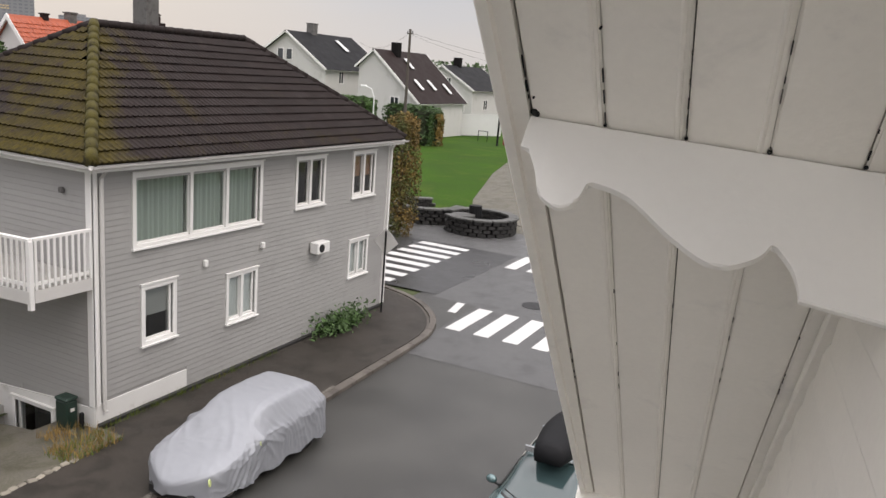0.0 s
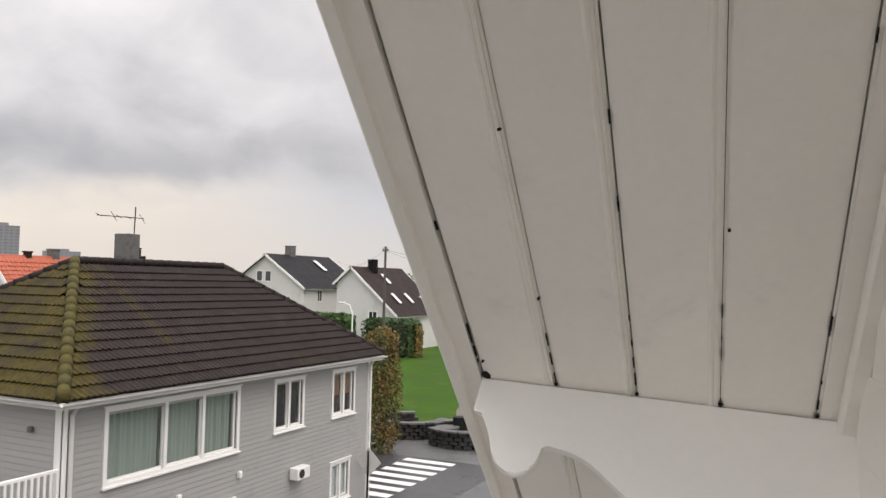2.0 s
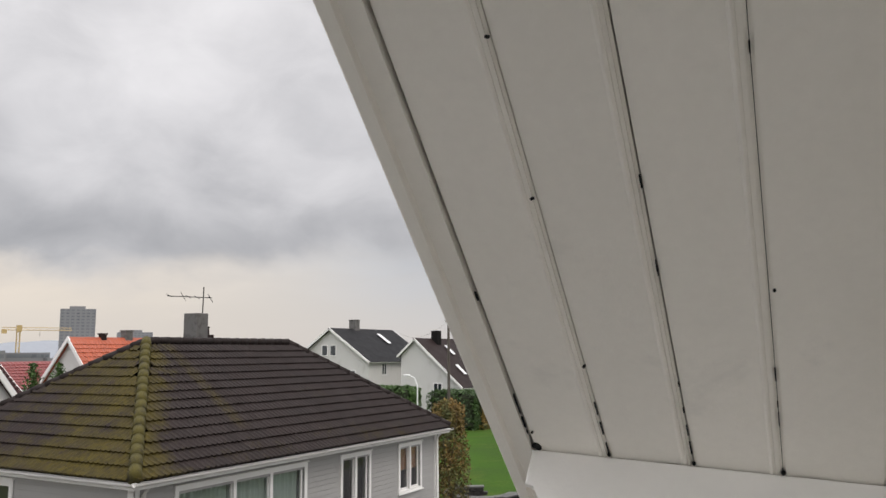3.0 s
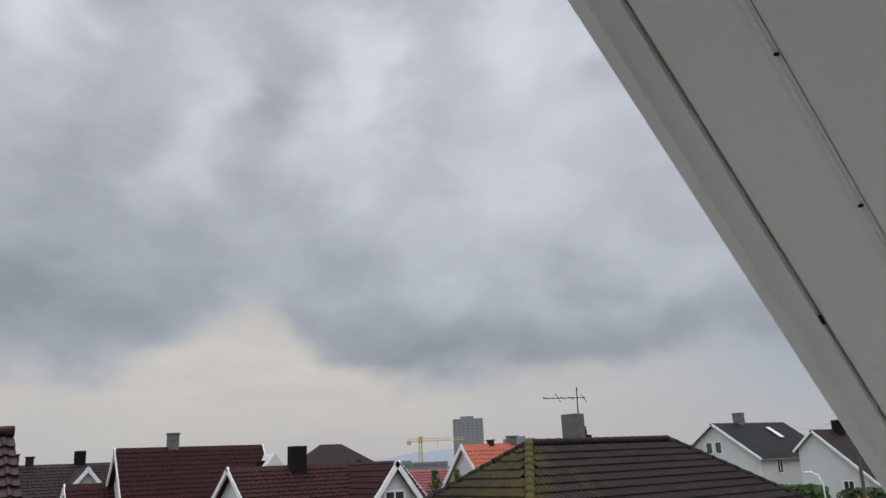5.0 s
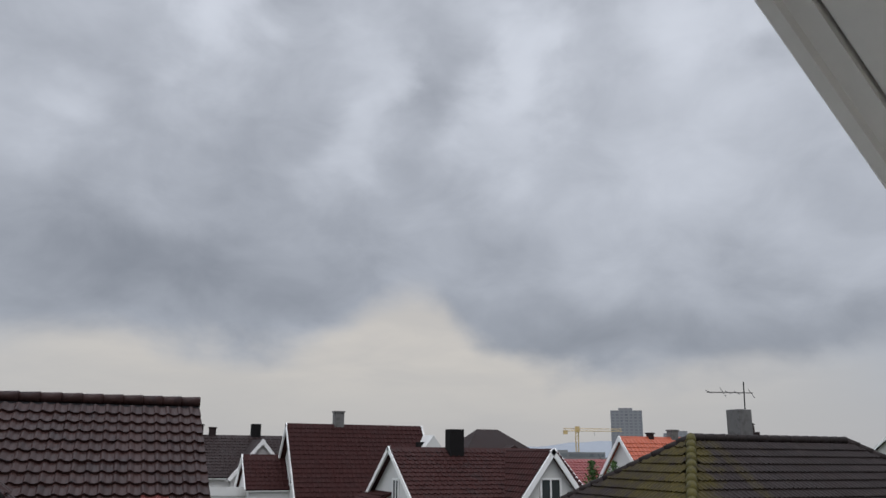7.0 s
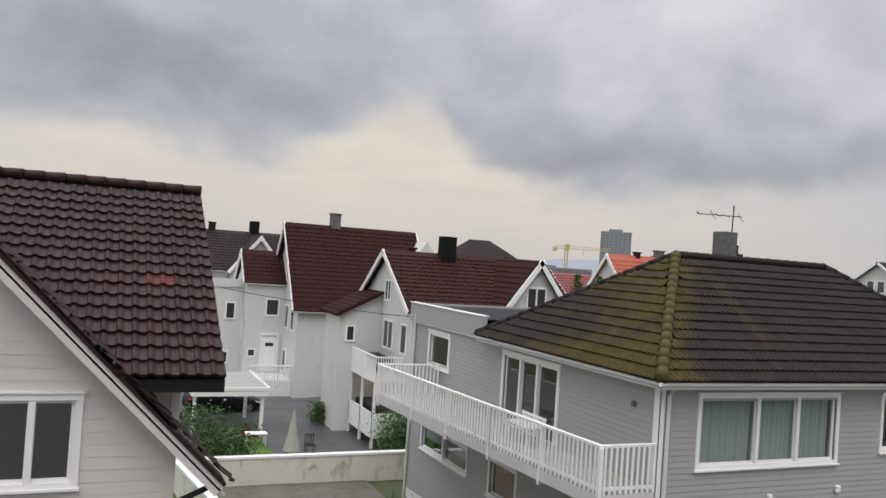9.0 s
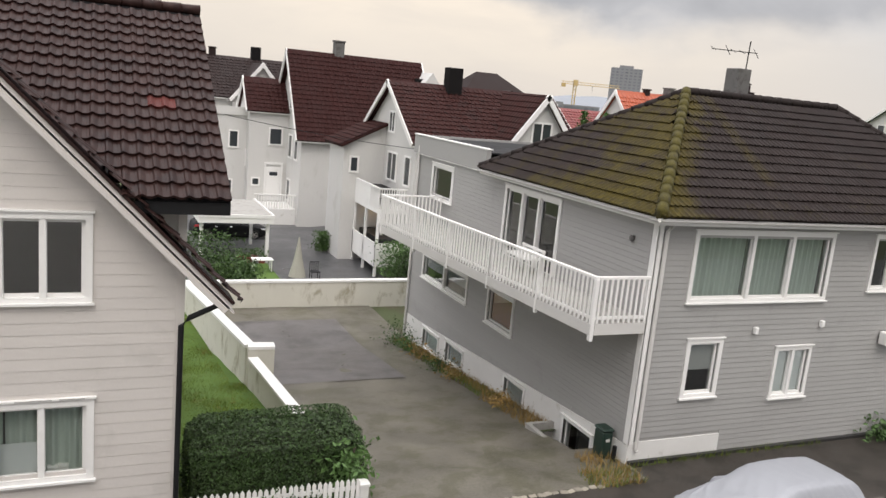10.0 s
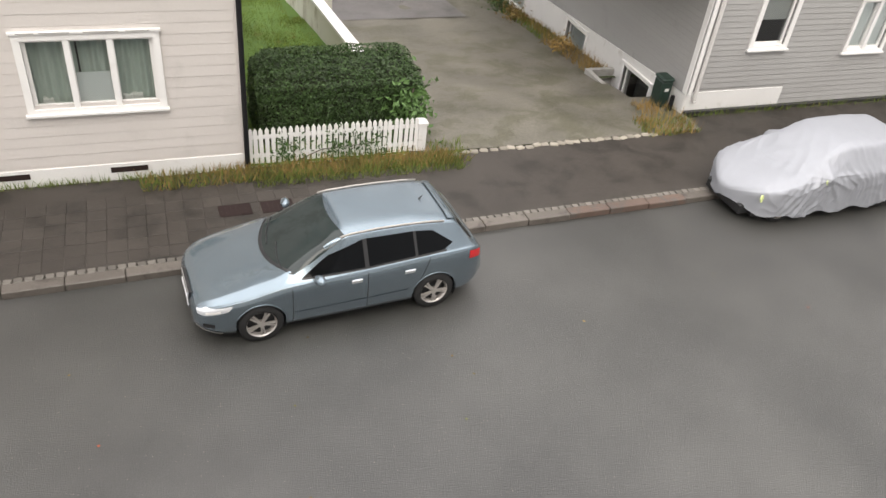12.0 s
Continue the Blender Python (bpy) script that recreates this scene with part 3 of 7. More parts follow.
def sheet(name, xs, ys, mat, lift, label, category, inside=None, kind="structure", height=gz, bump=0.0):
    bm = bmesh.new()
    vs = [[bm.verts.new((x, y, height(x, y) + lift + (bump * (noise.noise(Vector((x * 0.9, y * 0.9, 3.0)))) if bump else 0.0))) for x in xs] for y in ys]
    for j in range(len(ys) - 1):
        for i in range(len(xs) - 1):
            if inside is None or inside((xs[i] + xs[i + 1]) / 2, (ys[j] + ys[j + 1]) / 2):
                bm.faces.new((vs[j][i], vs[j][i + 1], vs[j + 1][i + 1], vs[j + 1][i]))
    ob = new(name, mesh_of(name, bm, mat, True))
    return tagged(ob, label, category, kind=kind)


def steps(a, b, n):
    return [a + (b - a) * i / n for i in range(n + 1)]


FARX = [-3000, -800, -200, -60] + steps(-30, 40, 70) + [60, 100, 200, 500, 1200, 3500]
FARY = [-3000, -600, -100, -30] + steps(-10, 40, 50) + [50, 70, 100, 200, 400, 640]
sheet("ground", FARX, FARY, M_EARTH, -0.06, "dull wet ground of earth and grass", "ground", inside=lambda x, y: not (10 < x < 11 and 14 < y < 16))
sheet("water", [-3000, 0, 3500], [640, 2000, 3600], M_WATER, -3.0, "grey sea in the far distance", "water", height=lambda x, y: 0)
level = lambda x, y: 0.0
sheet("road", [-200, -40] + steps(-20, 36, 56) + [60, 300], [-8.0] + steps(-6, 10.5, 16) + steps(11, 60, 49), M_ASPHALT, 0.0,
      "dark wet asphalt street", "road", height=level,
      inside=lambda x, y: (y < kerb_y(x) + 0.9 and x < 20) or (y < kerb_y(x) + 0.3 and x < 24.5) or (x > 21 and y < 12.8) or (24.6 < x < 33 and y < 60) or (x > 21 and y > 10 and (x - 21.2) ** 2 + (y - 14.2) ** 2 > 12.0 and x < 33 and y < 60 and x > 21.4))
# lighter paving over the crossing
sheet("crossing_paving", steps(18.9, 33.0, 20), steps(-6, 12.4, 20), M_PAVER, 0.005, "lighter wet paving of the crossing", "road", height=level,
      inside=lambda x, y: x < 19.4 or x > 24.4 or True if y < kerb_y(x) - 0.1 or x > 24.4 else False)
part_road = part("asphalt_patch", slab([(24.9, 12.4, 0.010), (33, 12.4, 0.010), (33, 22, 0.010), (24.9, 22, 0.010)], 0.004), M_PATCH)
tagged(part_road, "smooth dark wet asphalt of the side street", "road", kind="structure")


def corner_curve(offset=0.0):
    """The kerb line: along the street, round the corner, and up the side street."""
    pts = [(x, kerb_y(x) + offset) for x in steps(-30, 19.4, 60)]
    cx, cy, r = 19.6, 15.2, 5.2 - 0.30
    for i in range(1, 13):
        a = radians(-88 + i * 88 / 12)
        pts.append((cx + (r - offset) * math.cos(a), cy + (r - offset) * math.sin(a)))
    pts += [(cx + r - offset, y) for y in steps(16, 40, 24)]
    return pts


def ribbon(left, right, z, thick):
    bm = bmesh.new()
    rows = [[bm.verts.new((*p, z)) for p in left], [bm.verts.new((*p, z)) for p in right],
            [bm.verts.new((*p, z - thick)) for p in right], [bm.verts.new((*p, z - thick)) for p in left]]
    n = len(left)
    for a, b in zip(rows, rows[1:] + rows[:1]):
        for i in range(n - 1):
            bm.faces.new((a[i], a[i + 1], b[i + 1], b[i]))
    bm.faces.new([r[0] for r in rows])
    bm.faces.new([r[-1] for r in rows][::-1])
    return bm


WALK_Z = 0.07
outer, inner = corner_curve(0.30), [(min(x, 22.15), 12.42 if x < 10.4 else 13.25) if y < 12.6 and x < 21 else (22.2, max(13.25, y)) for x, y in corner_curve(0.30)]
pavement = part("pavement", ribbon(outer, inner, WALK_Z, 0.2), M_WALK)
tagged(pavement, "dark wet pavement with small slabs and moss", "pavement", kind="structure")
kerb = tagged(part("kerb", ribbon(corner_curve(0.05), corner_curve(0.29), 0.06, 0.2), M_KERB), "worn granite kerb along the street", "kerb", kind="structure")

# kerb stones and the band of setts behind them
pts = corner_curve(0.0)
rng = random.Random(11)
stone_mesh = mesh_of("kerb_stone", boxes((0.0, 1.0, 0.0, 0.21, -0.1, 0.118), bevel=0.012), M_KERB)
red_mesh = mesh_of("kerb_stone", boxes((0.0, 1.0, 0.0, 0.21, -0.1, 0.122), bevel=0.012), M_REDKERB)
for (x0, y0), (x1, y1) in zip(pts, pts[1:]):
    if not -9 < x0 < 26 or y0 > 18:
        continue
    ln = math.hypot(x1 - x0, y1 - y0)
    ob = new("kerb_stone", red_mesh if 6.0 < x0 < 8.4 else stone_mesh)
    ob.parent = kerb
    ob.matrix_basis = pose(x0, y0 + rng.uniform(-0.01, 0.01), rng.uniform(-0.014, 0.006), rng.uniform(-1, 1), 0, math.degrees(math.atan2(y1 - y0, x1 - x0))) @ Matrix.Diagonal((ln - 0.012, 1, 1, 1))
sett_mesh = mesh_of("sett", boxes((-0.06, 0.06, -0.055, 0.055, -0.05, 0.02), bevel=0.012), M_SETT)
n = 0
x = -6.0
while x < 15.5:
    y = kerb_y(x) + 0.285
    ob = new("sett", sett_mesh)
    ob.parent = pavement
    ob.matrix_basis = pose(x, y, WALK_Z + rng.uniform(-0.004, 0.006), rng.uniform(-3, 3), rng.uniform(-3, 3), rng.uniform(-8, 8))
    x += 0.14
pale_mesh = mesh_of("sett", boxes((-0.085, 0.085, -0.06, 0.06, -0.05, 0.03), bevel=0.02), M_LIGHTSETT)
x = 4.75
while x < 9.6:
    ob = new("sett", pale_mesh)
    ob.parent = pavement
    ob.matrix_basis = pose(x, 12.33 + 0.02 * (x - 5) + rng.uniform(-0.03, 0.03), WALK_Z + rng.uniform(-0.01, 0.008), rng.uniform(-5, 5), rng.uniform(-5, 5), rng.uniform(-20, 20))
    x += rng.uniform(0.15, 0.22)
# square pavement slabs beside the street
slab_mesh = mesh_of("paving_slab", boxes((-0.145, 0.145, -0.145, 0.145, -0.03, 0.008), bevel=0.006), M_WALK)
for i in range(26):
    for j in range(6):
        px, py = -4.3 + i * 0.30, 10.25 + j * 0.30 + 0.03 * (-4.3 + i * 0.3)
        ob = new("paving_slab", slab_mesh)
        ob.parent = pavement
        ob.matrix_basis = pose(px, py, WALK_Z + rng.uniform(-0.004, 0.003), rng.uniform(-0.6, 0.6), rng.uniform(-0.6, 0.6), 1.7)
for dx in (0.55, 1.25):
    cover = tagged(part("drain_cover", boxes((-0.27, 0.27, -0.17, 0.17, -0.02, 0.012), bevel=0.006), M_BROWNROOF, m=pose(dx, 11.15, WALK_Z + 0.004, 0, 0, 2)),
                   "rusty brown iron drain cover in the pavement", "drain cover", "drain covers")
    for k in range(6):
        part("rib", boxes((-0.23 + k * 0.08, -0.19 + k * 0.08, -0.14, 0.14, 0.012, 0.018)), M_BROWNROOF, cover)
cover = tagged(part("manhole_cover", tube([(0, 0, -0.02), (0, 0, 0.014)], 0.45, 24), M_PLASTIC, m=pose(26.0, 9.0, 0.006)), "round dark iron manhole cover in the road", "manhole cover")

# painted crossings
def stripe(x0, x1, y0, y1, skew=0.0):
    ob = part("crossing_stripe", slab([(x0, y0, 0.014), (x1, y0 + skew, 0.014), (x1, y1 + skew, 0.014), (x0, y1, 0.014)], 0.006), M_LINE)
    tagged(ob, "worn white painted crossing stripe on wet asphalt", "road marking", "crossing stripes", "structure")


for i in range(9):
    y = 9.90 - i * 0.98
    stripe(21.65, 24.35, y, y + 0.52, 0.0)
stripe(23.3, 24.5, 10.85, 11.15, 0.2)
for i in range(8):
    x = 25.25 + i * 0.98
    stripe(x, x + 0.50, 14.6, 17.1, 0.0)
for i in range(5):
    y = 11.55 - i * 1.0
    stripe(30.6, 33.2, y, y + 0.52)

sheet("plaza", steps(33.0, 39.6, 8), steps(10.5, 23.5, 12), M_PAVER, 0.004, "wet grey paving around the stone rings", "pavement", height=level)
# driveway, slab, garden and yards
DX, DY = steps(3.9, 10.62, 20), steps(12.42, 31.6, 60)
sheet("driveway", DX, DY, M_DRIVE, 0.012, "old worn driveway of grey-brown asphalt and gravel", "driveway", bump=0.03,
      inside=lambda x, y: not (x > 9.95 and 14.3 < y < 16.2))
slab_ob = sheet("concrete_slab", steps(4.4, 8.6, 6), steps(21.6, 29.6, 10), M_SLAB, 0.026, "wet cracked concrete slab in the driveway", "slab")
sheet("garden_lawn", steps(0.95, 4.0, 8), steps(12.45, 31.5, 50), M_LAWN, 0.03, "small green lawn beside the house", "lawn", bump=0.05)
sheet("back_yard", steps(2.0, 16.0, 4), steps(31.8, 64, 10), M_YARD, 0.012, "dark wet asphalt yard behind the wall", "yard")
sheet("green_patch", steps(5.0, 7.75, 6), steps(32.0, 39.4, 10), M_LAWN, 0.03, "green lawn strip in the yard behind the wall", "lawn")
sheet("park_lawn", steps(33.5, 104, 110), steps(13.2, 58, 80), M_PARK, 0.015, "wide green lawn beyond the crossing", "lawn", height=lambda x, y: 0.0,
      inside=lambda x, y: y > 15 + (x - 38) * 0.05 and not (38 < x < 52 and y < 17.5 + 0.24 * (x - 38)) and x > 39 + 0.3 * max(0, 20 - y))
sheet("gravel_path", steps(38, 104, 30), steps(12.6, 40, 30), M_DRIVE, 0.008, "brown gravel path along the lawn", "path", height=lambda x, y: 0.0,
      inside=lambda x, y: y < 22 + 0.32 * (x - 38))

tagged(part("gravel_path", slab([(39.5, 14.0, 0.045), (78, 14.0, 0.045), (78, 30.0, 0.045), (60, 25.2, 0.045), (46, 20.6, 0.045), (41.5, 18.6, 0.045)], 0.04), M_DRIVE), "worn brown gravel path beside the lawn", "path", kind="structure")

# ---- the camera's own house: gable verge with soffit, barge board and bracket ----
EYE = Vector((-0.263, 0.121, 8.117))
MH = Matrix.Translation(EYE) @ pose(0, 0, 0, 0, 0, 6.3)
MS = MH @ pose(0, 0, 0, 0, 42.8, 0)
own = thing("timber_house", "white-painted timber house with a boarded gable verge", "house", MH @ pose(0, -2, -8.1))
SOFFIT = 0.8


def roof_z(x):
    return (SOFFIT - math.sin(radians(42.8)) * x) / math.cos(radians(42.8))


def prism_x(outline, x0, x1):
    """An outline of (y, z) extruded along x."""
    bm = prism(outline, x0, x1)
    for v in bm.verts:
        v.co = Vector((v.co.y, v.co.x, v.co.z))
    return bm


for outline in (((0.32, -8.1), (3.0, -8.1), (3.0, roof_z(3.0)), (0.32, roof_z(0.32))), ((-1.0, -8.1), (0.32, -8.1), (0.32, -0.8), (-1.0, -0.8)),
                ((-1.0, 0.70), (0.32, 0.70), (0.32, roof_z(0.32)), (-1.0, roof_z(-1.0))), ((-4.2, -8.1), (-1.0, -8.1), (-1.0, roof_z(-1.0)), (-4.2, roof_z(-4.2)))):
    wall = part("wall", prism(outline, -0.38, -0.222), M_OLDPAINT, own, m=MH)
    if outline[0][0] == 0.32:
        siding(wall, 0.40, 3.0, -8.0, 1.0, (), 0.118, M_OLDPAINT, shape=lambda v: (0.40, min(3.0, (SOFFIT - math.cos(radians(42.8)) * v) / math.sin(radians(42.8)) - 0.06)), limit=120)
        for pl in wall.children:
            pl.location.y = -0.222
part("corner_board", boxes((0.32, 0.42, -0.36, -0.19, -0.8, roof_z(0.42) - 0.03)), M_OLDPAINT, own, m=MH)
soffit = part("soffit", boxes((-6.2, 3.4, -0.235, 0.40, SOFFIT + 0.018, SOFFIT + 0.05)), M_BLACK, own, "dark gap behind the soffit boards", m=MS)
GAPS = [0.0022, 0.0006, 0.0013, 0.0005, 0.0011, 0.0005]
joints = [0.3615, 0.2355, 0.1055, -0.0235, -0.1635]
for k, (hi, lo) in enumerate(zip(joints, joints[1:] + [-0.222])):
    top_gap, low_gap = GAPS[k], GAPS[k + 1]
    bm = boxes((-6.2, 3.4, lo + low_gap, hi - top_gap, SOFFIT + 0.001 * (k % 2), SOFFIT + 0.022))
    bmesh.ops.bevel(bm, geom=[e for e in bm.edges if abs(e.verts[0].co.x - e.verts[1].co.x) > 1 and e.verts[0].co.z < SOFFIT + 0.01], offset=0.004, segments=2, affect="EDGES")
    part("soffit_board", bm, M_OLDPAINT, own, m=MS)
for k, y in enumerate((0.222, 0.092, -0.037)):
    part("bead", tube([(-6.2, y + 0.028, SOFFIT + 0.002), (3.4, y + 0.028, SOFFIT + 0.002)], 0.005, 8), M_OLDPAINT, own, m=MS)
part("wall_trim", boxes((-6.2, 3.4, -0.222, -0.192, SOFFIT - 0.028, SOFFIT - 0.002), bevel=0.005), M_OLDPAINT, own, m=MS)
# barge board with a stepped edge and a worn notch
barge = prism_x([(0.364, SOFFIT - 0.004), (0.392, SOFFIT - 0.006), (0.395, SOFFIT - 0.016), (0.413, SOFFIT - 0.016), (0.418, SOFFIT - 0.010), (0.418, SOFFIT + 0.24), (0.364, SOFFIT + 0.24)], -6.2, 3.45)
part("barge_board", barge, M_OLDPAINT, own, "old white-painted barge board with a worn edge", m=MS)
part("verge_strip", boxes((-6.2, 3.45, 0.4205, 0.432, SOFFIT + 0.05, SOFFIT + 0.27)), M_OLDPAINT, own, m=MS)


def spline(points, n):
    """Points along a smooth line through the given ones."""
    out = []
    p = [points[0]] + list(points) + [points[-1]]
    for i in range(1, len(p) - 2):
        for j in range(n):
            t = j / n
            q = []
            for c in range(len(points[0])):
                a, b, d, e = (p[i + k][c] for k in (-1, 0, 1, 2))
                q.append(0.5 * (2 * b + (d - a) * t + (2 * a - 5 * b + 4 * d - e) * t * t + (3 * b - a - 3 * d + e) * t ** 3))
            out.append(tuple(q))
    out.append(tuple(points[-1]))
    return out


edge = [(0.363, SOFFIT - 0.002), (0.363, 0.732), (0.346, 0.730)]
edge += spline([(0.336, 0.705), (0.326, 0.682), (0.312, 0.645), (0.278, 0.625), (0.252, 0.642), (0.241, 0.683)], 5)
edge += spline([(0.238, 0.684), (0.175, 0.668), (0.097, 0.608), (0.032, 0.576), (-0.023, 0.600), (-0.045, 0.633)], 6)
edge += spline([(-0.047, 0.632), (-0.074, 0.598), (-0.086, 0.566), (-0.088, 0.546)], 4)
edge += [(-0.218, 0.534), (-0.218, SOFFIT - 0.002)]
bracket = prism_x(edge, 0.0, 0.015)
for v in bracket.verts:
    v.co.x += 1.066 + (0.36 - v.co.y) * 0.10
bmesh.ops.bevel(bracket, geom=[e for e in bracket.edges if abs(e.verts[0].co.y - e.verts[1].co.y) + abs(e.verts[0].co.z - e.verts[1].co.z) > 1e-4], offset=0.003, segments=1, affect="EDGES")
part("scalloped_bracket", bracket, M_BRACKET, own, "white scalloped wooden bracket under the verge", m=MS)
part("eave_fascia", boxes((3.40, 3.44, -0.4, 0.43, SOFFIT - 0.16, SOFFIT + 0.22)), M_OLDPAINT, own, m=MS)
part("roof", boxes((-6.3, 3.5, -9.0, 0.436, SOFFIT + 0.25, SOFFIT + 0.33)), M_ROOFTILE, own, m=MS)
part("roof", slab([(-4.2, 0.43, roof_z(-4.2) + 0.3), (-11.5, 0.43, roof_z(-4.2) - 6.4), (-11.5, -9, roof_z(-4.2) - 6.4), (-4.2, -9, roof_z(-4.2) + 0.3)], 0.1), M_ROOFTILE, own, m=MH)
part("wall", boxes((-10.9, -4.2, -0.38, -0.222, -8.1, -1.0), (-10.9, -10.7, -9, -0.38, -8.1, -1.0), (2.8, 3.0, -9, -0.38, -8.1, roof_z(3.0)), (-10.9, 3.0, -9.1, -8.9, -8.1, -1.0)), M_OLDPAINT, own, m=MH)
part("room_lining", boxes((-2.6, 1.3, -3.4, -0.38, -1.75, -1.65), (-2.6, 1.3, -3.5, -3.4, -1.7, 1.0), (-2.7, -2.6, -3.4, -0.38, -1.7, 2.2), (1.3, 1.4, -3.4, -0.38, -1.7, -0.2)), M_BLIND, own, "pale room behind the open window", m=MH)
part("window_sill", boxes((-1.0, 0.32, -0.40, -0.20, -0.84, -0.80)), M_OLDPAINT, own, m=MH)

# nail holes and dark knots in the soffit
for a, y in ((-0.12, 0.343), (-0.62, 0.343), (0.55, 0.24), (0.33, 0.238), (0.86, 0.235), (0.72, -0.03), (1.02, 0.352), (0.5, -0.205), (0.75, -0.205), (1.25, -0.205), (1.6, -0.205), (1.9, -0.2), (1.98, -0.2), (2.07, -0.2), (2.18, -0.2), (2.3, -0.2), (-0.75, 0.238), (-0.9, 0.238)):
    part("knot_hole", tube([(a, y, SOFFIT - 0.004), (a + 0.004, y, SOFFIT + 0.003)], 0.0022, 7), M_BLACK, own, m=MS)

# open cracks in the joints and dirt in the corner behind the bracket
crng = random.Random(17)
for y in (0.3615, 0.2355, 0.1055, -0.0235, -0.1635):
    for a0, a1, count in ((0.86, 1.10, 4), (-0.9, 0.8, 3), (1.15, 2.2, 6)):
        for _ in range(count):
            a, ln, wd = crng.uniform(a0, a1), crng.uniform(0.006, 0.03), crng.uniform(0.0006, 0.0013)
            part("crack", boxes((a, a + ln, y - wd, y + wd, SOFFIT - 0.0012, SOFFIT + 0.002)), M_BLACK, own, m=MS)
for y, r in ((0.354, 0.008), (0.236, 0.003), (0.105, 0.003), (-0.024, 0.0035), (-0.165, 0.0035)):
    a = 1.066 + (0.36 - y) * 0.10
    bm = bmesh.new()
    bmesh.ops.create_icosphere(bm, subdivisions=2, radius=1.0)
    for v in bm.verts:
        v.co *= 1 + 0.35 * noise.noise(v.co * 2.0 + Vector((y * 40, 0, 0)))
    bm.transform(Matrix.Translation((a - r * 0.6, y, SOFFIT)) @ Matrix.Diagonal((r * 1.3, r, 0.003, 1)))
    part("dirt", bm, M_BLACK, own, "dark dirt in the corner", m=MS)

# ---- grey house ----
HX, HY, HR, HB = 10.6, 13.2, 22.25, 27.0
grey = thing("grey_house", "two-storey grey weatherboarded house with a mossy hip roof", "house", Matrix.Translation((16.4, 18, 0)))
MF = pose(HR, HY, 0, 0, 0, 180)          # street side: x runs from its far corner back towards the driveway
ML = pose(HX, HY, 0, 0, 0, 90)           # driveway side: x runs away from the street


def fu(x):
    return HR - x


def front_hole(x0, x1, z0, z1):
    return (fu(x1), fu(x0), z0, z1)


F_WIN = [front_hole(11.70, 15.72, 3.86, 5.33), front_hole(17.30, 18.52, 4.05, 5.32), front_hole(20.12, 21.26, 4.05, 5.32),
         front_hole(11.93, 12.75, 1.62, 2.84), front_hole(14.62, 15.62, 1.42, 2.57), front_hole(20.12, 21.06, 1.52, 2.57)]
wall = part("wall", wall_mesh(0, HR - HX, -0.2, 5.62, F_WIN), M_SIDING, grey, m=MF)
siding(wall, 0.10, HR - HX - 0.10, 0.02, 5.58, F_WIN + [front_hole(HX, 13.2, -1, 0.60)], 0.128, M_SIDING)
S_WIN = [(10.65, 12.45, 4.30, 5.33), (3.95, 6.80, 3.36, 5.33), (8.85, 12.50, 1.35, 2.10), (5.75, 7.25, 1.25, 2.20),
         (10.62, 11.95, -1.15, -0.48), (8.62, 9.92, -1.0, -0.32), (4.62, 5.72, -0.68, 0.0), (1.32, 2.52, -0.80, 0.10)]
S_WIN[0] = (10.75, 12.35, 4.30, 5.33)
wall = part("wall", wall_mesh(0.2, HB - HY, -1.9, 5.62, S_WIN), M_SIDING, grey, m=ML)


def found_top(u):
    return 0.52 - 0.95 * clamp01((u - 0.4) / 12.6)


siding(wall, 0.10, HB - HY - 0.02, 0.52, 5.58, S_WIN, 0.128, M_SIDING, limit=240)
siding(wall, 0.10, HB - HY - 0.02, 0.52 - 0.128 * 8, 0.51, S_WIN, 0.128, M_SIDING, shape=lambda v: (max(0.10, 0.4 + (0.52 - v + 0.08) / 0.95 * 12.6), HB - HY - 0.02), limit=30)
part("wall", boxes((0, HR - HX, -0.2, 0, -1.9, 5.62), (HR - HX, HR - HX + 0.2, -(0), HB - HY, 0, 0.1)), M_SIDING, grey, m=pose(HX, HB, 0))
part("wall", boxes((0, HB - HY - 0.4, -0.2, 0, -1.9, 5.62)), M_SIDING, grey, m=pose(HR, HB - 0.2, 0, 0, 0, -90))
part("floor_slab", boxes((HX + 0.2, HR - 0.2, HY + 0.2, HB - 0.2, 2.85, 3.0), (HX + 0.2, HR - 0.2, HY + 0.2, HB - 0.2, 5.55, 5.62), (HX + 0.2, HR - 0.2, HY + 0.2, HB - 0.2, -1.75, -1.6)), M_ROOMSHADE, grey, m=Matrix())
part("partition", boxes((HX + 2.2, HX + 2.3, HY + 2.2, HB - 0.2, -1.5, 5.55), (HX + 0.2, HR - 0.2, HY + 2.1, HY + 2.2, -1.6, 5.55)), M_ROOMSHADE, grey, m=Matrix())
# foundation, standing a little proud
part("foundation", boxes((fu(13.2), fu(HX) + 0.02, 0.0, 0.03, -0.3, 0.585)), M_CEMENT, grey, "white rendered foundation", m=MF)
us = sorted({0.0, HB - HY, *[h[0] for h in S_WIN[4:]], *[h[1] for h in S_WIN[4:]]})
for a, b in zip(us, us[1:]):
    hole = next((h for h in S_WIN[4:] if h[0] < (a + b) / 2 < h[1]), None)
    spans = [(-2.0, found_top(a), found_top(b))]
    if hole:
        spans = [(-2.0, hole[2], hole[2])] + ([(hole[3], found_top(a), found_top(b))] if found_top(b) > hole[3] + 0.02 else [])
    for lo, ta, tb in spans:
        part("foundation", prism([(a, lo), (b, lo), (b, tb), (a, ta)], 0.0, 0.03), M_CEMENT, grey, "white rendered foundation with stained foot", m=ML)
# windows
DR = ("drapes", M_CURTAIN)
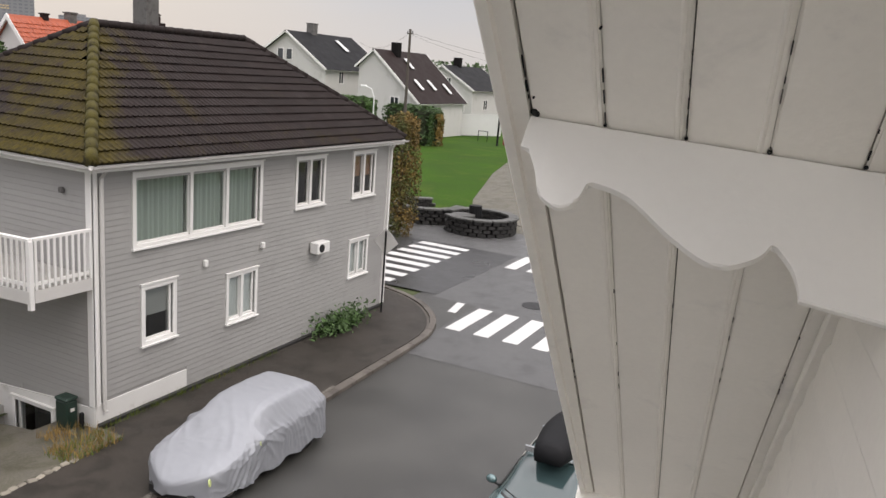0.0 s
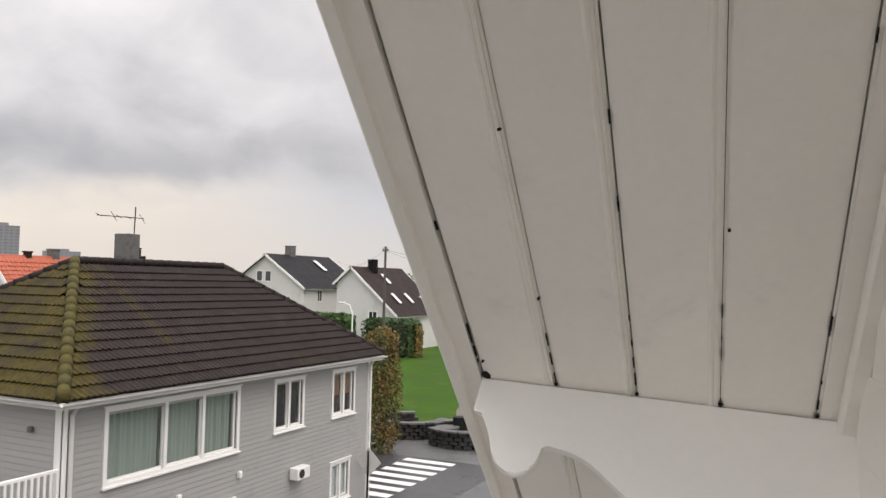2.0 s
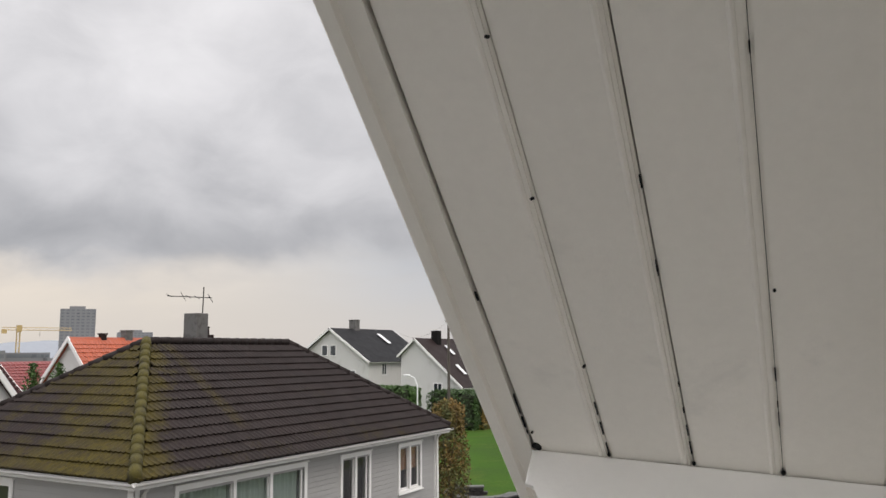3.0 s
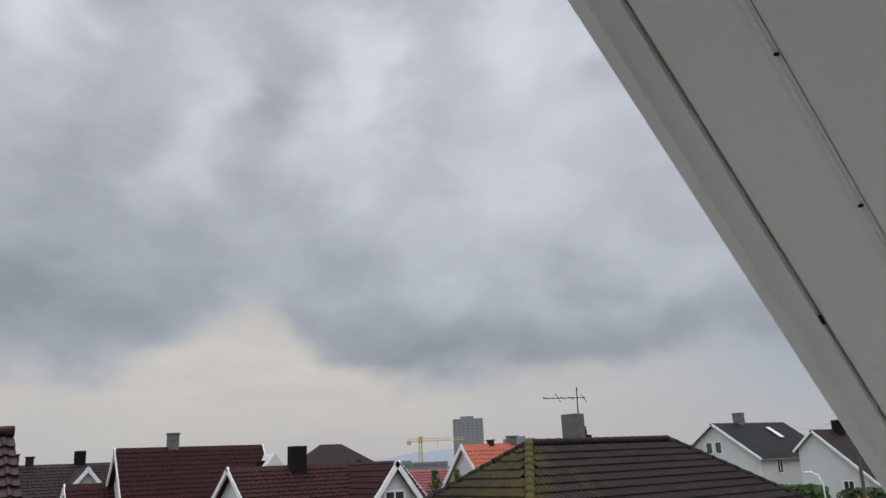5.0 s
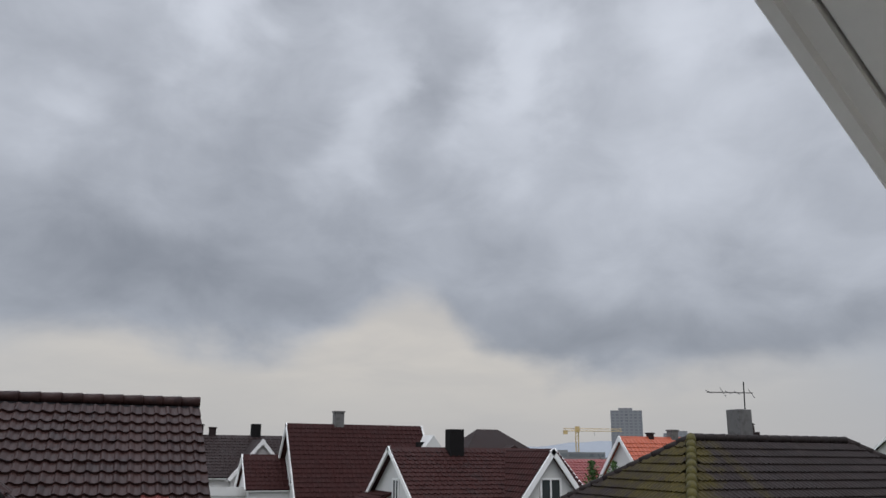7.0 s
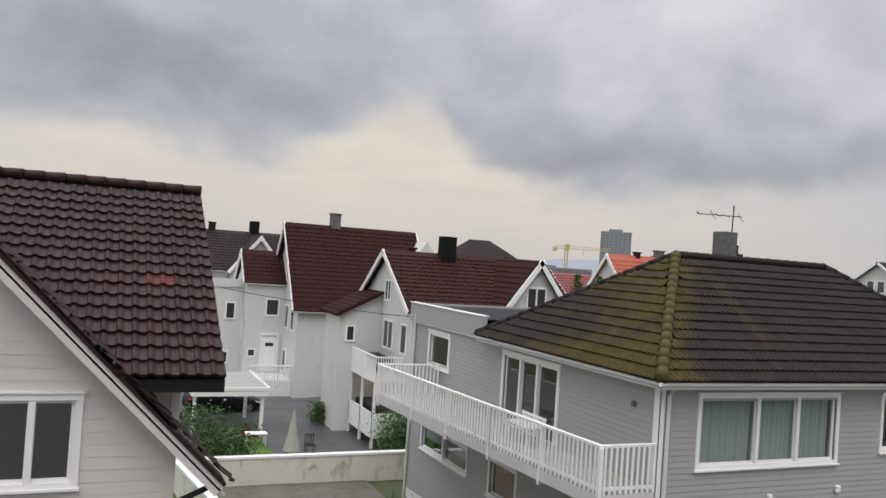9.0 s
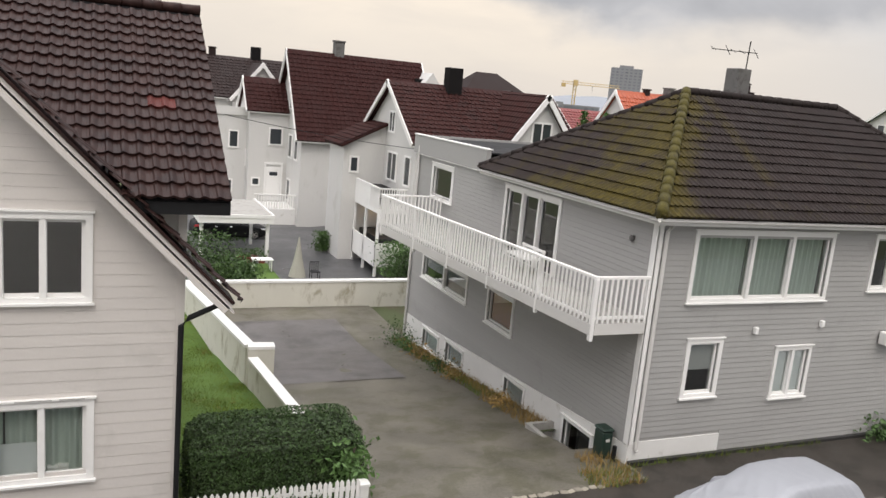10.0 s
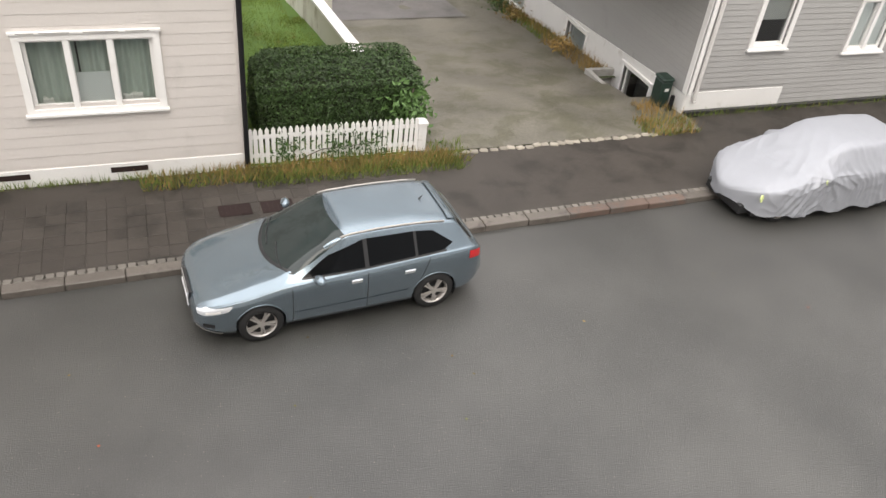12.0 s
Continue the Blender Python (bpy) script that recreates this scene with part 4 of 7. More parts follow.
window(grey, MF, *F_WIN[0], panes=(1.0, 1.0, 1.35), curtain=DR, casing=0.10, label="wide white three-part window with pale green curtains")
window(grey, MF, *F_WIN[1], panes=(1, 1), casing=0.09)
window(grey, MF, *F_WIN[2], panes=(1, 1), casing=0.09, curtain=("half", M_COPPER))
window(grey, MF, *F_WIN[3], panes=(1,), casing=0.11, curtain=("half", M_BLIND))
window(grey, MF, *F_WIN[4], panes=(1, 1), casing=0.09, curtain=("full", M_PALEBLIND))
window(grey, MF, *F_WIN[5], panes=(1, 1), casing=0.09, curtain=("full", M_PALEBLIND))
window(grey, ML, *S_WIN[0], panes=(1,), casing=0.12)
door = window(grey, ML, *S_WIN[1], panes=(1.05, 0.95, 0.95), casing=0.12, sill=False, label="white balcony door with three tall panes")
window(grey, ML, *S_WIN[2], panes=(1, 1), casing=0.10, curtain=("half", M_BLIND))
window(grey, ML, *S_WIN[3], panes=(1,), casing=0.10, curtain=("full", M_COPPER))
for h in S_WIN[4:]:
    window(grey, ML, *h, panes=(1,), casing=0.08, proud=0.06, sill=False, curtain=("full", M_PALEBLIND) if h[0] > 3 else None)
# corner boards and downpipes
part("corner_board", boxes((HX - 0.03, HX + 0.11, HY - 0.045, HY - 0.002, 0.55, 5.62), (HX - 0.045, HX - 0.002, HY - 0.045, HY + 0.12, 0.55, 5.62)), M_WHITE, grey, m=Matrix())
part("corner_board", boxes((HR - 0.12, HR + 0.03, HY - 0.045, HY - 0.002, 0.0, 5.62)), M_WHITE, grey, m=Matrix())
part("downpipe", tube([(HX + 0.17, HY - 0.28, 5.62), (HX + 0.17, HY - 0.09, 5.40), (HX + 0.17, HY - 0.09, 0.46), (HX + 0.17, HY - 0.14, 0.40)], 0.045, 10), M_GUTTER, grey, "grey-white metal downpipe", m=Matrix())
part("downpipe", tube([(HR - 0.05, HY - 0.25, 5.62), (HR - 0.05, HY - 0.09, 5.4), (HR - 0.05, HY - 0.09, 0.2)], 0.045, 10), M_WHITE, grey, m=Matrix())
part("downpipe", tube([(HX - 0.08, HB - 0.1, 5.9), (HX - 0.08, HB - 0.1, -1.3)], 0.045, 10), M_GUTTER, grey, m=Matrix())
# small vents and boxes on the street side
for x, z in ((13.75, 3.02), (15.85, 3.12)):
    part("vent", boxes((fu(x) - 0.06, fu(x) + 0.06, 0.02, 0.12, z, z + 0.17), bevel=0.02), M_WHITE, grey, m=MF)
hp = part("heat_pump", boxes((fu(18.55), fu(17.95), 0.06, 0.34, 2.62, 2.95), bevel=0.02), M_WHITE, grey, "white outdoor unit with a dark fan", m=MF)
part("fan_grille", tube([(fu(18.15), 0.335, 2.785), (fu(18.15), 0.352, 2.785)], 0.12, 16), M_PLASTIC, hp)
part("lamp", boxes((0.72, 0.84, 0.02, 0.11, 5.02, 5.14), bevel=0.02), M_CHIMNEY, grey, m=ML)
# hip roof
E0, E1, EB, EZ = HX - 0.34, HR + 0.2, 21.3, 5.74
RZ, RY = 8.42, 16.95
RXL, RXR = 13.9, 19.4
EY0 = HY - 0.42
roof = part("roof", slab([(E0, EY0, EZ), (E1, EY0, EZ), (RXR, RY, RZ), (RXL, RY, RZ)], 0.05), M_ROOFTILE, grey, "brown tiled hip roof, mossy on one side", m=Matrix())
part("roof", slab([(E0, EB, EZ), (E0, EY0, EZ), (RXL, RY, RZ)], 0.05), M_MOSSTILE, grey, m=Matrix())
part("roof", slab([(E1, EY0, EZ), (E1, EB, EZ), (RXR, RY, RZ)], 0.05), M_ROOFTILE, grey, m=Matrix())
part("roof", slab([(E1, EB, EZ), (E0, EB, EZ), (RXL, RY, RZ), (RXR, RY, RZ)], 0.05), M_ROOFTILE, grey, m=Matrix())
part("eave_soffit", boxes((E0 + 0.03, E1 - 0.03, EY0 + 0.03, HY - 0.05, EZ - 0.13, EZ - 0.10), (E0 + 0.03, HX - 0.05, HY - 0.05, EB, EZ - 0.13, EZ - 0.10)), M_WHITE, grey, m=Matrix())
part("fascia", boxes((E0, E1, EY0, EY0 + 0.025, EZ - 0.16, EZ - 0.02), (E0, E0 + 0.025, EY0 + 0.025, EB, EZ - 0.16, EZ - 0.02)), M_WHITE, grey, m=Matrix())


def gutter(p, q, parent, mat=M_GUTTER, r=0.065):
    """A half-round gutter between two points."""
    p, q = Vector(p), Vector(q)
    side = (q - p).cross(Vector((0, 0, 1))).normalized()
    bm = bmesh.new()
    ring = []
    for o in (p, q):
        ring.append([bm.verts.new(o + side * math.cos(a) * rr + Vector((0, 0, -math.sin(a) * rr))) for rr in (r, r - 0.008) for a in (steps(0, math.pi, 8) if rr == r else steps(math.pi, 0, 8))])
    k = len(ring[0])
    for i in range(k):
        bm.faces.new((ring[0][i], ring[0][(i + 1) % k], ring[1][(i + 1) % k], ring[1][i]))
    return part("gutter", bm, mat, parent, m=Matrix())


gutter((E0 - 0.07, EY0 - 0.07, EZ - 0.03), (E1 + 0.05, EY0 - 0.07, EZ - 0.03), grey)
gutter((E0 - 0.07, EB, EZ - 0.03), (E0 - 0.07, EY0 - 0.07, EZ - 0.03), grey)
# tiles on the two slopes in view
upF = Vector((0, RY - EY0, RZ - EZ)).normalized()
lenF = (Vector((0, RY, RZ)) - Vector((0, EY0, EZ))).length
TW, TH = 0.30, 0.345


def in_front(a, b):
    s = b / lenF
    return (RXL - E0) * s - 0.05 < a < (E1 - E0) - (E1 - RXR) * s + 0.05 and s < 1.0




M_HIPROOF = mossy_roof("brown_tile_with_moss", (E0, EY0), Vector((RXL - E0, RY - EY0)).normalized(), 1.1, 4.0)
tiled(roof, (E0, EY0 - 0.03, EZ), (1, 0, 0), upF, int((E1 - E0) / TW) + 1, int(lenF / TH) + 1, TW, TH, in_front, lambda a, b: M_HIPROOF, single=290, waves=2)
upL = Vector((RXL - E0, 0, RZ - EZ)).normalized()
lenL = (Vector((RXL, 0, RZ)) - Vector((E0, 0, EZ))).length


def in_left(a, b):
    s = b / lenL
    y = EB - a
    return EY0 + (RY - EY0) * s - 0.05 < y < EB - (EB - RY) * s + 0.05 and s < 1


tiled(roof, (E0 - 0.03, EB, EZ), (0, -1, 0), upL, int((EB - EY0) / TW) + 1, int(lenL / TH) + 1, TW, TH, in_left, lambda a, b: M_HIPROOF, single=0, waves=2)


def hip_caps(p, q, mat, parent, r=0.115, step=0.36):
    p, q = Vector(p), Vector(q)
    n = int((q - p).length / step)
    w = (q - p) / n
    bm = bmesh.new()
    add_tube(bm, [(0, 0, 0), (w.length * 1.08, 0, 0.0)], r, 10, r * 0.84)
    me = mesh_of("ridge_tile", bm, mat, True)
    rot = w.to_track_quat("X", "Z").to_matrix().to_4x4()
    for i in range(n):
        ob = new("ridge_tile", me)
        ob.parent = parent
        ob.matrix_basis = Matrix.Translation(p + w * i + Vector((0, 0, 0.03))) @ rot


hip_caps((E0, EY0, EZ + 0.03), (RXL, RY, RZ + 0.03), M_MOSS, roof, 0.14)
hip_caps((E1, EY0, EZ + 0.03), (RXR, RY, RZ + 0.03), M_ROOFTILE, roof)
hip_caps((E0, EB, EZ + 0.03), (RXL, RY, RZ + 0.03), M_ROOFTILE, roof)
hip_caps((RXR, RY, RZ + 0.03), (RXL, RY, RZ + 0.03), M_ROOFTILE, roof)
ch = part("chimney", boxes((16.98, 17.46, 18.45, 19.0, 7.0, 9.36), bevel=0.015), M_CHIMNEY, grey, "grey rendered chimney with a small clay pot beside it", m=Matrix())
part("chimney", boxes((17.56, 17.86, 18.6, 18.95, 7.0, 8.72), bevel=0.01), M_BROWNROOF, grey, m=Matrix())
part("chimney_pot", tube([(17.72, 18.75, 8.72), (17.72, 18.75, 8.90), (17.75, 18.75, 8.96)], 0.06, 10), M_BROWNROOF, ch)
bm = tube([(17.50, 18.8, 7.9), (17.57, 18.8, 10.2)], 0.018, 8)
add_tube(bm, [(16.15, 18.8, 9.84), (17.9, 18.8, 9.88)], 0.014, 6)
for i, x in enumerate((16.2, 16.75, 16.95, 17.3, 17.85)):
    add_tube(bm, [(x, 18.8 - 0.12, 9.84 + 0.02 - (0.14 if i in (1, 4) else 0.05)), (x, 18.8 + 0.12, 9.86 + (0.14 if i in (1, 4) else 0.05))], 0.009, 6)
tagged(part("television_antenna", bm, M_BLACK), "thin dark television antenna on the chimney", "antenna")
# flat-roofed rear wing
part("parapet", boxes((HX - 0.10, HX + 0.05, 21.4, HB + 0.4, 5.62, 6.28), (HX + 0.05, HR, HB + 0.3, HB + 0.4, 5.62, 6.28), (HX + 0.05, HR - 0.3, 21.4, HB + 0.3, 5.7, 5.9)), M_SIDING, grey, "grey boarded parapet of the flat roof", m=Matrix())
part("parapet_cap", boxes((HX - 0.13, HX + 0.09, 21.38, HB + 0.43, 6.283, 6.32)), M_WHITE, grey, m=Matrix())
part("roof_felt", boxes((HX + 0.10, HR - 0.35, 21.45, HB + 0.25, 6.16, 6.20)), M_BLACK, grey, m=Matrix())
part("eave_soffit", boxes((HX - 0.10, HX - 0.002, 21.4, HB + 0.3, 5.60, 5.615)), M_WHITE, grey, m=Matrix())

# balcony along the driveway side
BX, BY0, BZ = 9.17, 13.16, 3.42
BEND = 0.0732                              # the balcony widens away from the street
BY1 = 24.5


def bx(y, off=0.0):
    return BX - BEND * (y - BY0) + off


def edge_bar(o0, o1, z0, z1, y0=BY0, y1=BY1):
    """A bar along the balcony's skewed outer edge."""
    return slab([(bx(y0, o0), y0, z1), (bx(y0, o1), y0, z1), (bx(y1, o1), y1, z1), (bx(y1, o0), y1, z1)], z1 - z0)


balc = part("balcony", slab([(bx(BY0), BY0, BZ), (HX - 0.004, BY0, BZ), (HX - 0.004, BY1, BZ), (bx(BY1), BY1, BZ)], 0.26), M_GREYFOUND, grey, "long white timber balcony with baluster rail", m=Matrix())
part("edge_board", edge_bar(-0.025, -0.003, BZ - 0.27, BZ - 0.03), M_GUTTER, balc)
part("edge_board", boxes((BX + 0.08, HX - 0.05, BY0 - 0.026, BY0 - 0.003, BZ - 0.27, BZ - 0.03)), M_GUTTER, balc)
part("handrail", edge_bar(-0.02, 0.08, BZ + 0.93, BZ + 0.98), M_WHITE, balc)
part("handrail", boxes((BX + 0.08, HX - 0.05, BY0 - 0.02, BY0 + 0.08, BZ + 0.93, BZ + 0.98)), M_WHITE, balc)
part("handrail", boxes((bx(BY1) + 0.08, HX - 0.05, BY1 - 0.05, BY1 + 0.05, BZ + 0.93, BZ + 0.98)), M_WHITE, balc)
part("lower_rail", edge_bar(0.005, 0.055, BZ + 0.06, BZ + 0.12), M_WHITE, balc)
part("lower_rail", boxes((BX + 0.08, HX - 0.05, BY0 + 0.005, BY0 + 0.055, BZ + 0.06, BZ + 0.12)), M_WHITE, balc)
part("post", boxes((BX - 0.02, BX + 0.07, BY0 - 0.03, BY0 + 0.07, BZ - 0.40, BZ + 0.93), bevel=0.006), M_WHITE, balc)
bal_mesh = mesh_of("baluster", boxes((-0.014, 0.014, -0.023, 0.023, BZ - 0.02, BZ + 0.93)), M_WHITE)
bal_mesh2 = mesh_of("baluster", boxes((-0.023, 0.023, -0.014, 0.014, BZ - 0.02, BZ + 0.93)), M_WHITE)
y = BY0 + 0.14
while y < BY1:
    ob = new("baluster", bal_mesh)
    ob.parent = balc
    ob.location = (bx(y) - 0.006, y, 0)
    y += 0.146
for y0, xa in ((BY0, BX), (BY1, bx(BY1))):
    x = xa + 0.13
    while x < HX - 0.08:
        ob = new("baluster", bal_mesh2)
        ob.parent = balc
        ob.location = (x, y0 - 0.006, 0)
        x += 0.135
for y in (15.2, 17.4, 19.6, 21.8, 24.3):
    part("post", boxes((bx(y) - 0.03, bx(y) + 0.05, y - 0.035, y + 0.035, BZ - 0.36, BZ + 0.93)), M_WHITE, balc)
chair = thing("garden_bench", "white slatted garden bench on the balcony", "bench", pose(10.0, 17.7, BZ))
part("seat", boxes(*[(-0.25 + k * 0.11, -0.16 + k * 0.11, -0.6, 0.6, 0.42, 0.445) for k in range(5)]), M_WHITE, chair)
part("backrest", boxes(*[(0.27, 0.30, -0.6, 0.6, 0.50 + k * 0.10, 0.57 + k * 0.10) for k in range(2)]), M_WHITE, chair)
for sx in (-0.22, 0.26):
    for sy in (-0.56, 0.52):
        part("leg", boxes((sx, sx + 0.045, sy, sy + 0.045, 0, 0.68 if sx > 0 else 0.42)), M_WHITE, chair)

# ---- pale house across the street ----
pale = thing("pale_house", "pale timber house with a tiled roof and a street gable", "house", Matrix.Translation((-3.5, 15, 0)))
LY, LR, LL = 12.5, 0.95, -9.0
MP = pose(LR, LY, 0, 0, 0, 180)


def pu(x):
    return LR - x


P_WIN = [(pu(-0.45), pu(-2.15), 4.30, 5.50), (pu(-0.42), pu(-2.30), 1.44, 2.60), (pu(-4.0), pu(-5.8), 1.42, 2.62)]
VS = 1.02                                  # fall of the gable verge, metres per metre


def verge_z(x):
    return 4.34 + (1.66 - x) * VS


outline_top = lambda v: max(0.0, pu(1.66 - (v + 0.25 - 4.34) / VS))
wall = part("wall", wall_mesh(0, LR - LL, -0.3, 5.75, P_WIN), M_CREAM, pale, m=MP)
siding(wall, 0.09, LR - LL, 0.22, 9.5, P_WIN, 0.185, M_CREAM, shape=lambda v: (max(0.09, outline_top(v)), LR - LL), limit=170)
part("wall", prism([(0.0, 5.75), (LR - LL, 5.75), (LR - LL, 12.3), (pu(-6.3), 12.3), (max(0, pu(1.66 - (5.75 + 0.2 - 4.34) / VS)), 5.75)], -0.2, 0.0), M_CREAM, pale, m=MP)
part("wall", boxes((0.0, 6.0, -0.2, 0, -1.0, 5.75)), M_CREAM, pale, m=pose(LR, LY + 6.2, 0, 0, 0, -90))
part("foundation", boxes((-0.02, LR - LL, 0.0, 0.035, -0.3, 0.36)), M_CEMENT, pale, "white rendered foundation with vents", m=MP)
for x in (-1.05, -2.9):
    part("foundation_vent", boxes((pu(x) - 0.3, pu(x) + 0.3, 0.036, 0.045, 0.20, 0.30)), M_BROWNROOF, pale, "rusty vent in the foundation", m=MP)
window(pale, MP, *P_WIN[0], panes=(1, 1, 1), casing=0.10, curtain=None)
w = window(pale, MP, *P_WIN[1], panes=(1, 1, 1), casing=0.11, curtain=("drapes", M_CURTAIN), label="white three-part window with flaking head board and plants inside")
window(pale, MP, *P_WIN[2], panes=(1, 1), casing=0.11, curtain=("drapes", M_CURTAIN))
part("privacy_screen", boxes((pu(-1.10), pu(-1.68), -0.15, -0.14, 1.44, 1.98)), M_PALEBLIND, w, "pale half-height screen behind the middle pane")
for x, ln in ((-0.62, 0.35), (-1.15, 0.5), (-1.8, 0.42), (-2.2, 0.25)):
    part("paint_flake", boxes((pu(x) - ln / 2, pu(x) + ln / 2, 0.083, 0.087, 2.722, 2.736)), M_GREYFOUND, w, "bare weathered wood where paint flaked")
for x in (-0.75, -0.9, -2.1):
    part("pot_plant", boxes((pu(x) - 0.08, pu(x) + 0.08, -0.30, -0.14, 1.42, 1.56), bevel=0.02), M_WHITE, w, "small pot on the window ledge")
part("corner_board", boxes((LR - 0.10, LR + 0.03, LY - 0.03, LY - 0.002, 0.2, 5.7)), M_CREAM, pale, m=Matrix())
part("room_lining", boxes((LL + 0.2, LR - 0.2, LY + 2.0, LY + 2.1, -0.2, 5.7), (LL + 0.2, LR - 0.2, LY + 0.2, LY + 2.0, 2.9, 3.0), (LL + 0.2, LR - 0.2, LY + 0.2, LY + 2.0, 5.6, 5.7)), M_ROOMSHADE, pale, m=Matrix())
# main slope towards the street
PE, PEZ, PRY, PRZ, PRX = 12.08, 5.90, 17.15, 8.92, 1.56
PCUT = PEZ + (12.62 - PE) * (PRZ - PEZ) / (PRY - PE)
part("roof", slab([(0.25, PE, PEZ), (PRX, PE, PEZ), (PRX, PRY, PRZ), (0.25, PRY, PRZ)], 0.10), M_BLACK, pale, m=Matrix())
part("roof", slab([(-11, 12.62, PCUT), (0.25, 12.62, PCUT), (0.25, PRY, PRZ), (-11, PRY, PRZ)], 0.10), M_BLACK, pale, m=Matrix())
roofp = part("roof", slab([(PRX, PRY, PRZ), (-11, PRY, PRZ), (-11, 22.7, PEZ), (PRX, 22.7, PEZ)], 0.10), M_NEARTILE, pale, "brown clay tile roof", m=Matrix())
part("wall", prism_x([(LY + 0.05, -1.2), (22.2, -1.2), (22.2, 5.85), (PRY, PRZ - 0.15), (LY + 0.05, 5.85)], 0.75, 0.95), M_CREAM, pale, m=Matrix())
upP = Vector((0, PRY - PE, PRZ - PEZ)).normalized()
lenP = math.hypot(PRY - PE, PRZ - PEZ)
tiled(roofp, (PRX - 6.6, PE - 0.04, PEZ), (1, 0, 0), upP, 30, int(lenP / 0.335), 0.22, 0.335, lambda a, b: a < 6.62 and (PE + b * upP.y > 12.6 or PRX - 6.6 + a > 1.66 - (PEZ + b * upP.z - 4.34) / VS - 0.12), lambda a, b: M_SOFTRED if abs(a - 5.7) < 0.25 and abs(b - 2.5) < 0.17 else M_NEARTILE, single=290)
hip_caps((PRX + 0.02, PRY, PRZ + 0.03), (-6.5, PRY, PRZ + 0.03), M_NEARTILE, roofp)
part("eave_board", boxes((0.2, PRX, PE - 0.02, PE + 0.02, PEZ - 0.22, PEZ - 0.03)), M_BLACK, pale, "black gutter board", m=Matrix())
part("eave_soffit", boxes((0.3, PRX - 0.02, PE + 0.03, LY - 0.01, PEZ - 0.20, PEZ - 0.16)), M_BLACK, pale, m=Matrix())
# verge of the street gable, a narrow roof in front of the wall
VY0, VY1 = 12.02, 12.5
x0, x1 = 1.68, -6.3
part("verge_board", slab([(x0, VY0 + 0.03, verge_z(x0) - 0.02), (x1, VY0 + 0.03, verge_z(x1) - 0.02), (x1, VY0, verge_z(x1) - 0.02), (x0, VY0, verge_z(x0) - 0.02)], 0.22), M_CREAM, pale, "pale painted barge board", m=Matrix())
part("verge_soffit", slab([(x0, VY0, verge_z(x0) - 0.16), (x1, VY0, verge_z(x1) - 0.16), (x1, VY1, verge_z(x1) - 0.16), (x0, VY1, verge_z(x0) - 0.16)], 0.03), M_CREAM, pale, m=Matrix())
verge = part("verge_roof", slab([(x0, VY0 - 0.03, verge_z(x0)), (x1, VY0 - 0.03, verge_z(x1)), (x1, VY1 + 0.1, verge_z(x1)), (x0, VY1 + 0.1, verge_z(x0))], 0.05), M_NEARTILE, pale, m=Matrix())
upV = Vector((-1, 0, VS)).normalized()
tiled(verge, (x0 + 0.02, VY0 - 0.05, verge_z(x0)), (0, 1, 0), upV, 2, 26, 0.28, 0.335, lambda a, b: True, lambda a, b: M_NEARTILE, single=60)
# black downpipe at the corner
part("downpipe", tube([(1.56, 12.25, 4.30), (1.50, 12.3, 4.22), (1.05, 12.40, 3.98), (0.93, 12.42, 3.85), (0.93, 12.42, 0.12)], 0.045, 10), M_BLACK, pale, "black metal downpipe", m=Matrix())

# ---- cars ----
def curve(points):
    """A smooth line through (x, value) points that does not overshoot; gives a function of x."""
    xs = [p[0] for p in points]
    vs = [p[1] for p in points]
    n = len(xs)
    d = [(vs[i + 1] - vs[i]) / (xs[i + 1] - xs[i]) for i in range(n - 1)]
    m = [d[0]] + [0.0 if d[i - 1] * d[i] <= 0 else 2 * d[i - 1] * d[i] / (d[i - 1] + d[i]) for i in range(1, n - 1)] + [d[-1]]

    def at(x):
        if x <= xs[0]:
            return vs[0]
        for i in range(n - 1):
            if x <= xs[i + 1]:
                h = xs[i + 1] - xs[i]
                t = (x - xs[i]) / h
                return (1 + 2 * t) * (1 - t) ** 2 * vs[i] + t * (1 - t) ** 2 * h * m[i] + t * t * (3 - 2 * t) * vs[i + 1] + t * t * (t - 1) * h * m[i + 1]
        return vs[-1]
    return at


TOP = curve([(0.0, 0.52), (0.04, 0.61), (0.2, 0.72), (0.7, 0.85), (1.08, 0.935), (1.2, 0.98), (1.6, 1.195), (2.0, 1.375), (2.2, 1.412), (2.6, 1.425), (3.1, 1.415), (3.55, 1.38), (3.8, 1.335), (3.86, 1.29), (4.10, 0.99), (4.19, 0.93), (4.25, 0.80), (4.29, 0.58)])
BELT = curve([(0.0, 0.50), (0.05, 0.575), (0.25, 0.67), (0.75, 0.765), (1.3, 0.865), (2.5, 0.915), (3.6, 0.965), (4.05, 0.955), (4.2, 0.89), (4.29, 0.57)])
WIDTH = curve([(0.0, 0.52), (0.04, 0.62), (0.14, 0.735), (0.4, 0.835), (0.8, 0.872), (2.2, 0.885), (3.5, 0.88), (3.9, 0.855), (4.15, 0.785), (4.29, 0.66)])
LOW = curve([(0.0, 0.26), (0.3, 0.18), (3.9, 0.19), (4.29, 0.32)])


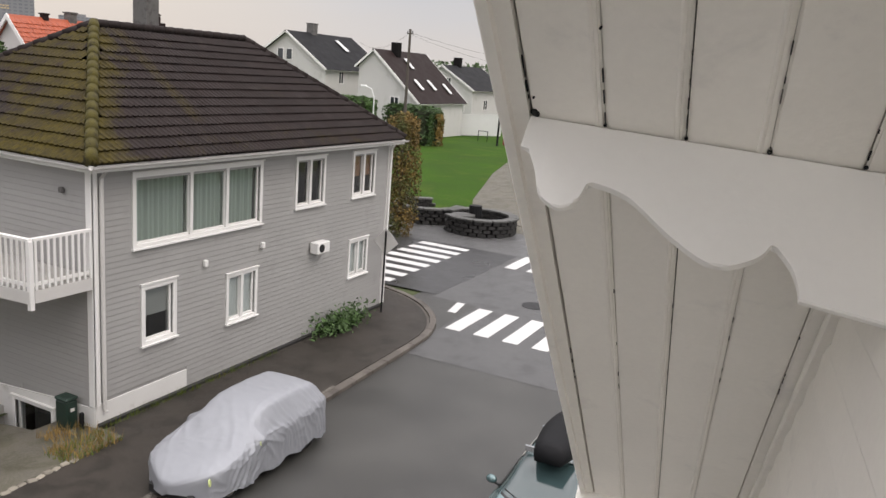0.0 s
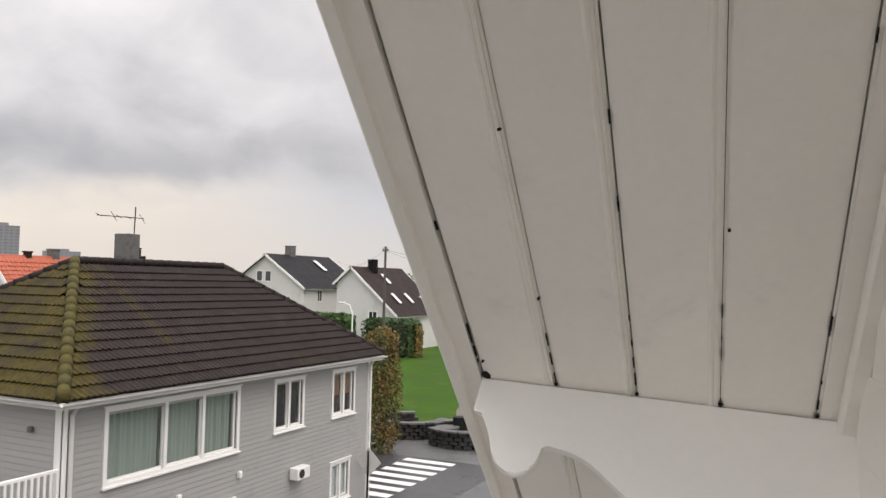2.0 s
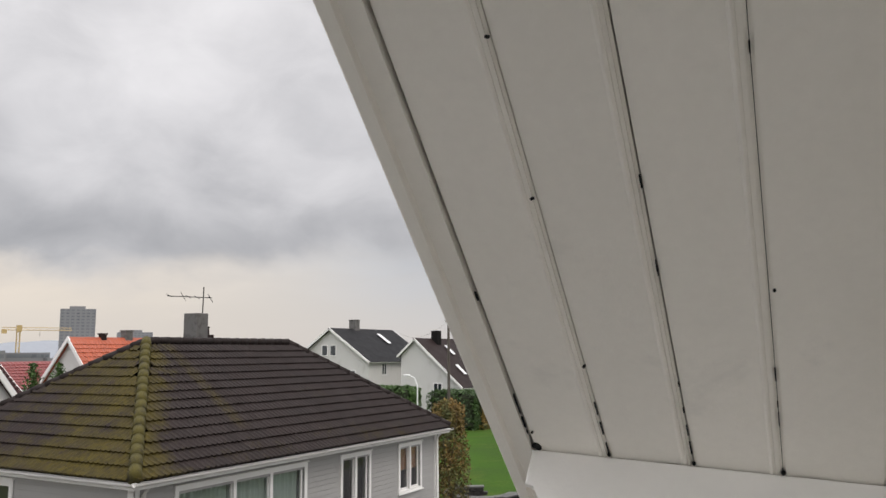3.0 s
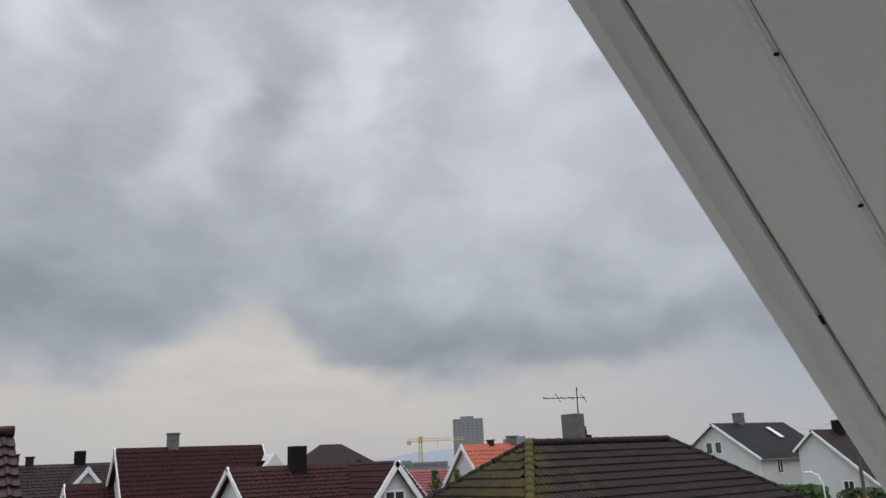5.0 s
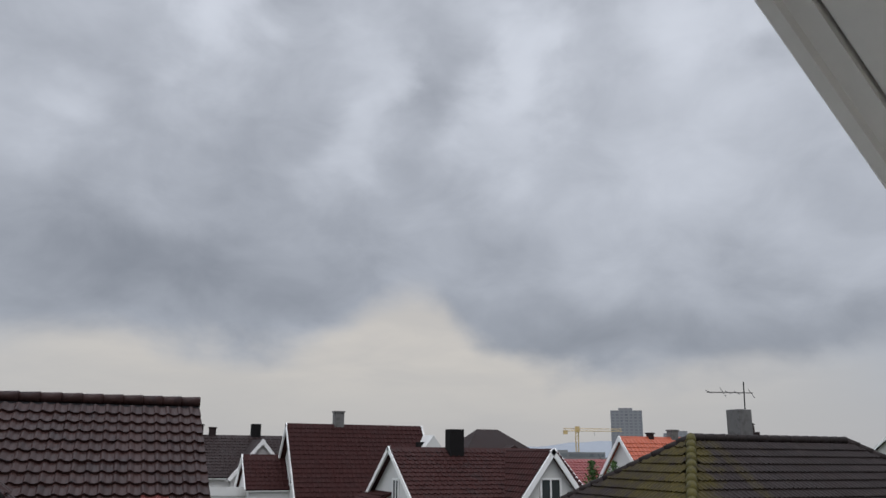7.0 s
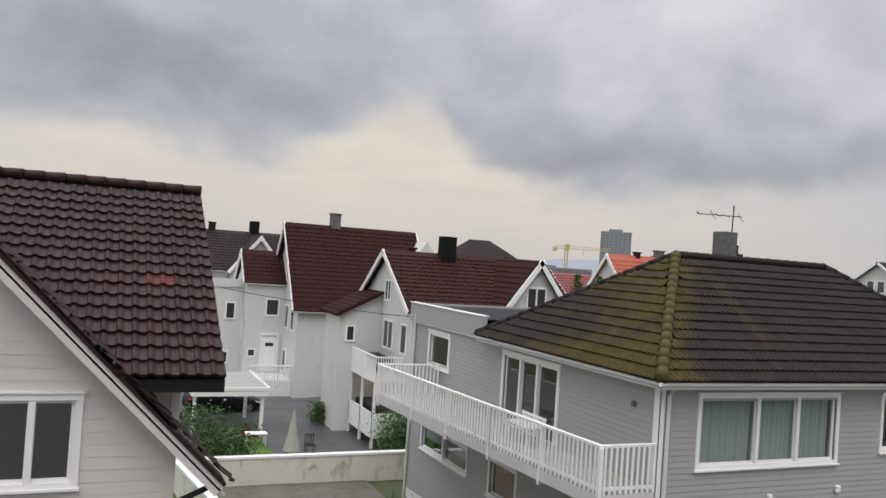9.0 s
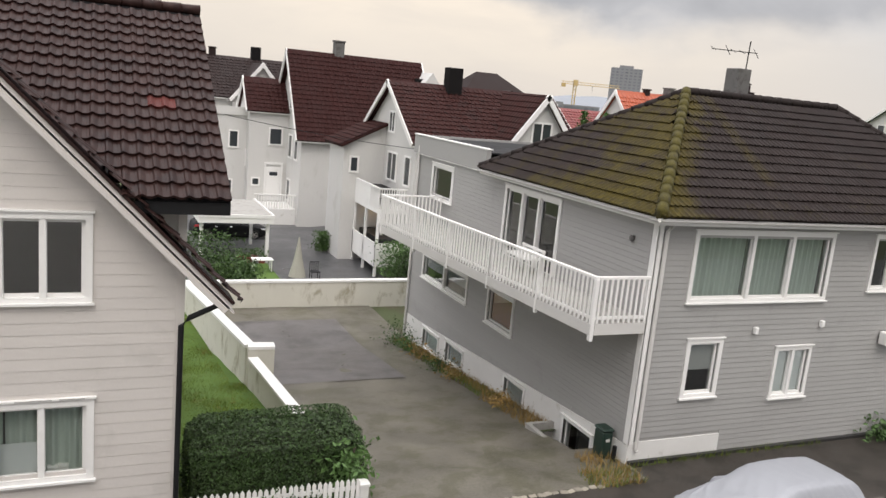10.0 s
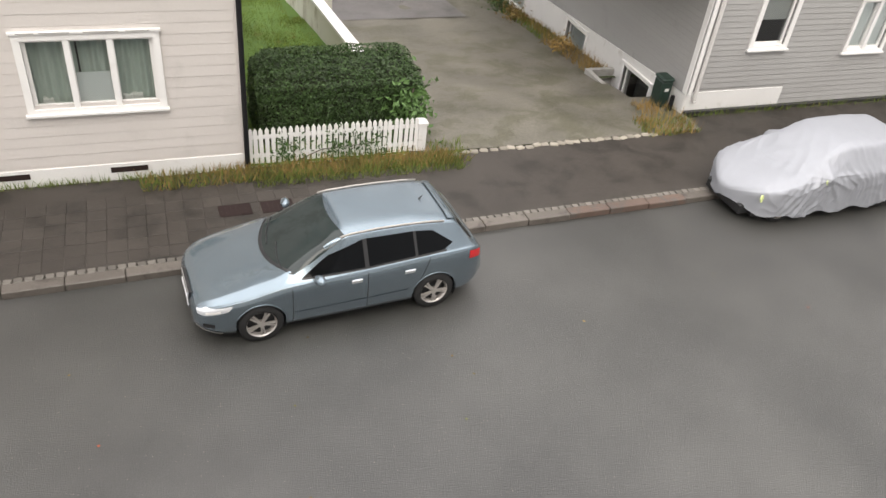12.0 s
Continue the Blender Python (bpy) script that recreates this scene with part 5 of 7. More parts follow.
def car_point(x, s):
    """A point of the body's half section at x; s runs from the sill (0) to the roof's middle (1)."""
    w, lo, belt, top = WIDTH(x), LOW(x), BELT(x), TOP(x)
    h = max(0.0, top - belt)
    g = smooth01((h - 0.08) / 0.34)
    roof_w = w * (0.80 - 0.13 * g)
    pts = [(w * 0.90, lo), (w * 0.965, lo + 0.09), (w * 0.985, lo + (belt - lo) * 0.36), (w, lo + (belt - lo) * 0.66), (w * 0.99, lo + (belt - lo) * 0.88), (w * 0.955, belt),
           (w * 0.915 - 0.01 * g, belt + h * 0.12), (roof_w + 0.015, belt + h * (0.55 + 0.25 * g)), (roof_w - 0.05, belt + h * (0.78 + 0.145 * g)), (roof_w * 0.62, belt + h * 0.985), (0.0, top)]
    f = s * (len(pts) - 1)
    i = min(int(f), len(pts) - 2)
    t = f - i
    a, b, c, d = pts[max(i - 1, 0)], pts[i], pts[i + 1], pts[min(i + 2, len(pts) - 1)]
    if i + 2 > len(pts) - 1:
        d = (-b[0], b[1])
    q = []
    for k in (0, 1):
        m0, m1 = (c[k] - a[k]) * 0.42, (d[k] - b[k]) * 0.42
        q.append((1 + 2 * t) * (1 - t) ** 2 * b[k] + t * (1 - t) ** 2 * m0 + t * t * (3 - 2 * t) * c[k] + t * t * (t - 1) * m1)
    return max(0.0, q[0]), q[1]


SECTIONS = {}


def section(x):
    key = round(x, 3)
    if key not in SECTIONS:
        SECTIONS[key] = [car_point(key, s) for s in steps(0, 1, 120)]
    return SECTIONS[key]


def side_y(x, z):
    """Half width of the body at x and height z."""
    pts = section(x)
    for (ya, za), (yb, zb) in zip(pts, pts[1:]):
        if za <= z <= zb and zb > za:
            return ya + (yb - ya) * (z - za) / (zb - za)
    return pts[-1][0] if z > pts[-1][1] else pts[0][0]


def top_z(x, y):
    """Height of the body at x and distance y from its middle."""
    pts = section(x)[::-1]
    for (ya, za), (yb, zb) in zip(pts, pts[1:]):
        if ya <= y <= yb and yb > ya:
            return za + (zb - za) * (y - ya) / (yb - ya)
    return pts[0][1]


def side_patch(low, high, side, out, nx=14, nz=6):
    """A patch on the car's flank between a lower and an upper line of (x, z) points."""
    bm = bmesh.new()
    rows = []

    def along(line, t):
        f = t * (len(line) - 1)
        i = min(int(f), len(line) - 2)
        t = f - i
        return line[i][0] + (line[i + 1][0] - line[i][0]) * t, line[i][1] + (line[i + 1][1] - line[i][1]) * t
    for i in range(nx + 1):
        (xa, za), (xb, zb) = along(low, i / nx), along(high, i / nx)
        row = []
        for j in range(nz + 1):
            x, z = xa + (xb - xa) * j / nz, za + (zb - za) * j / nz
            row.append(bm.verts.new((x, side * (side_y(x, z) + out), z + out * 0.3)))
        rows.append(row)
    for a, b in zip(rows, rows[1:]):
        for j in range(nz):
            bm.faces.new((a[j], b[j], b[j + 1], a[j + 1]) if side < 0 else (a[j], a[j + 1], b[j + 1], b[j]))
    return bm


def plan_patch(x_low, x_high, y_low, y_high, out, n=20, m=10, bow_low=0.0, bow_high=0.0):
    """A patch over the car's middle, seen from above, from a lower edge to an upper one; the edges bow in plan."""
    bm = bmesh.new()
    rows = []
    for j in range(m + 1):
        v = j / m
        row = []
        for i in range(n + 1):
            u = -1 + 2 * i / n
            y = u * (y_low + (y_high - y_low) * v)
            x = x_low + bow_low * u * u + (x_high + bow_high * u * u - x_low - bow_low * u * u) * v
            row.append(bm.verts.new((x, y, top_z(x, abs(y)) + out)))
        rows.append(row)
    for a, b in zip(rows, rows[1:]):
        for i in range(n):
            bm.faces.new((a[i], a[i + 1], b[i + 1], b[i]))
    return bm


WHEEL_X = (0.86, 3.44)


def body_shell():
    """The painted shell with round openings for the wheels."""
    xs = steps(0.0, 0.3, 12)[:-1] + steps(0.3, 4.0, 148)[:-1] + steps(4.0, 4.29, 14)
    ss = steps(0, 1, 60)
    bm = bmesh.new()
    rows = []
    for x in xs:
        half = [car_point(x, s) for s in ss]
        rows.append([bm.verts.new((x, y, z)) for y, z in half] + [bm.verts.new((x, -y, z)) for y, z in half[-2::-1]])
    r = 0.348

    def inside(v):
        return any(math.hypot(v.co.x - wx, v.co.z - 0.318) < r for wx in WHEEL_X) and abs(v.co.y) > 0.5
    for a, b in zip(rows, rows[1:]):
        for i in range(len(a) - 1):
            q = (a[i], a[i + 1], b[i + 1], b[i])
            if not all(inside(v) for v in q):
                bm.faces.new(q)
    bm.faces.new(rows[0])
    bm.faces.new(rows[-1][::-1])
    for v in list(bm.verts):
        if not v.link_faces:
            bm.verts.remove(v)
        elif inside(v):
            wx = min(WHEEL_X, key=lambda w: abs(w - v.co.x))
            d = Vector((v.co.x - wx, 0, v.co.z - 0.318))
            d = d.normalized() * r if d.length > 1e-4 else Vector((0, 0, r))
            v.co.x, v.co.z = wx + d.x, 0.318 + d.z
    return bm


def wheel(parent, x, y, r=0.318):
    side = -1 if y < 0 else 1
    tyre = bmesh.new()
    ring = []
    prof = [(0.66 * r, -0.10), (0.72 * r, -0.105), (0.95 * r, -0.10), (r, -0.07), (r, 0.07), (0.95 * r, 0.10), (0.72 * r, 0.105), (0.66 * r, 0.10)]
    for j in range(32):
        a = 2 * math.pi * j / 32
        ring.append([tyre.verts.new((rr * math.cos(a), d, rr * math.sin(a))) for rr, d in prof])
    for j in range(32):
        for i in range(len(prof) - 1):
            tyre.faces.new((ring[j][i], ring[j][i + 1], ring[(j + 1) % 32][i + 1], ring[(j + 1) % 32][i]))
    w = part("wheel", tyre, M_TYRE, parent, "black rubber tyre on an alloy rim", smooth=True)
    w.location = (x, y, r)
    part("brake_disc", tube([(0, side * 0.02, 0), (0, side * 0.03, 0)], 0.64 * r, 28), M_PLASTIC, w)
    rim = bmesh.new()
    for j in range(5):
        for d in (-0.20, 0.20):
            a = math.degrees(2 * math.pi * j / 5)
            v = add_box(rim, 0.045, 0.645 * r, -0.012, 0.012, -0.011, 0.011)
            for p in v:
                f = (p.co.x - 0.045) / (0.645 * r)
                p.co.z = p.co.z * (1 + 0.4 * f) + d * (0.25 + 0.75 * f) * 0.16
                p.co.y += side * (0.088 - 0.012 * f)
            bmesh.ops.transform(rim, matrix=pose(0, 0, 0, 0, a + 11, 0), verts=v)
    add_tube(rim, [(0, side * 0.05, 0), (0, side * 0.102, 0)], 0.052, 16)
    n = 32
    loops = [[rim.verts.new((rr * math.cos(2 * math.pi * j / n), side * d, rr * math.sin(2 * math.pi * j / n))) for j in range(n)] for rr, d in ((0.61 * r, 0.03), (0.63 * r, 0.085), (0.675 * r, 0.108))]
    for a0, a1 in zip(loops, loops[1:]):
        for j in range(n):
            rim.faces.new((a0[j], a0[(j + 1) % n], a1[(j + 1) % n], a1[j]))
    part("rim", rim, M_ALLOY, w, "silver five-arm alloy rim")


def hatchback(label, m, paint, group="", screen=None):
    car = thing("car", label, "car", m, group)
    part("body", body_shell(), paint, car, smooth=True)
    part("underbody", boxes((0.25, 4.0, -0.60, 0.60, 0.17, 0.55)), M_PLASTIC, car)
    part("windscreen", plan_patch(1.10, 2.03, 0.715, 0.575, 0.007, bow_low=0.26, bow_high=0.10), screen or M_SCREEN, car, "dark windscreen", smooth=True)
    part("scuttle", plan_patch(1.05, 1.115, 0.70, 0.72, 0.005, m=2, bow_low=0.26, bow_high=0.26), M_PLASTIC, car, "black panel below the windscreen", smooth=True)
    part("rear_window", plan_patch(3.885, 4.085, 0.53, 0.62, 0.008, m=6), M_CARGLASS2, car, "dark rear window", smooth=True)
    part("spoiler", plan_patch(3.70, 3.87, 0.52, 0.50, 0.022, m=6), paint, car, smooth=True)
    for side in (-1, 1):
        low = [(1.46, 0.935), (1.80, 0.945), (2.36, 0.955)]
        high = [(1.55, 0.985), (1.86, 1.165), (2.36, 1.305)]
        part("side_window", side_patch(low, high, side, 0.006), M_CARGLASS2, car, smooth=True)
        part("side_window", side_patch([(2.41, 0.955), (3.12, 0.982)], [(2.41, 1.308), (3.12, 1.30)], side, 0.006), M_CARGLASS2, car, smooth=True)
        part("side_window", side_patch([(3.15, 0.984), (3.58, 1.02), (3.70, 1.075)], [(3.15, 1.298), (3.42, 1.272), (3.72, 1.08)], side, 0.006), M_CARGLASS2, car, smooth=True)
        part("pillar_trim", side_patch([(2.355, 0.955), (2.415, 0.955)], [(2.355, 1.307), (2.415, 1.307)], side, 0.008, 2), M_PLASTIC, car, "black pillar trim", smooth=True)
        part("pillar_trim", side_patch([(3.115, 0.982), (3.155, 0.984)], [(3.115, 1.30), (3.155, 1.298)], side, 0.008, 2), M_PLASTIC, car, smooth=True)
        part("window_strip", side_patch([(1.44, 0.915), (2.4, 0.937), (3.6, 0.995)], [(1.46, 0.936), (2.4, 0.957), (3.6, 1.018)], side, 0.008, 22, 1), M_PLASTIC, car, "black window strip", smooth=True)
        bm = tube([(x, side * (side_y(x, z) - 0.005), z + 0.022) for x, z in ((2.05, 1.335), (2.2, 1.362), (2.6, 1.378), (3.0, 1.373), (3.4, 1.352), (3.62, 1.325))], 0.014, 8)
        part("roof_rail", bm, M_ALLOY, car, "silver roof rail", smooth=True)
        bm = bmesh.new()
        bmesh.ops.create_icosphere(bm, subdivisions=3, radius=1.0)
        bm.transform(pose(1.66, side * 0.965, 0.985, 0, 0, side * -12) @ Matrix.Diagonal((0.075, 0.105, 0.075, 1)))
        mir = part("wing_mirror", bm, paint, car, smooth=True)
        part("mirror_arm", tube([(1.62, side * 0.80, 0.935), (1.65, side * 0.92, 0.955)], 0.024, 8), M_PLASTIC, mir)
        for x in (2.22, 3.02):
            y = side_y(x, 0.80)
            part("door_handle", boxes((x - 0.085, x + 0.085, side * y - 0.02, side * y + 0.022, 0.795, 0.825), bevel=0.01), M_CHROME, car, "chrome handle")
            part("handle_recess", side_patch([(x - 0.08, 0.762), (x + 0.08, 0.765)], [(x - 0.08, 0.785), (x + 0.08, 0.788)], side, 0.003, 3, 1), M_HEAD, car)
        for line in ([(1.30, 0.30), (1.30, 0.84)], [(2.385, 0.27), (2.385, 0.94)], [(3.20, 0.62), (3.34, 0.96)]):
            (xa, za), (xb, zb) = line
            part("door_gap", side_patch([(xa - 0.005, za), (xa + 0.005, za)], [(xb - 0.005, zb), (xb + 0.005, zb)], side, 0.0015, 1, 12), M_PLASTIC, car)
        part("door_gap", side_patch([(1.28, 0.262), (3.05, 0.268)], [(1.28, 0.270), (3.05, 0.276)], side, 0.0015, 12, 1), M_PLASTIC, car)
        part("side_moulding", side_patch([(1.33, 0.405), (3.02, 0.43)], [(1.33, 0.43), (3.02, 0.455)], side, 0.012, 14, 2), paint, car, smooth=True)
        lamp = part("headlight", side_patch([(0.045, 0.535), (0.16, 0.555), (0.44, 0.635)], [(0.045, 0.585), (0.16, 0.655), (0.50, 0.705)], side, 0.006, 12, 5), M_HEAD, car, "clear headlight", smooth=True)
        part("lamp_insert", side_patch([(0.14, 0.565), (0.33, 0.615)], [(0.14, 0.60), (0.33, 0.645)], side, 0.009, 6, 3), M_GUTTER, lamp)
        part("tail_light", side_patch([(3.97, 0.80), (4.255, 0.76)], [(3.99, 0.925), (4.21, 0.885)], side, 0.007, 8, 5), M_TAIL, car, "red tail light", smooth=True)
        part("fog_lamp", side_patch([(0.10, 0.33), (0.24, 0.33)], [(0.10, 0.40), (0.24, 0.40)], side, 0.005, 4, 2), M_PLASTIC, car)
        part("front_lip", side_patch([(0.02, 0.265), (0.34, 0.20)], [(0.02, 0.295), (0.34, 0.235)], side, 0.014, 8, 2), M_ALLOY, car, "pale lower lip", smooth=True)
        for x in WHEEL_X:
            y = WIDTH(x)
            arch = bmesh.new()
            pa = [(x + 0.352 * math.cos(a), 0.318 + 0.352 * math.sin(a)) for a in steps(-0.42, math.pi + 0.42, 26)]
            rows = [[arch.verts.new((px, side * yy, pz)) for px, pz in pa] for yy in (y - 0.01, y - 0.30)]
            for i in range(len(pa) - 1):
                arch.faces.new((rows[0][i], rows[0][i + 1], rows[1][i + 1], rows[1][i]))
            part("wheel_arch", arch, M_PLASTIC, car, "dark wheel arch")
            lip = tube([(x + 0.352 * math.cos(a), side * (side_y(x + 0.352 * math.cos(a), 0.318 + 0.352 * math.sin(a)) - 0.004), 0.318 + 0.352 * math.sin(a)) for a in steps(-0.2, math.pi + 0.2, 26)], 0.011, 6)
            part("arch_lip", lip, paint, car, smooth=True)
            wheel(car, x, side * (y - 0.115))
    bm = prism([(-0.28, 0.62), (0.28, 0.62), (0.24, 0.33), (0.17, 0.27), (-0.17, 0.27), (-0.24, 0.33)], -0.012, 0.04)
    bm.transform(Matrix(((0, 1, 0, 0), (1, 0, 0, 0), (0, 0, 1, 0), (0, 0, 0, 1))))
    grille = part("grille", bm, M_PLASTIC, car, "black single-frame grille")
    part("grille_frame", tube([(-0.012, y, z) for y, z in ((-0.28, 0.60), (-0.27, 0.625), (0.27, 0.625), (0.28, 0.60), (0.24, 0.33), (0.17, 0.265), (-0.17, 0.265), (-0.24, 0.33), (-0.28, 0.60))], 0.01, 6), M_CHROME, grille)
    part("number_plate", boxes((-0.030, -0.014, -0.26, 0.26, 0.38, 0.48)), M_PLATE, car)
    part("plate_marks", boxes(*[(-0.033, -0.030, -0.2 + k * 0.065, -0.16 + k * 0.065, 0.405, 0.455) for k in range(6)]), M_PLASTIC, car)
    for y0, y1 in ((-0.55, -0.02), (0.05, 0.60)):
        pts_w = [(x, y, top_z(x, abs(y)) + 0.02) for x, y in ((1.16 + 0.2 * y0 * y0, y0), (1.22, (y0 + y1) / 2), (1.28 + 0.2 * y1 * y1, y1))]
        part("wiper", tube(pts_w, 0.009, 6), M_PLASTIC, car)
    bm = tube([(3.45, 0, top_z(3.45, 0)), (3.50, 0, top_z(3.45, 0) + 0.05)], 0.012, 6, 0.006)
    part("aerial", bm, M_PLASTIC, car)
    return car


M_CARGLASS2 = material("dark_car_window", (0.003, 0.0035, 0.004), 0.05, 0.1, 0.8, 5, 0.0, spec=0.12, wet=-0.34)
M_SCREEN = material("green_grey_windscreen", (0.024, 0.032, 0.031), 0.05, 0.25, 1.2, 3, 0.0, spec=0.35, wet=-0.34, second=(0.016, 0.022, 0.021), patch=0.5)
M_SCREEN2 = material("teal_windscreen", (0.035, 0.06, 0.062), 0.08, 0.1, 0.8, 5, 0.0, spec=0.7, coat=0.6)
hatchback("grey-blue metallic five-door hatchback parked at the kerb", pose(-0.37, 8.80, 0, 0, 0, 4.4) @ Matrix.Diagonal((0.985, 1, 1, 1)), M_CARPAINT)
suv = hatchback("teal estate car with a dark roof box at the kerb", pose(10.15, 3.65, 0.0, 0, 0, 1) @ Matrix.Diagonal((1.03, 1.03, 1.06, 1)), M_CARTEAL, screen=M_SCREEN2)
rb = thing("roof_box", "dark grey plastic roof box on a car", "roof box", pose(11.85, 3.7, 1.62, 0, 0, 1))
bm = bmesh.new()
for i, x in enumerate(steps(0, 2.0, 10)):
    k = math.sin(math.pi * (0.12 + 0.76 * i / 10)) ** 0.5
    ring = [bm.verts.new((x, 0.42 * k * c, z * (0.75 + 0.25 * k))) for c, z in ((-0.9, 0.0), (-1, 0.12), (-0.88, 0.27), (-0.5, 0.345), (0, 0.36), (0.5, 0.345), (0.88, 0.27), (1, 0.12), (0.9, 0.0))]
    if i:
        for j in range(8):
            bm.faces.new((last[j], last[j + 1], ring[j + 1], ring[j]))
        bm.faces.new((last[8], last[0], ring[0], ring[8]))
    else:
        bm.faces.new(ring)
    last = ring
bm.faces.new(last[::-1])
part("shell", bm, M_SLATE, rb, smooth=True)
for x in (0.45, 1.4):
    part("roof_bar", boxes((x, x + 0.06, -0.56, 0.56, -0.10, 0.0)), M_CHROME, rb)


def covered_car():
    """A car under a tied-down fabric cover, with folds and bulges for its mirrors."""
    car = thing("covered_car", "car parked under a wrinkled silver fabric cover", "car", pose(9.26, 9.80, 0.0, 0, 0, 1.5) @ Matrix.Diagonal((0.96, 0.94, 0.97, 1)))
    bm = bmesh.new()
    n, m = 150, 56
    hem = 0.17
    xs = steps(-0.07, 4.37, n)
    base = np.zeros((n + 1, m + 1, 2))
    for i, x in enumerate(xs):
        cx = max(0.12, min(4.17, x))
        end = clamp01((x + 0.07) / 0.75) if x < 2 else clamp01((4.37 - x) / 0.55)
        e = math.sqrt(end * (2 - end))
        wide = 0.0
        for k in range(m, -1, -1):
            s = k / m
            y, z = car_point(cx, s)
            y += 0.045 * min(1.0, (1 - s) / 0.2)
            wide = max(wide, y)
            y = wide if s < 0.75 else y
            z = hem + (z - 0.17) * (1.0 + 0.0 * s) if s > 0.15 else hem + (z - 0.17) * s / 0.15
            base[i, k] = y * (0.20 + 0.80 * e), hem + (z - hem) * (0.74 + 0.26 * e) + 0.025
    # the cloth spans hollows and rounds every edge
    for _ in range(26):
        base[1:-1, 1:-1] = 0.5 * base[1:-1, 1:-1] + 0.125 * (base[:-2, 1:-1] + base[2:, 1:-1] + base[1:-1, :-2] + base[1:-1, 2:])
        base[1:-1, -1, 1] = base[1:-1, -2, 1]
        base[0], base[-1] = 0.5 * base[0] + 0.5 * base[1], 0.5 * base[-1] + 0.5 * base[-2]
        base[0, :, 0] *= 0.97
        base[-1, :, 0] *= 0.98
    base[:, :, 1] += 0.03
    for i, x in enumerate(xs):
        for d in (x + 0.07, 4.37 - x):
            e = math.sqrt(max(0.0, 1 - (1 - clamp01(d / 0.38)) ** 2))
            base[i, :, 0] *= 0.22 + 0.78 * e
            base[i, :, 1] = hem + (base[i, :, 1] - hem) * (0.70 + 0.30 * e)
        base[i, :, 1] += 0.10 * smooth01((0.9 - x) / 0.9) * np.clip(1 - np.linspace(0, 1, m + 1) / 0.35, 0, 1)
    rows = []
    for i, x in enumerate(xs):
        row = []
        for side in (-1, 1):
            half = []
            for k in range(m + 1):
                s = k / m
                y, z = base[i, k]
                end = clamp01(min(x + 0.07, 4.37 - x) / 0.3)
                fold = clamp01((0.80 - s) / 0.35)
                sweep = x + (0.50 if x < 1.9 else -0.42) * (1.15 - z) + 0.13 * noise.noise(Vector((x * 2.1, side * 3.0, z * 2.0)))
                ridge = 1 - abs(math.sin(sweep * 9.0 + side))
                ridge2 = 1 - abs(math.sin(sweep * 21.0 + 2.2 * noise.noise(Vector((x * 1.7, side * 5, z)))))
                where = clamp01(0.45 + 1.5 * noise.noise(Vector((x * 1.1, side * 2.0, z * 1.2))) + (0.25 if x > 2.2 else 0.0))
                small = noise.noise(Vector((x * 6 + z * 4, side * 4 + y * 4, z * 4.0)))
                top_fold = max(0.0, 1 - abs(noise.noise(Vector((x * 2.2 - y * 2.4 * side, y * 2.2, 4.0)))) * 5)
                bonnet = math.exp(-((x - 1.15) / 0.55) ** 2)
                fan = max(0.0, 1 - abs(math.sin(7.0 * math.atan2(z - 0.98, x - 1.62)))) ** 3 * math.exp(-(((x - 1.62) ** 2 + (z - 0.98) ** 2) / 0.5) ** 2)
                crease = max(0.0, 1 - abs(noise.noise(Vector((x * 3.1 + z * 2.6, side * 3 + y * 1.4, z * 3.4 - x)))) * 6)
                d = fold * where * (0.034 * ridge ** 2.5 + 0.040 * ridge2 ** 2.5) + 0.010 * small + fold * (0.038 * fan + 0.014 * crease)
                lift = (1 - fold) * (0.006 + 0.022 * bonnet) * top_fold
                mirror = math.exp(-((x - 1.62) ** 2 + 1.2 * (z - 1.0) ** 2) / 0.012) * 0.15
                sag = -0.05 * (1 + math.sin(x * 7.3 + side)) * clamp01(1 - s / 0.12)
                half.append((x, side * (max(0.0, y + d * end + mirror) if k < m else 0.0), z + lift + 0.35 * d * (s > 0.5) + sag + 0.04 * clamp01(1 - s / 0.12)))
            row += half if side < 0 else half[::-1][1:]
        rows.append([bm.verts.new(p) for p in row])
    for a, b in zip(rows, rows[1:]):
        for i in range(len(a) - 1):
            bm.faces.new((a[i], a[i + 1], b[i + 1], b[i]))
    bm.faces.new(rows[0])
    bm.faces.new(rows[-1][::-1])
    part("fabric_cover", bm, M_COVER, car, smooth=True)
    part("underbody", boxes((0.3, 3.95, -0.66, 0.66, 0.12, 0.34), (0.06, 0.3, -0.55, 0.55, 0.14, 0.36), bevel=0.03), M_PLASTIC, car, "black lower body showing under the hem")
    for x in (0.86, 3.44):
        for side in (-1, 1):
            wheel(car, x, side * 0.68, 0.30)
    for x, s, sd in ((0.22, 0.40, -1), (1.6, 0.46, -1)):
        y, z = car_point(x, s)
        b = part("reflective_patch", tube([(0, 0, 0), (0.012, sd * 0.02, 0.004)], 0.07, 12), M_YELLOW, car, "pale yellow reflective patch")
        b.location = (x - 0.02, sd * (y + 0.055), z + 0.06)


M_YELLOW = material("pale_yellow_tape", (0.55, 0.62, 0.25), 0.5, 0.05, 3, 30, 0.0)
covered_car()

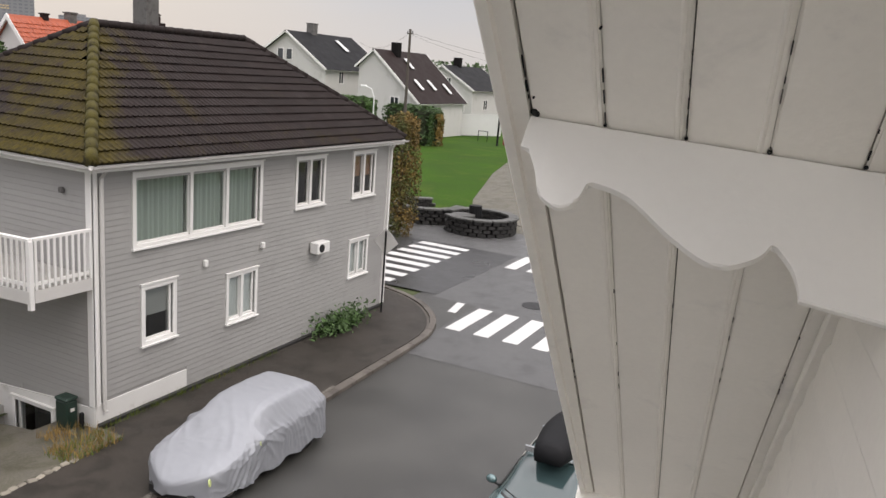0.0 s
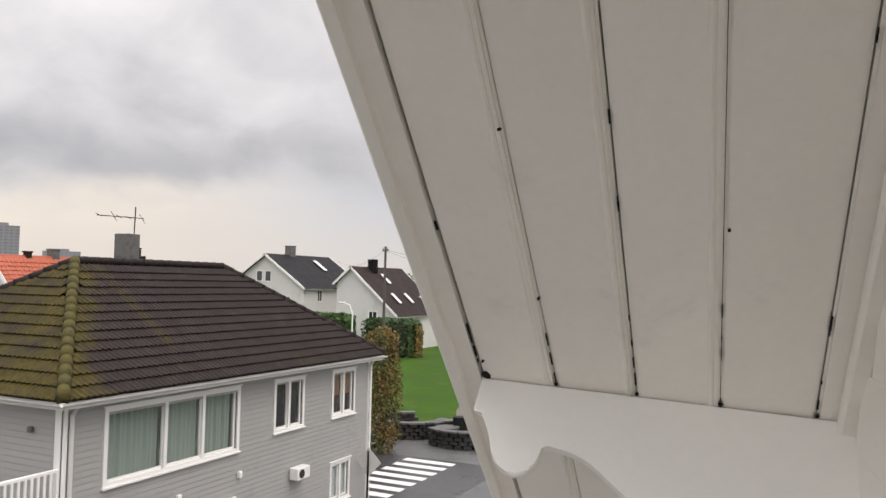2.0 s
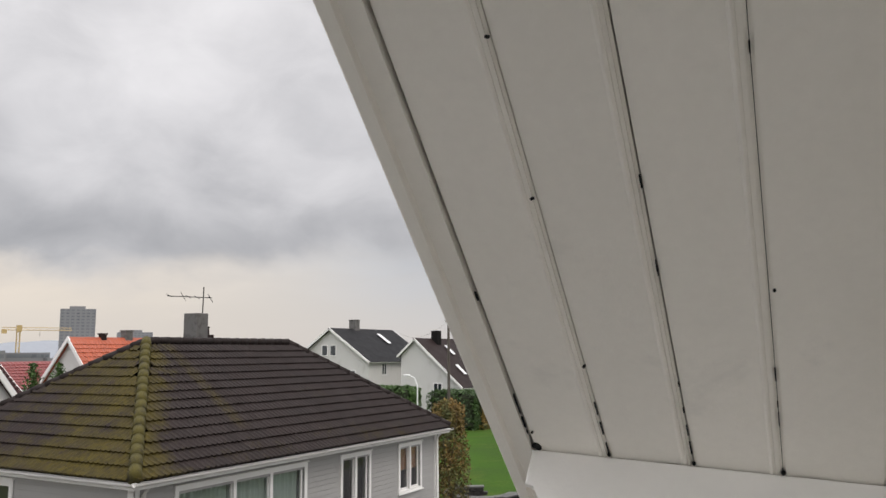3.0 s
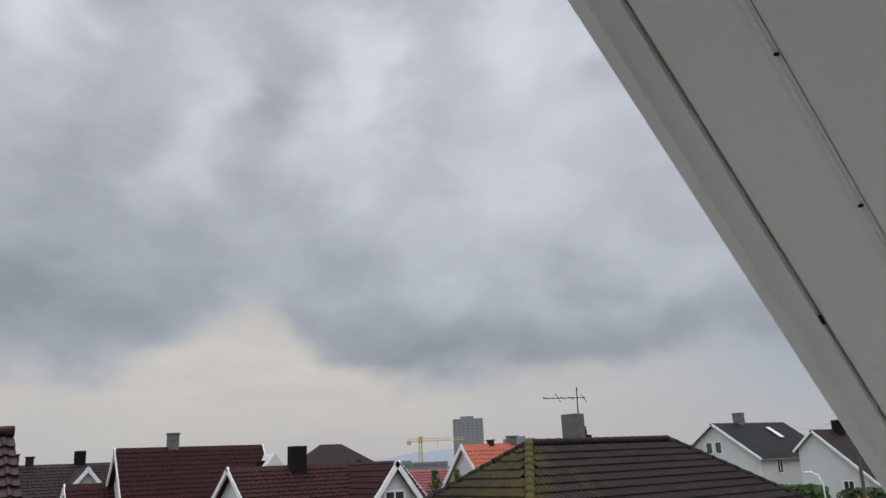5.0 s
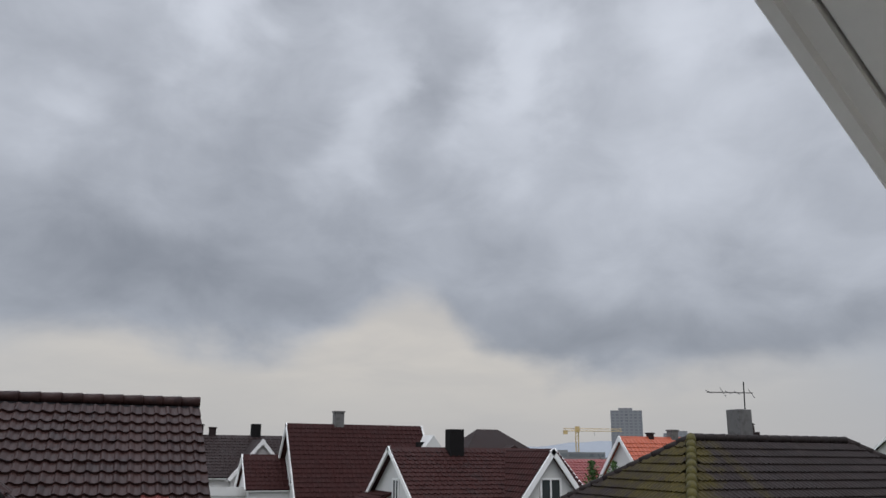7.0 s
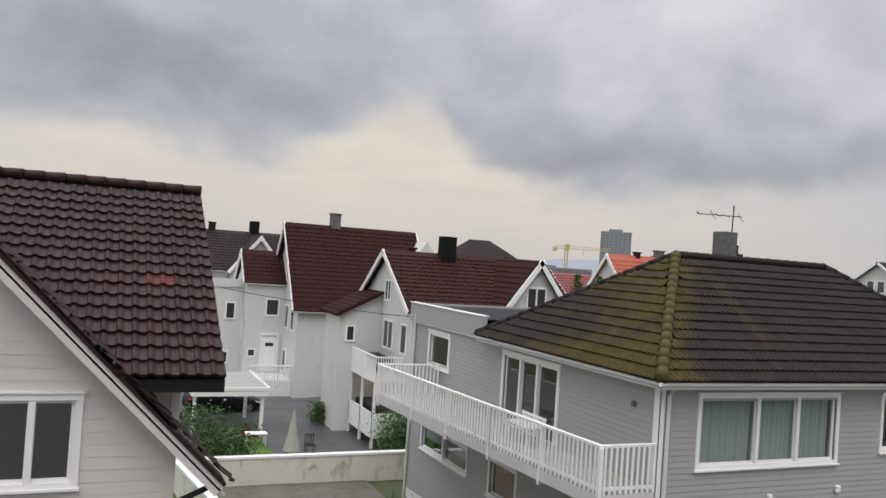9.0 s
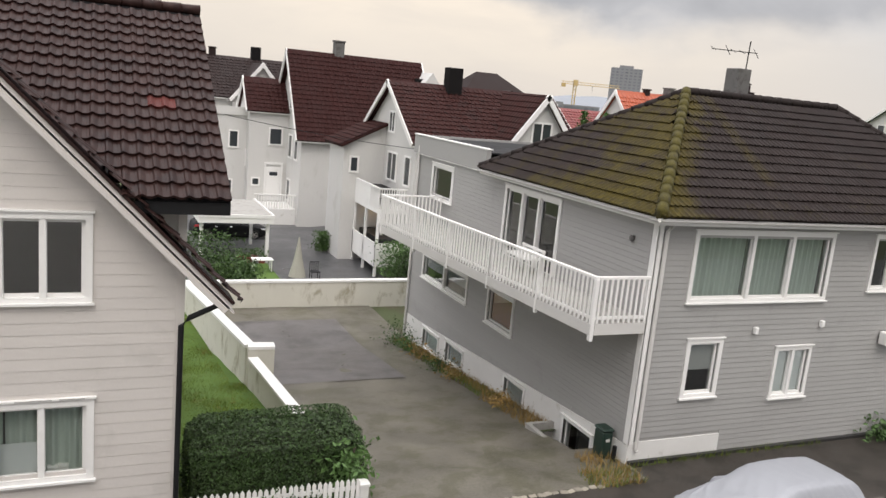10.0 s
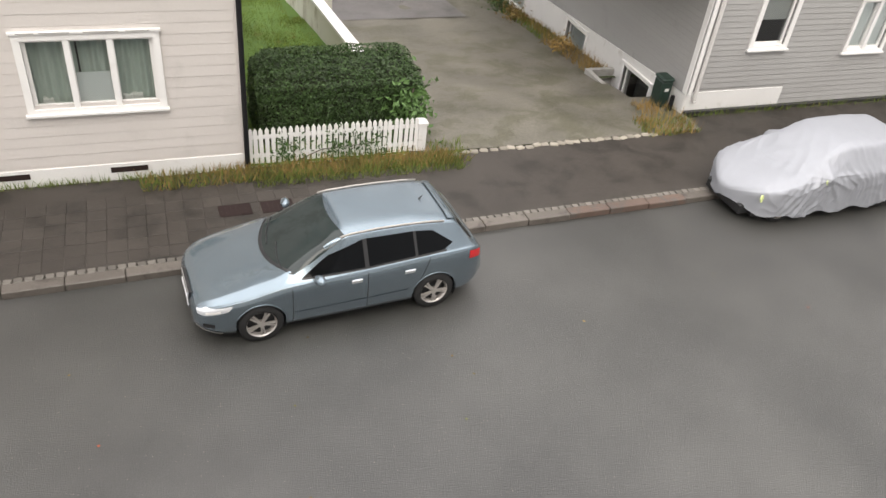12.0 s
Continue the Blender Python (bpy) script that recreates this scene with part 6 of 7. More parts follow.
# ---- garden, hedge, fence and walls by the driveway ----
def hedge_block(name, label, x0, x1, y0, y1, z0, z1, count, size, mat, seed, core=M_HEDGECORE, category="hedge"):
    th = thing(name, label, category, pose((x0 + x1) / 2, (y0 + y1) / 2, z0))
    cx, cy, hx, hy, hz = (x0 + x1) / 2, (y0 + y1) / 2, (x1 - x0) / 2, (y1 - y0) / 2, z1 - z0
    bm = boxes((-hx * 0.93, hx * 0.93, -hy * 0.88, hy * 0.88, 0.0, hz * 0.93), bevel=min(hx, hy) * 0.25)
    # solid filler, its dark colour stands in for shade between the leaves
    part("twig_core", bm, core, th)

    def place(r):
        while True:
            p = [r.uniform(-1, 1), r.uniform(-1, 1), r.uniform(0, 1)]
            k = r.randrange(5)
            if k < 2:
                p[2] = 1.0
            elif k == 2:
                p[1] = -1.0
            elif k == 3:
                p[1] = r.choice((-1.0, 1.0))
            else:
                p[0] = r.choice((-1.0, 1.0))
            n = Vector((p[0] * (abs(p[0]) > 0.95), p[1] * (abs(p[1]) > 0.95), 1.0 if p[2] > 0.95 else 0.1))
            q = Vector((p[0] * hx, p[1] * hy, p[2] * hz))
            rim = max(0.0, abs(p[0]) - 0.85) * hx + max(0.0, abs(p[1]) - 0.8) * hy
            q.z -= rim * 0.5 * (p[2] > 0.8)
            q *= 1 + 0.05 * noise.noise(Vector((q.x * 2.2, q.y * 2.2 + seed, q.z * 2.2))) - r.random() ** 2 * 0.08
            return q, n
    leaves("leaves", th, place, count, size, mat, seed)
    return th


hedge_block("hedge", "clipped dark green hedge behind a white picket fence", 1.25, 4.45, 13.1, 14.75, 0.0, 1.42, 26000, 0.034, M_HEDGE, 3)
th = thing("ivy_shrub", "broad-leaved green shrub growing through the hedge", "shrub", pose(4.2, 13.0, 0))
leaves("leaves", th, lambda r: ((r.gauss(-0.1, 0.22), r.gauss(-0.05, 0.12), abs(r.gauss(0.75, 0.33))), (0.2, -1, 0.4)), 420, 0.075, M_LEAF, 8)
part("stem", tube([(0, 0, 0), (-0.1, 0.02, 0.6), (-0.05, 0.0, 1.2)], 0.02, 6), M_BARK, th)

fence = thing("picket_fence", "white picket fence with plants growing through", "fence", pose(2.6, 12.56, 0.02))
picket = prism([(-0.036, 0.0), (0.036, 0.0), (0.036, 0.74), (0.0, 0.80), (-0.036, 0.74)], -0.011, 0.011)
picket_mesh = mesh_of("picket", picket, M_WHITE)
for i in range(31):
    ob = new("picket", picket_mesh)
    ob.parent = fence
    ob.matrix_basis = pose(-1.6 + i * 0.104, -0.02 + rng.uniform(-0.006, 0.006), rng.uniform(-0.01, 0.012), 0, rng.uniform(-1.2, 1.2), 0)
for z in (0.18, 0.56):
    part("rail", boxes((-1.62, 1.60, 0.0, 0.035, z, z + 0.07)), M_WHITE, fence)
part("post", boxes((1.56, 1.72, -0.04, 0.16, 0.0, 0.62), (1.54, 1.74, -0.06, 0.18, 0.62, 0.67)), M_CEMENT, fence, "short white end post")
th = thing("climbing_plant", "dark green leaves growing through the pickets", "plant", pose(2.6, 12.5, 0))
leaves("leaves", th, lambda r: ((r.choice((-1.0, -0.75, -0.1, 0.25, 0.7)) + r.gauss(0, 0.14), r.gauss(0, 0.04), abs(r.gauss(0.3, 0.2))), (0, -1, 0.3)), 600, 0.04, M_HEDGE, 9)
part("stem", tube([(-1.0, 0.02, 0), (-0.3, 0.02, 0.3), (0.7, 0.02, 0.35)], 0.008, 6), M_BARK, th)


def garden_wall(a, b, top_a, top_b, label, thick=0.22, cap=0.05, body=None):
    """A rendered wall with a white coping along a line, its top following a slope."""
    a, b = Vector((*a, 0)), Vector((*b, 0))
    ln = (b - a).length
    th = thing("garden_wall", label, "wall", pose(a.x, a.y, 0, 0, 0, math.degrees(math.atan2(b.y - a.y, b.x - a.x))), "garden walls", "structure")
    n = max(2, int(ln / 1.2))
    for nm, w, z0, z1, mt in (("wall_body", thick / 2, -2.6, 0.0, body or M_STAINED), ("coping", thick / 2 + 0.035, 0.002, cap, M_WHITE)):
        bm = bmesh.new()
        rows = []
        for i in range(n + 1):
            x, tp = ln * i / n, top_a + (top_b - top_a) * i / n - cap
            rows.append([bm.verts.new((x, sy * w, tp + z)) for sy, z in ((-1, z0), (1, z0), (1, z1), (-1, z1))])
        for p, q in zip(rows, rows[1:]):
            for j in range(4):
                bm.faces.new((p[j], p[(j + 1) % 4], q[(j + 1) % 4], q[j]))
        bm.faces.new(rows[0])
        bm.faces.new(rows[-1][::-1])
        part(nm, bm, mt, th)
    return th


M_STAINED = material("stained_whitewashed_wall", (0.62, 0.60, 0.53), 0.85, 0.10, 0.9, 30, 0.3, second=(0.36, 0.33, 0.25), patch=0.52, stretch=(1, 1, 0.5))
garden_wall((3.0, 31.62), (13.0, 31.62), -0.32, -0.30, "whitewashed yard wall with stains and a white coping", 0.25, 0.09)
garden_wall((3.02, 31.4), (3.80, 21.9), -0.32, 0.26, "stained garden wall with a white coping beside the lawn", 0.24, 0.09)
garden_wall((3.72, 21.78), (4.46, 21.7), 0.30, 0.30, "white wall pier at the driveway", 0.34, 0.09)
garden_wall((3.82, 21.5), (4.12, 15.4), 0.02, 0.36, "low stained garden wall with a white coping", 0.22, 0.07)

blades("lawn_grass", [(0.98, 3.7, 13.0, 22), (0.98, 3.3, 22, 31)], 1200, 0.08, M_GRASS, "short rough grass of the small lawn", 21, gz)
blades("verge_weeds", [(-0.9, 4.7, 11.95, 12.44), (1.0, 4.9, 11.75, 12.1), (-4, -0.9, 12.34, 12.45), (4.4, 5.1, 12.0, 12.75)], 1100, 0.16, M_GRASS, "weeds and grass along the foot of the fence", 22, lambda x, y: 0.04)
blades("dry_weeds", [(-0.9, 4.8, 11.95, 12.4), (0.2, 4.8, 11.95, 12.4), (1.5, 5.0, 11.9, 12.2), (9.3, 10.5, 12.3, 13.1), (9.7, 10.55, 13.2, 13.9), (9.85, 10.55, 16.4, 19.0), (10.1, 10.55, 19.0, 26.8)], 420, 0.20, M_DRYGRASS, "dry brown weeds along the foundation", 23, gz)
blades("foundation_weeds", [(10.6, 16.5, 13.0, 13.17), (9.2, 10.55, 12.3, 13.0), (9.9, 10.5, 19.0, 26.9)], 420, 0.14, M_GRASS, "green weeds along the foundation", 24, gz)
for k, (x, y, s) in enumerate(((10.1, 26.2, 0.85), (10.0, 25.2, 0.6), (9.95, 22.3, 0.5), (10.0, 21.2, 0.45), (10.05, 24.0, 0.5), (10.1, 18.2, 0.45))):
    th = thing("weed_shrub", "rank green and brown weeds against the foundation", "shrub", pose(x, y, gz(x, y)), "weeds along the foundation")
    leaves("leaves", th, lambda r: ((r.gauss(0, s * 0.42), r.gauss(0, s * 0.5), abs(r.gauss(0.25, 0.28)) * s * 1.3), (0, 0, 1)), int(520 * s), 0.055, M_HEDGE if k < 3 else M_DRYGRASS, 30 + k, 1.0)
    part("stem", tube([(0, 0, -0.05), (0.02, 0, s * 0.5)], 0.012, 6), M_BARK, th)
th = thing("corner_shrub", "bright green leafy shrub at the foot of the grey house", "shrub", pose(19.3, 12.85, 0.06))
leaves("leaves", th, lambda r: ((r.gauss(0, 0.62), r.gauss(0, 0.18), abs(r.gauss(0.22, 0.2))), (0, -0.5, 1)), 1100, 0.085, M_LEAF, 41, 0.8)
part("stem", tube([(-0.3, 0, 0), (0.2, 0, 0.3)], 0.015, 6), M_BARK, th)
# litter box, post and window well beside the foundation
bin_ = thing("utility_cabinet", "dark green plastic cabinet standing beside the foundation", "cabinet", pose(10.36, 13.78, -0.12))
part("body", boxes((-0.14, 0.14, -0.18, 0.18, 0.0, 0.78), bevel=0.03), M_BINGREEN, bin_)
part("lid", boxes((-0.16, 0.16, -0.20, 0.20, 0.78, 0.86), bevel=0.035), M_BINGREEN, bin_)
part("label_plate", boxes((-0.05, 0.05, -0.186, -0.18, 0.55, 0.62)), M_GUTTER, bin_)
tagged(part("short_post", boxes((-0.04, 0.04, -0.04, 0.04, 0, 0.45), bevel=0.01), M_BLACK, m=pose(10.42, 13.40, -0.02)), "short black post beside the cabinet", "post")
well = thing("window_well", "concrete edge of a cellar window well", "window well", pose(10.2, 15.3, -0.35), kind="structure")
part("kerb_edge", boxes((-0.42, -0.30, -0.95, 0.95, -0.3, 0.16), (-0.30, 0.36, 0.83, 0.95, -0.3, 0.16)), M_GREYFOUND, well)
part("well_floor", boxes((-0.42, 0.36, -0.95, 0.95, -0.75, -0.55), (-0.42, -0.31, -0.95, 0.95, -0.6, -0.3), (-0.3, 0.36, -1.05, -0.95, -0.75, 0.25), (-0.3, 0.36, 0.84, 0.94, -0.6, -0.3)), M_WALK, well)
part("foot", boxes((0.0, 11.6, -0.10, -0.004, -0.1, 0.16), bevel=0.02), M_STONE, grey, "mossy dark stone foot of the wall", m=pose(10.62, 13.2, 0))

# leaves fallen on the road
for k in range(26):
    x, y = rng.uniform(-3, 12), rng.uniform(1.5, 8)
    bm = bmesh.new()
    vs = [bm.verts.new((math.cos(a) * 0.024 * rng.uniform(0.6, 1.2), math.sin(a) * 0.018, 0.004 + 0.008 * rng.random())) for a in steps(0, 5.3, 5)]
    bm.faces.new(vs)
    tagged(part("fallen_leaf", bm, rng.choice((M_AUTUMN, M_AUTUMN, M_ORANGE, M_DRYGRASS)), m=pose(x, y, 0.003, 0, 0, rng.uniform(0, 360))), "small fallen autumn leaf on wet asphalt", "leaf", "fallen leaves")

# pale grit on the wet road
verts, faces = [], []
for k in range(6000):
    x, y, r = rng.uniform(-6, 16), rng.uniform(1.0, 9.4), rng.uniform(0.003, 0.0085)
    a = rng.uniform(0, 6.283)
    n = len(verts)
    verts += [(x + r * math.cos(a + q * 2.094), y + r * math.sin(a + q * 2.094), 0.001) for q in range(3)] + [(x, y, 0.002 + r * 0.7)]
    faces += [(n, n + 1, n + 3), (n + 1, n + 2, n + 3), (n + 2, n, n + 3)]
grit = bpy.data.meshes.new("road_grit")
grit.from_pydata(verts, [], faces)
grit.materials.append(M_LIGHTSETT)
tagged(new("road_grit", grit), "pale grit scattered on the wet asphalt", "grit", kind="stuff")

# ---- houses behind and far off ----
M_FARGLASS = material("far_window_glass", (0.03, 0.035, 0.04), 0.12, 0.2, 0.6, 4, 0.0, spec=0.7)


def far_window(house, m, u, v, w, h, panes=1, mat=None):
    """A framed window standing on a wall's face; u, v is its lower left corner."""
    c = 0.10
    win = part("window", boxes((u - c, u, 0, 0.06, v - c, v + h + c), (u + w, u + w + c, 0, 0.06, v - c, v + h + c), (u, u + w, 0, 0.06, v + h, v + h + c), (u, u + w, 0, 0.08, v - c, v),
                               *[(u + w * i / panes - 0.04, u + w * i / panes + 0.04, 0, 0.05, v, v + h) for i in range(1, panes)]), mat or M_WHITE, house, m=m)
    part("pane", boxes((u, u + w, 0.003, 0.02, v, v + h)), M_FARGLASS, win)


def gable_house(name, label, x0, x1, y0, y1, base, eave, ridge, along, wall, roof_mat, over=0.4, wins=(), tile=None, ridge_at=0.5, faces=(0, 1), eave2=None):
    """A house with a gable roof. along: the ridge's axis. wins: (side, u, v, w, h, panes), v above the base; sides are
    S (towards the street), W, N and E."""
    house = thing(name, label, "house", pose((x0 + x1) / 2, (y0 + y1) / 2, base), "houses of the quarter")
    eave2 = eave if eave2 is None else eave2
    if along == "x":
        yr = y0 + (y1 - y0) * ridge_at
        gable = [(y0, base - 1.0), (y1, base - 1.0), (y1, eave2), (yr, ridge), (y0, eave)]
        part("wall", prism_x(gable, x0, x1), wall, house, m=Matrix())
        s0, s1 = (ridge - eave) / (yr - y0), (ridge - eave2) / (y1 - yr)
        slopes = [((x0 - over, y0 - over, eave - over * s0), (1, 0, 0), (0, yr - y0 + over, ridge - eave + over * s0), x1 - x0 + 2 * over),
                  ((x1 + over, y1 + over, eave2 - over * s1), (-1, 0, 0), (0, yr - y1 - over, ridge - eave2 + over * s1), x1 - x0 + 2 * over)]
    else:
        xr = x0 + (x1 - x0) * ridge_at
        gable = [(x0, base - 1.0), (x1, base - 1.0), (x1, eave2), (xr, ridge), (x0, eave)]
        part("wall", prism(gable, y0, y1), wall, house, m=Matrix())
        s0, s1 = (ridge - eave) / (xr - x0), (ridge - eave2) / (x1 - xr)
        slopes = [((x0 - over, y1 + over, eave - over * s0), (0, -1, 0), (xr - x0 + over, 0, ridge - eave + over * s0), y1 - y0 + 2 * over),
                  ((x1 + over, y0 - over, eave2 - over * s1), (0, 1, 0), (xr - x1 - over, 0, ridge - eave2 + over * s1), y1 - y0 + 2 * over)]
    for k, (o, al, up, ln) in enumerate(slopes):
        o, al, up = Vector(o) + Vector((0, 0, 0.12)), Vector(al), Vector(up)
        r = part("roof", slab([o, o + al * ln, o + al * ln + up, o + up], 0.14), roof_mat, house, m=Matrix())
        if tile and k in faces:
            tw, tl = tile
            tiled(r, o, al, up.normalized(), int(ln / tw), int(up.length / tl), tw, tl, lambda a, b: True, lambda a, b: roof_mat, single=0, lift=0.01)
        e = 0.10
        for q in (o, o + al * ln):
            d = al * (e * 0.5)
            bm = slab([q - d + Vector((0, 0, 0.03)), q + d + Vector((0, 0, 0.03)), q + d + up + Vector((0, 0, 0.03)), q - d + up + Vector((0, 0, 0.03))], 0.24)
            part("barge_board", bm, M_WHITE, house, m=Matrix())
        gutter(o + Vector((0, 0, -0.06)), o + al * ln + Vector((0, 0, -0.06)), house, M_WHITE, 0.07)
    frames = {"S": pose(x1, y0, base, 0, 0, 180), "W": pose(x0, y0, base, 0, 0, 90), "N": pose(x0, y1, base), "E": pose(x1, y1, base, 0, 0, -90)}
    for side, u, v, w, h, p in wins:
        far_window(house, frames[side], u, v, w, h, p)
    return house


def stack(house, x, y, z0, z1, w, d, mat, cap=True):
    c = part("chimney", boxes((x - w / 2, x + w / 2, y - d / 2, y + d / 2, z0, z1), bevel=0.02), mat, house, m=Matrix())
    if cap:
        part("chimney_cap", boxes((x - w / 2 - 0.05, x + w / 2 + 0.05, y - d / 2 - 0.05, y + d / 2 + 0.05, z1, z1 + 0.1)), mat, c)


YB = -1.5
TL = (0.30, 0.34)
# white house with the red-brown roof and a cross gable
g2 = gable_house("white_house", "white timber house with red-brown tiled roof and cross gable", 14.0, 23.2, 36.0, 44.0, YB, 5.45, 8.2, "x", M_WHITEWALL, M_REDTILE, 0.35, tile=TL, faces=(0,),
                 wins=(("W", 3.3, 7.2, 0.75, 0.95, 2), ("W", 2.6, 4.7, 1.3, 1.35, 2), ("W", 0.6, 4.7, 0.7, 1.35, 1), ("S", 0.8, 4.3, 1.0, 1.2, 2)))
stack(g2, 17.2, 39.6, 7.3, 9.25, 0.8, 0.7, M_SOOT, False)
part("roof_pipe", boxes((18.25, 18.55, 36.0, 39.9, -0.05, 0.05)), M_BRIGHTRED, g2, "pinkish red strip down the roof", m=Matrix.Translation((0, 0, 0)) @ Matrix(((1, 0, 0, 0), (0, 1, 0, 0), (0, 0.6875, 1, -19.15), (0, 0, 0, 1))))
g3 = gable_house("gable_wing", "white gabled wing with a small attic window", 18.55, 22.25, 35.2, 40.0, YB, 5.75, 8.15, "y", M_WHITEWALL, M_REDTILE, 0.35, tile=TL, wins=(("S", 1.35, 7.35, 1.0, 0.95, 2),))
# its stair tower and stacked balconies
tower = thing("stair_wing", "white stair wing with a small red tiled lean-to roof", "house", pose(12.9, 41.8, YB))
part("wall", prism([(11.75, YB - 1), (14.0, YB - 1), (14.0, 5.9), (11.75, 4.75)], 40.6, 43.4), M_WHITEWALL, tower, m=Matrix())
r = part("roof", slab([(11.45, 43.7, 4.75), (11.45, 40.3, 4.75), (14.0, 40.3, 6.05), (14.0, 43.7, 6.05)], 0.12), M_REDTILE, tower, m=Matrix())
tiled(r, (11.45, 43.7, 4.75), (0, -1, 0), Vector((2.55, 0, 1.3)).normalized(), 11, 8, 0.30, 0.34, lambda a, b: True, lambda a, b: M_REDTILE, lift=0.01)
far_window(tower, pose(14.0, 40.6, YB, 0, 0, 180), 1.5, 4.9, 0.35, 0.7)
porch = thing("stacked_balconies", "white stacked balconies with a glazed porch below", "balcony", pose(13.4, 39.5, YB))
part("upper_floor", boxes((12.5, 14.0, 36.6, 42.4, 1.75, 1.95)), M_WHITE, porch, m=Matrix())
part("upper_parapet", boxes((12.5, 12.58, 38.0, 42.4, 1.95, 3.0)), M_WHITE, porch, m=Matrix())
part("lower_parapet", boxes((12.5, 12.58, 36.6, 42.4, -0.75, 0.25), (12.58, 14.0, 36.6, 36.68, -0.75, 0.25)), M_WHITE, porch, m=Matrix())
part("lower_floor", boxes((12.5, 14.0, 36.6, 42.4, -0.95, -0.75)), M_WHITE, porch, m=Matrix())
part("dark_furniture", boxes((12.9, 13.9, 37.2, 41.5, -0.75, 0.35)), M_PLASTIC, porch, "dark garden furniture", m=Matrix())
part("tarpaulin", boxes((12.7, 13.95, 38.2, 42.0, 2.55, 2.75)), M_BLACK, porch, "black covered furniture", m=Matrix())
for y in (36.65, 38.6, 40.5, 42.35):
    part("post", boxes((12.5, 12.62, y - 0.06, y + 0.06, YB, 1.75)), M_WHITE, porch, m=Matrix())
for k in range(13):
    part("baluster", boxes((12.52, 12.56, 36.65 + k * 0.11, 36.70 + k * 0.11, 1.95, 2.95)), M_WHITE, porch, m=Matrix())
for k in range(10):
    part("baluster", boxes((12.62 + k * 0.13, 12.67 + k * 0.13, 36.62, 36.66, 1.95, 2.95)), M_WHITE, porch, m=Matrix())
part("handrail", boxes((12.48, 12.6, 36.6, 42.4, 2.95, 3.03), (12.6, 14.0, 36.6, 36.7, 2.95, 3.03)), M_WHITE, porch, m=Matrix())
lamp = part("porch_lamp", tube([(13.6, 40.2, 1.45), (13.6, 40.2, 1.6)], 0.09, 10), M_LAMPGLOW, porch, "lit warm porch lamp", m=Matrix())
for k, (x, y, s, mt) in enumerate(((13.4, 35.6, 1.2, M_LEAF), (13.9, 35.0, 1.0, M_HEDGE), (11.5, 42.6, 0.7, M_HEDGE), (3.9, 33.2, 1.7, M_HEDGE), (4.9, 33.6, 1.1, M_LEAF), (5.8, 34.2, 0.8, M_LEAF))):
    th = thing("yard_shrub", "loose green shrub in the yard behind the wall", "shrub", pose(x, y, gz(x, y)), "shrubs in the yard")
    part("trunk", tube([(0, 0, -0.05), (0.05, 0.02, s * 0.6)], 0.04, 6, 0.015), M_BARK, th)
    leaves("crown", th, lambda r: ((r.gauss(0, s * 0.38), r.gauss(0, s * 0.38), s * (0.15 + 1.5 * r.random() ** 1.2)), (0, 0, 1)), int(1500 * s), 0.085, mt, 50 + k, 1.2)
# tall white house with dark red roof
rh = gable_house("tall_white_house", "tall white timber house with a steep dark red roof", 11.7, 20.6, 50.0, 58.2, YB, 4.55, 9.75, "x", M_WHITEWALL, M_DARKRED, 0.4, tile=(0.30, 0.36), faces=(0,),
                 wins=(("W", 2.9, 7.5, 0.8, 1.3, 1), ("W", 0.9, 4.3, 0.8, 1.4, 1), ("W", 2.6, 4.3, 0.8, 1.4, 1), ("W", 2.6, 1.4, 0.8, 1.3, 1)))
stack(rh, 14.9, 54.2, 9.0, 10.65, 0.65, 0.65, M_CHIMNEY)
part("flue", boxes((17.25, 17.40, 49.7, 54.1, -0.04, 0.05)), M_CHIMNEY, rh, "pale strip down the roof", m=Matrix(((1, 0, 0, 0), (0, 1, 0, 0), (0, 1.268, 1, -58.75), (0, 0, 0, 1))))
part("gable_wing", prism([(18.4, 4.5), (22.4, 4.5), (22.4, 7.2), (20.9, 9.2), (19.4, 7.2)], 51.5, 58.0), M_WHITEWALL, rh, m=Matrix())
stack(rh, 20.4, 52.6, 7.2, 8.75, 0.55, 0.55, M_SOOT, False)
lw = gable_house("entrance_wing", "white entrance wing with a small dark red roof", 9.1, 11.75, 54.0, 58.0, YB, 5.75, 7.7, "x", M_WHITEWALL, M_DARKRED, 0.25, tile=(0.30, 0.36), faces=(0,),
                 wins=(("S", 0.5, 5.0, 0.75, 1.0, 1), ("W", 1.0, 3.4, 0.6, 1.0, 1), ("S", 1.9, 2.2, 0.4, 0.4, 1)))
d = part("door", boxes((10.35, 11.3, 53.93, 53.99, -0.35, 1.95)), M_WHITE, lw, "white panelled front door", m=Matrix())
part("fanlight", boxes((10.55, 11.1, 53.91, 53.93, 1.35, 1.6)), M_FARGLASS, d)
part("door_frame", boxes((10.2, 10.33, 53.9, 53.99, -0.35, 2.1), (11.32, 11.45, 53.9, 53.99, -0.35, 2.1), (10.2, 11.45, 53.9, 53.99, 2.1, 2.25)), M_WHITE, d)
fb = part("flat_roof_block", boxes((6.9, 9.1, 55.0, 59.0, YB - 1, 5.2)), M_WHITEWALL, lw, m=Matrix())
part("parapet", boxes((6.8, 9.1, 54.9, 55.0, 5.2, 5.75), (6.8, 6.9, 55.0, 59.0, 5.2, 5.75)), M_WHITEWALL, lw, m=Matrix())
far_window(lw, pose(9.1, 55.0, YB, 0, 0, 180), 0.6, 4.6, 0.5, 1.0)
far_window(lw, pose(9.1, 55.0, YB, 0, 0, 180), 0.9, 1.6, 0.5, 0.7)
